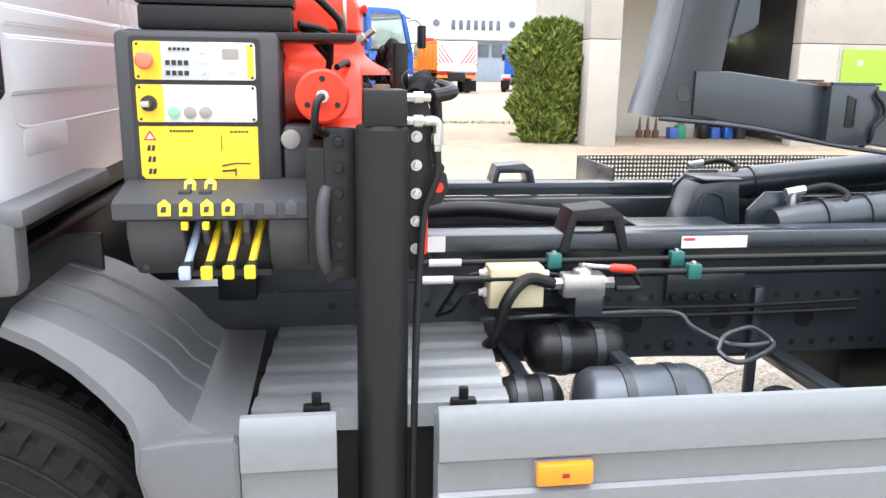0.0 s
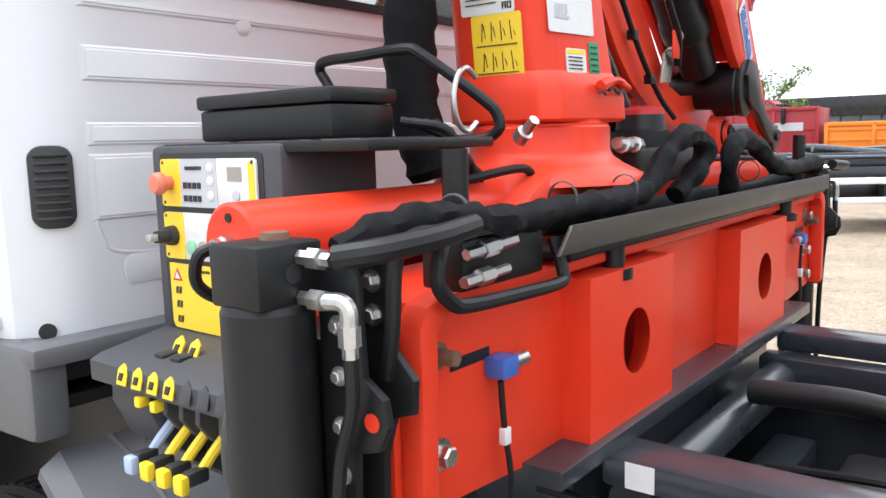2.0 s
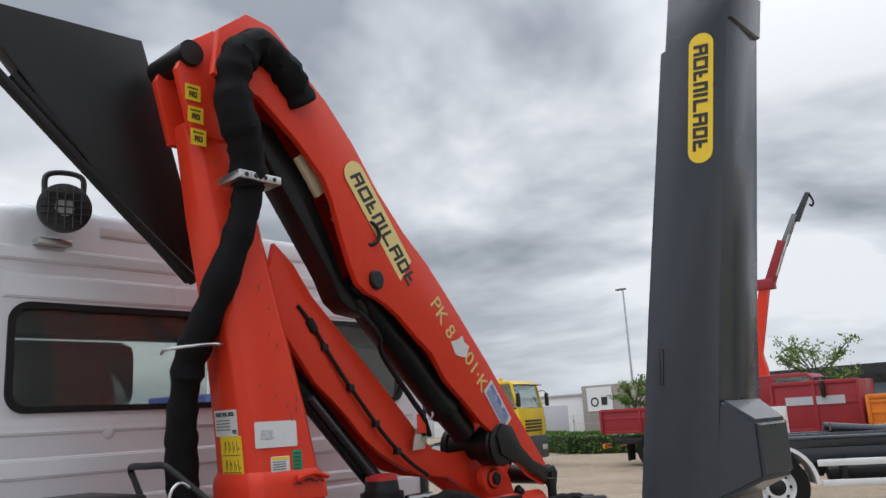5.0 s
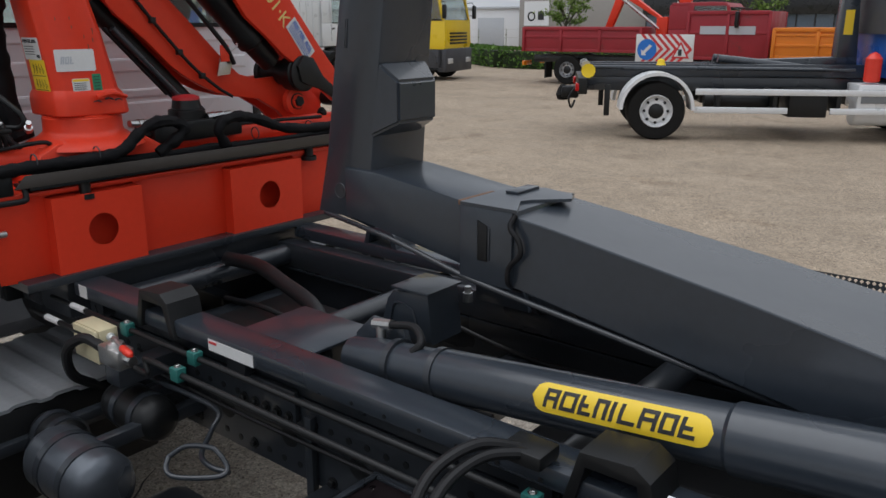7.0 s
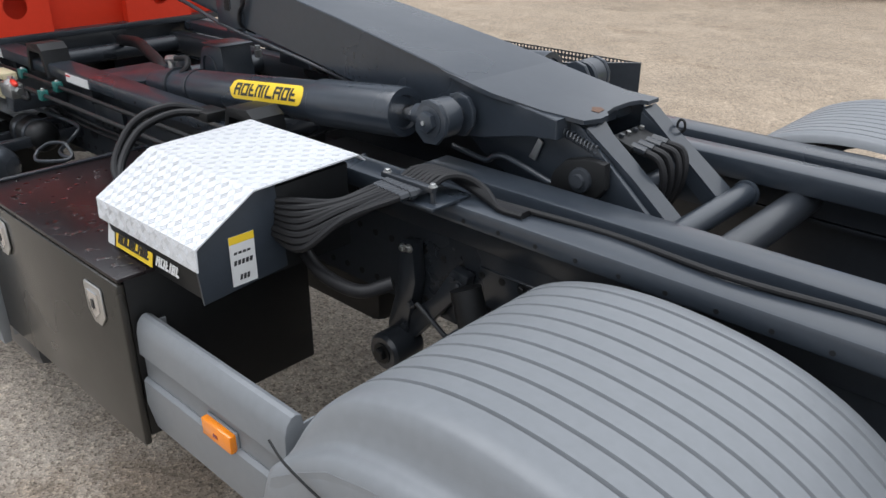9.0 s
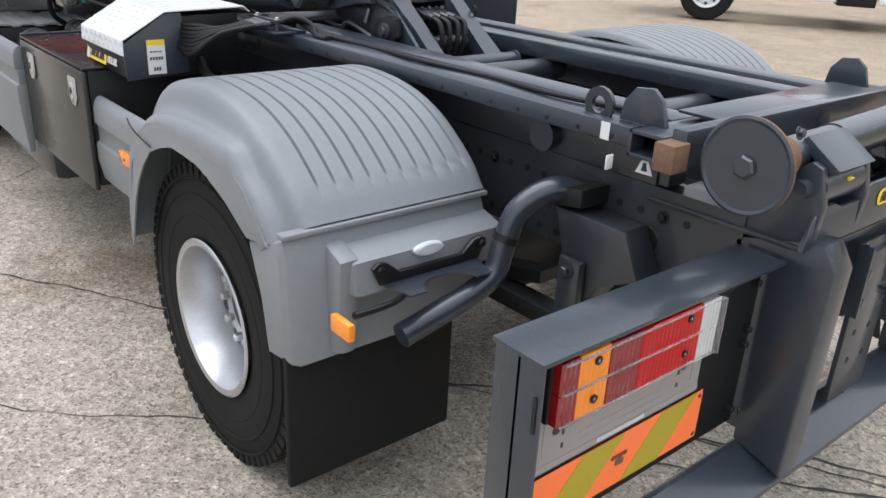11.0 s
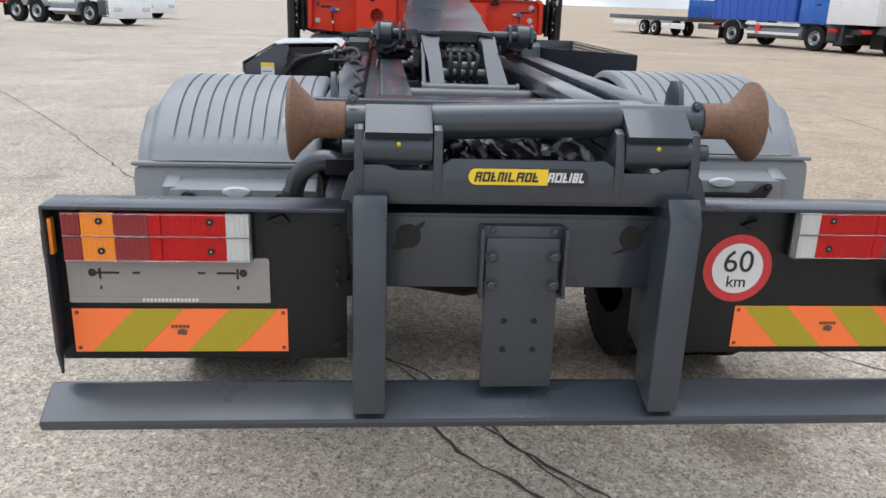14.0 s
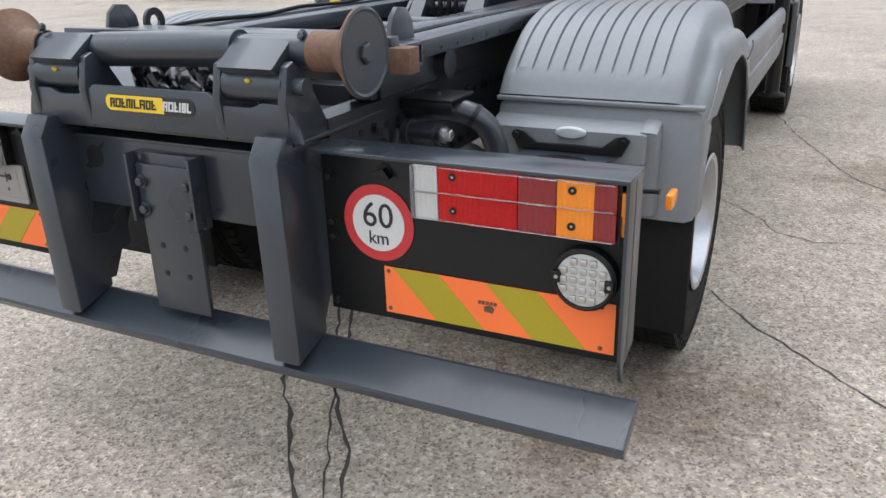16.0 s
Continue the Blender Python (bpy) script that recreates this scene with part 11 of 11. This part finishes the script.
def conifer(x, y, rx, ry, h, n, seed):
    rnd = random.Random(seed)
    root = thing("conifer_bush", (x, y, 0), "dense dark green conifer bush beside the warehouse pillar", "bush")
    part("trunk", rod(shell(), (x, y, 0), (x, y, h * 0.8), 0.09, 0.03, 10), BARK, root)
    pts = []
    lumps = [(rnd.uniform(0, 6.283), rnd.uniform(0.05, 0.98), rnd.uniform(0.1, 0.24)) for i in range(70)]
    for i in range(n):
        z = rnd.random() ** 0.85
        a = rnd.uniform(0, 6.283)
        prof = min(1.0, 0.80 + 0.9 * z) * (1.0 if z < 0.72 else math.sqrt(max(0.03, 1 - ((z - 0.72) / 0.30) ** 2)))
        bulge = sum(amp * math.exp(-((math.atan2(math.sin(a - la), math.cos(a - la)) / 0.28) ** 2 + ((z - lz) / 0.06) ** 2)) for la, lz, amp in lumps)
        rr = (0.74 + 0.75 * min(bulge, 0.42)) * prof * (1 - 0.30 * rnd.random() ** 1.8)
        pts.append(((rx * rr * math.cos(a), ry * rr * math.sin(a), z * h + bulge * 0.15), (math.cos(a) * 0.8, math.sin(a) * 0.8, 0.75)))
    foliage("needle_sprays", root, pts, 0.21, CONIFER, seed, 0.34)


conifer(6.75, 18.4, 1.15, 1.0, 3.15, 16000, 5)


def hedge(x0, y0, x1, y1, h, w, n, seed):
    rnd = random.Random(seed)
    root = thing("hedge", ((x0 + x1) / 2, (y0 + y1) / 2, 0), "low clipped green hedge along the grass", "hedge")
    L = math.hypot(x1 - x0, y1 - y0)
    dx, dy = (x1 - x0) / L, (y1 - y0) / L
    m = face(((x0 + x1) / 2, (y0 + y1) / 2, 0), (dx, dy, 0), (-dy, dx, 0))
    # solid dark green box fills the hedge behind its leaves
    part("dark_core", box(shell(), -L / 2 + 0.2, L / 2 - 0.2, -w / 2 + 0.15, w / 2 - 0.15, 0, h - 0.15, 0.1, m), mat("hedge_core_fill", (0.02, 0.035, 0.01), 0.9), root)
    pts = []
    for i in range(n):
        u = rnd.uniform(-L / 2, L / 2)
        hh = h * (1 + 0.08 * noise.noise(Vector((u * 0.7, seed, 0))))
        if rnd.random() < 0.5:
            v, z, o = rnd.uniform(-w / 2, w / 2), hh - abs(rnd.gauss(0, 0.06)), Vector((0, 0, 1))
        else:
            v, z, o = rnd.choice((-1, 1)) * (w / 2 - abs(rnd.gauss(0, 0.05))), rnd.uniform(0.02, hh), Vector((0, 0, 0.4))
        p = Vector((dx * u - dy * v, dy * u + dx * v, z))
        pts.append((p, o))
    foliage("leaves", root, pts, 0.14, LEAF, seed, 0.6)


hedge(-34.0, 41.5, -18.6, 30.8, 0.95, 1.1, 5000, 3)
hedge(-18.6, 30.8, -8.0, 32.5, 0.95, 1.1, 4000, 4)
solo("grass_strip", box(shell(), -60, 4, 33.6, 46, -0.05, 0.03, 0.0), TURF, "green grass strip behind the hedge", "grass", kind="structure")
rnd = random.Random(9)
tuft = thing("grass_tuft", (0, 0, 0), "weeds growing along the edge of the concrete", "weeds", kind="stuff")
pts = [((rnd.uniform(2.0, 7.6) + rnd.gauss(0, 0.1), 21.5 + rnd.gauss(0, 0.25), 0.02), (0, 0, 1.5)) for i in range(500)]
pts += [((5.6 + abs(rnd.gauss(0, 0.5)), 17.2 + rnd.gauss(0, 0.12), 0.02), (0, 0, 1.5)) for i in range(400)]
foliage("blades", tuft, pts, 0.09, GRASS, 9, 0.2)


def tree(x, y, h, crown, n, seed, label, bare=False):
    rnd = random.Random(seed)
    root = thing("tree", (x, y, 0), label, "tree")
    bm = shell()
    rod(bm, (x, y, 0), (x, y, h * 0.55), h * 0.02, h * 0.012, 8)
    tips = []
    for i in range(16):
        a, z0 = rnd.uniform(0, 6.283), h * rnd.uniform(0.3, 0.55)
        L = crown * rnd.uniform(0.5, 1.0)
        e = Vector((x + L * math.cos(a), y + L * math.sin(a), z0 + h * rnd.uniform(0.1, 0.42)))
        mid = Vector((x, y, z0)).lerp(e, 0.5) + Vector((0, 0, h * 0.04))
        hose(bm, [(x, y, z0), mid, e], h * 0.006, 5, 3)
        for k in range(5):
            b = mid.lerp(e, rnd.random())
            f = b + Vector((rnd.gauss(0, 1), rnd.gauss(0, 1), abs(rnd.gauss(0, 1)))) * crown * 0.2
            hose(bm, [b, b.lerp(f, 0.5) + Vector((0, 0, 0.05)), f], h * 0.0025, 4, 2)
            tips += [(b, f)]
    part("trunk", bm, BARK, root)
    pts = []
    for i in range(n):
        b, f = rnd.choice(tips)
        p = b.lerp(f, rnd.random()) + Vector((rnd.gauss(0, 1), rnd.gauss(0, 1), rnd.gauss(0, 0.6))) * crown * 0.07
        pts.append((p - Vector((x, y, 0)), (0, 0, 0.5)))
    foliage("leaves", root, pts, 0.16 if not bare else 0.1, SPRING, seed, 0.55)


tree(-10.2, 40.0, 5.4, 2.1, 1500, 11, "young tree with light spring leaves", False)
tree(-20.5, 40.0, 4.2, 1.6, 1500, 12, "small tree in fresh leaf behind the hedge")
tree(-0.5, 30.0, 7.0, 2.0, 350, 13, "nearly bare tree with budding twigs", True)
tree(2.0, 42.0, 5.0, 2.0, 1500, 14, "leafy tree behind the parked lorries")
tree(4.5, 60.0, 5.0, 3.0, 2500, 15, "broad leafy tree at the yard's far edge")

# ---- buildings ----
wh = thing("warehouse", (7.4, 17.1, 0), "warehouse of grey washed-concrete panels with an open doorway", "building", kind="structure")
for z0, z1 in ((0.0, 2.68), (2.70, 5.4)):
    part("pillar_panel", box(shell(), 7.4, 8.22, 17.1, 17.7, z0, z1, 0.012), CONCWALL, wh)
    for i in range(3):
        part("wall_panel", box(shell(), 13.1 + 4.0 * i, 17.085 + 4.0 * i, 17.1, 17.5, z0, z1, 0.012), CONCWALL, wh)
part("lintel_panel", box(shell(), 8.24, 13.08, 17.1, 17.5, 4.5, 5.4, 0.012), CONCWALL, wh)
part("side_wall", box(shell(), 8.0, 8.2, 17.72, 25, 0, 5.4, 0.01), CONCWALL, wh)
part("back_wall", box(shell(), 8.2, 25.1, 24.7, 25, 0, 5.4, 0.01), PLASTER, wh)
part("far_wall", box(shell(), 24.8, 25.1, 17.5, 24.7, 0, 5.4, 0.01), CONCWALL, wh)
part("flat_roof", box(shell(), 7.9, 25.2, 17.0, 25.1, 5.4, 5.65, 0.02), CONCWALL, wh)
part("inner_wall", box(shell(), 8.2, 11.6, 20.2, 20.4, 0, 5.4, 0.0), PLASTER, wh)
part("inner_pillar", box(shell(), 11.3, 11.62, 19.7, 20.19, 0, 5.4, 0.01), CONCWALL, wh)
# partition and back sheet are coloured near-black for the doorway's unlit depth
part("inner_partition", box(shell(), 13.6, 13.8, 17.5, 24.6, 0, 5.4, 0.0), CONSOLE, wh)
part("dark_depth_sheet", box(shell(), 11.7, 13.5, 24.3, 24.6, 0, 5.3, 0.0), CONSOLE, wh)
part("sign_recess", box(shell(), 14.2, 17.0, 17.085, 17.1, 0.6, 2.66, 0.0), CONCWALL, wh)
gs = solo("green_sign", box(shell(), 14.3, 16.9, 17.05, 17.082, 0.7, 2.56, 0.004), GREENSIGN, "lime green sign board on the concrete wall", "sign")
solo("paper_notice", box(shell(), 14.74, 14.88, 17.042, 17.048, 2.14, 2.28, 0.0), WHITESTK, "small white notice stuck on the green board", "notice")
tube = thing("fluorescent_lamp", (13.0, 22.0, 3.0), "lit yellowish fluorescent tube lamp inside the warehouse", "lamp")
part("housing", box(shell(), 12.75, 13.45, 22.0, 22.1, 2.98, 3.03, 0.01), STEEL, tube)
part("tube", rod(shell(), (12.77, 22.05, 2.93), (13.43, 22.05, 2.93), 0.035), TUBE, tube)
rnd = random.Random(4)
for i, (x, m, h) in enumerate(((8.5, RUST, 2.4), (8.62, REDP, 1.5), (8.72, BROWNP, 1.9), (8.84, RUST, 1.3))):
    solo("plank", box(shell(), -0.05, 0.05, -0.02, 0.02, 0, h, 0.004, pose(x, 18.6 + 0.06 * i, 0, -8, 4 - 3 * i, 0)), m, "worn plank leaning on the inner wall", "plank", "leaning planks")
for i, (x, m) in enumerate(((9.9, RUST), (10.15, RUST), (10.4, RUST))):
    solo("iron_block", lathe(shell(), (x, 19.7, 0), (0, 0, 1), [(0, 0.1), (0.22, 0.1), (0.24, 0.05), (0.6, 0.02), (0.62, 0.0)], 12), m, "rusty iron stand on the warehouse floor", "stand", "iron stands")
for i, (x, m) in enumerate(((10.8, BLUESTK), (11.05, GREENSTK), (11.75, DARK), (12.1, BLUESTK), (12.5, BLUEP), (12.9, CONSOLE))):
    solo("jerry_can", box(shell(), x - 0.13, x + 0.13, 19.3, 19.6, 0, 0.34 + 0.05 * (i % 3), 0.03), m, "plastic can standing on the warehouse floor", "canister", "plastic cans")

ofc = thing("office_building", (18, 90, 0), "white office block with a row of small windows", "building", kind="structure")
part("upper_floor", box(shell(), 12, 27, 88, 100, 4.6, 7.6, 0.3), FACADE, ofc)
part("lower_floor", box(shell(), 13, 26.5, 89, 99, 0, 4.6, 0.1), mat("blue_grey_facade", (0.30, 0.36, 0.45), 0.5), ofc)
for i in range(7):
    part("window", box(shell(), 14.9 + i * 0.85, 15.35 + i * 0.85, 87.9, 88.05, 5.7, 6.8, 0.02), FARPANE, ofc)
for x in (13.2, 21.8):
    part("round_window", lathe(shell(), (x, 88.0, 6.4), (0, -1, 0), [(0, 0.4), (0.08, 0.4)], 20), FARPANE, ofc)
for i in range(3):
    part("window", box(shell(), 23.2 + i * 0.85, 23.65 + i * 0.85, 87.9, 88.05, 5.7, 6.8, 0.02), FARPANE, ofc)
for i in range(8):
    part("window", box(shell(), 13.4 + i * 1.6, 14.6 + i * 1.6, 88.9, 89.05, 2.8, 4.2, 0.02), FARPANE, ofc)

hall = thing("long_hall", (-50, 62, 0), "long low white hall far behind the hedge", "building", kind="structure")
part("wall", box(shell(), -75, -38.2, 62, 75, 0, 3.4, 0.05), FACADE, hall)
part("roof_edge", box(shell(), -75.2, -38.0, 61.8, 75.2, 3.4, 3.6, 0.02), GREYSTK, hall)
for i in range(6):
    part("roller_door", box(shell(), -72 + i * 5.8, -69 + i * 5.8, 61.95, 62.02, 0, 2.6, 0.02), GREYSTK, hall)
shed = thing("grey_hall", (-36, 63, 0), "grey hall with a white logo panel", "building", kind="structure")
part("wall", box(shell(), -38.0, -25.4, 61.5, 75, 0, 4.2, 0.05), NPLATE, shed)
part("logo_panel", box(shell(), -37.4, -34.8, 61.4, 61.49, 1.9, 4.0, 0.0), FACADE, shed)
part("logo_mark", lathe(shell(), (-36.6, 61.39, 2.7), (0, -1, 0), [(0, 0.28), (0, 0.42), (0.02, 0.42), (0.02, 0.28)], 20, False), INK, shed)
part("logo_mark", box(shell(), -35.9, -35.3, 61.36, 61.4, 2.4, 3.1, 0.0), INK, shed)

show = thing("showroom", (-18, 60, 0), "car showroom with black fascia and glass front", "building", kind="structure")
part("fascia", box(shell(), -25.2, -7.0, 60, 72, 2.75, 4.1, 0.03), FASCIA, show)
part("rear_wall", box(shell(), -25.0, -7.2, 66, 66.3, 0, 2.75, 0.0), NPLATE, show)
for i in range(15):
    part("mullion", box(shell(), -25.05 + i * 1.28, -24.95 + i * 1.28, 60.3, 60.42, 0, 2.75, 0.01), FASCIA, show)
    if i < 14:
        part("glass_pane", box(shell(), -24.94 + i * 1.28, -23.78 + i * 1.28, 60.34, 60.37, 0.05, 2.74, 0.0), FARPANE, show)
bm = shell()
bars(bm, 7, 2.9, 0.42, face((-20.2, 59.97, 3.42), (1, 0, 0), (0, 0, 1)), lean=0.0)
part("fascia_lettering", bm, WHITESTK, show)
part("fascia_emblem", prism(shell(), [(-0.22, 0), (0, -0.36), (0.22, 0), (0, 0.36)], 0, 0.02, face((-22.3, 59.98, 3.42), (1, 0, 0), (0, 0, 1))), WHITESTK, show)
brick = thing("brick_house", (1, 55, 0), "brown brick building with a flat roof", "building", kind="structure")
part("wall", box(shell(), -3.2, 4.5, 54, 62, 0, 3.2, 0.03), BRICK, brick)
part("roof_edge", box(shell(), -3.3, 4.6, 53.9, 62.1, 3.2, 3.45, 0.02), FASCIA, brick)
for i in range(3):
    part("window", box(shell(), -2.3 + i * 2.2, -1.1 + i * 2.2, 53.95, 54.03, 1.0, 2.3, 0.02), FARPANE, brick)
for i, (x, m, m2) in enumerate(((-4.4, NPLATE, WHITESTK), (-3.65, YELSTK, INK), (-2.9, INK, WHITESTK))):
    fl = thing("flag_banner", (x, 45, 0), ("grey", "yellow and black", "black and white")[i] + " upright banner on a slim mast", "flag", "banners")
    part("mast", rod(shell(), (x, 45, 0), (x, 45, 5.3), 0.035, n=8), STEEL, fl)
    bn = part("cloth", side([(x + 0.05, 2.7 + 0.1 * i), (x + 0.6, 2.62 + 0.1 * i), (x + 0.62, 5.05), (x + 0.05, 5.1)], 44.985, 45.015, 0.0), m, fl)
    for k in range(3):
        z = 3.3 + 0.6 * k
        part("lozenge", side([(x + 0.1, z), (x + 0.33, z - 0.32), (x + 0.56, z), (x + 0.33, z + 0.32), (x + 0.33, z + 0.2), (x + 0.46, z), (x + 0.33, z - 0.2), (x + 0.2, z)] if i else [(x + 0.2, z - 0.12), (x + 0.46, z - 0.12), (x + 0.46, z + 0.12), (x + 0.2, z + 0.12)], 44.97, 44.98, 0.0), m2, bn)

post = thing("street_lamp", (-21.8, 42.3, 0), "tall slim grey lamp post", "street lamp")
part("pole", rod(shell(), (-21.8, 42.3, 0), (-21.8, 42.3, 9.2), 0.09, 0.05, 12), STEEL, post)
part("lamp_head", box(shell(), -22.3, -21.6, 42.2, 42.4, 9.2, 9.32, 0.04), GREY, post)

fence = thing("wire_fence", (-20, 46, 0), "thin grey wire fence behind the grass", "fence")
for i in range(26):
    part("post", rod(shell(), (-60 + i * 2.4, 46, 0), (-60 + i * 2.4, 46, 1.7), 0.035, n=6), STEEL, fence)
for z in (0.5, 1.1, 1.65):
    part("wire", rod(shell(), (-60, 46, z), (0, 46, z), 0.012, n=4), STEEL, fence)
van = thing("parked_van", (-41, 54, 0), "small white van parked behind the fence", "van")
part("body", side([(-42.6, 0.35), (-39.6, 0.35), (-39.55, 0.9), (-40.0, 1.0), (-40.5, 1.7), (-42.5, 1.75), (-42.65, 1.2)], 53.2, 54.8, 0.08), TRUCKWHITE, van)
part("window", side([(-41.6, 1.05), (-40.25, 1.05), (-40.6, 1.55), (-41.6, 1.58)], 53.17, 53.19, 0.0), FARPANE, van)
for x in (-42.0, -40.2):
    part("wheel", lathe(shell(), (x, 53.15, 0.32), (0, 1, 0), [(0, 0.12), (0.02, 0.32), (0.22, 0.32)], 18), RUBBER, van)

NEARER = Matrix.Translation((1.12, -2.7, 0)) @ Matrix.Diagonal((0.87, 0.87, 0.87, 1)) @ Matrix.Translation((-0.99, 2.7, 0))
for ob in list(bpy.data.objects):
    if ob.parent is None and ob.name.split(".")[0] in ("warehouse", "green_sign", "paper_notice", "fluorescent_lamp", "plank", "iron_block", "jerry_can", "conifer_bush"):
        ob.matrix_basis = NEARER @ ob.matrix_basis
for ob in list(bpy.data.objects):
    if ob.parent is None and ob.name.split(".")[0] in ("hedge", "tree", "flag_banner", "street_lamp", "wire_fence", "parked_van", "grass_strip", "grass_tuft"):
        y = ob.location.y if ob.location.y else 20.0
        ob.location.z += rise(ob.location.x, y)
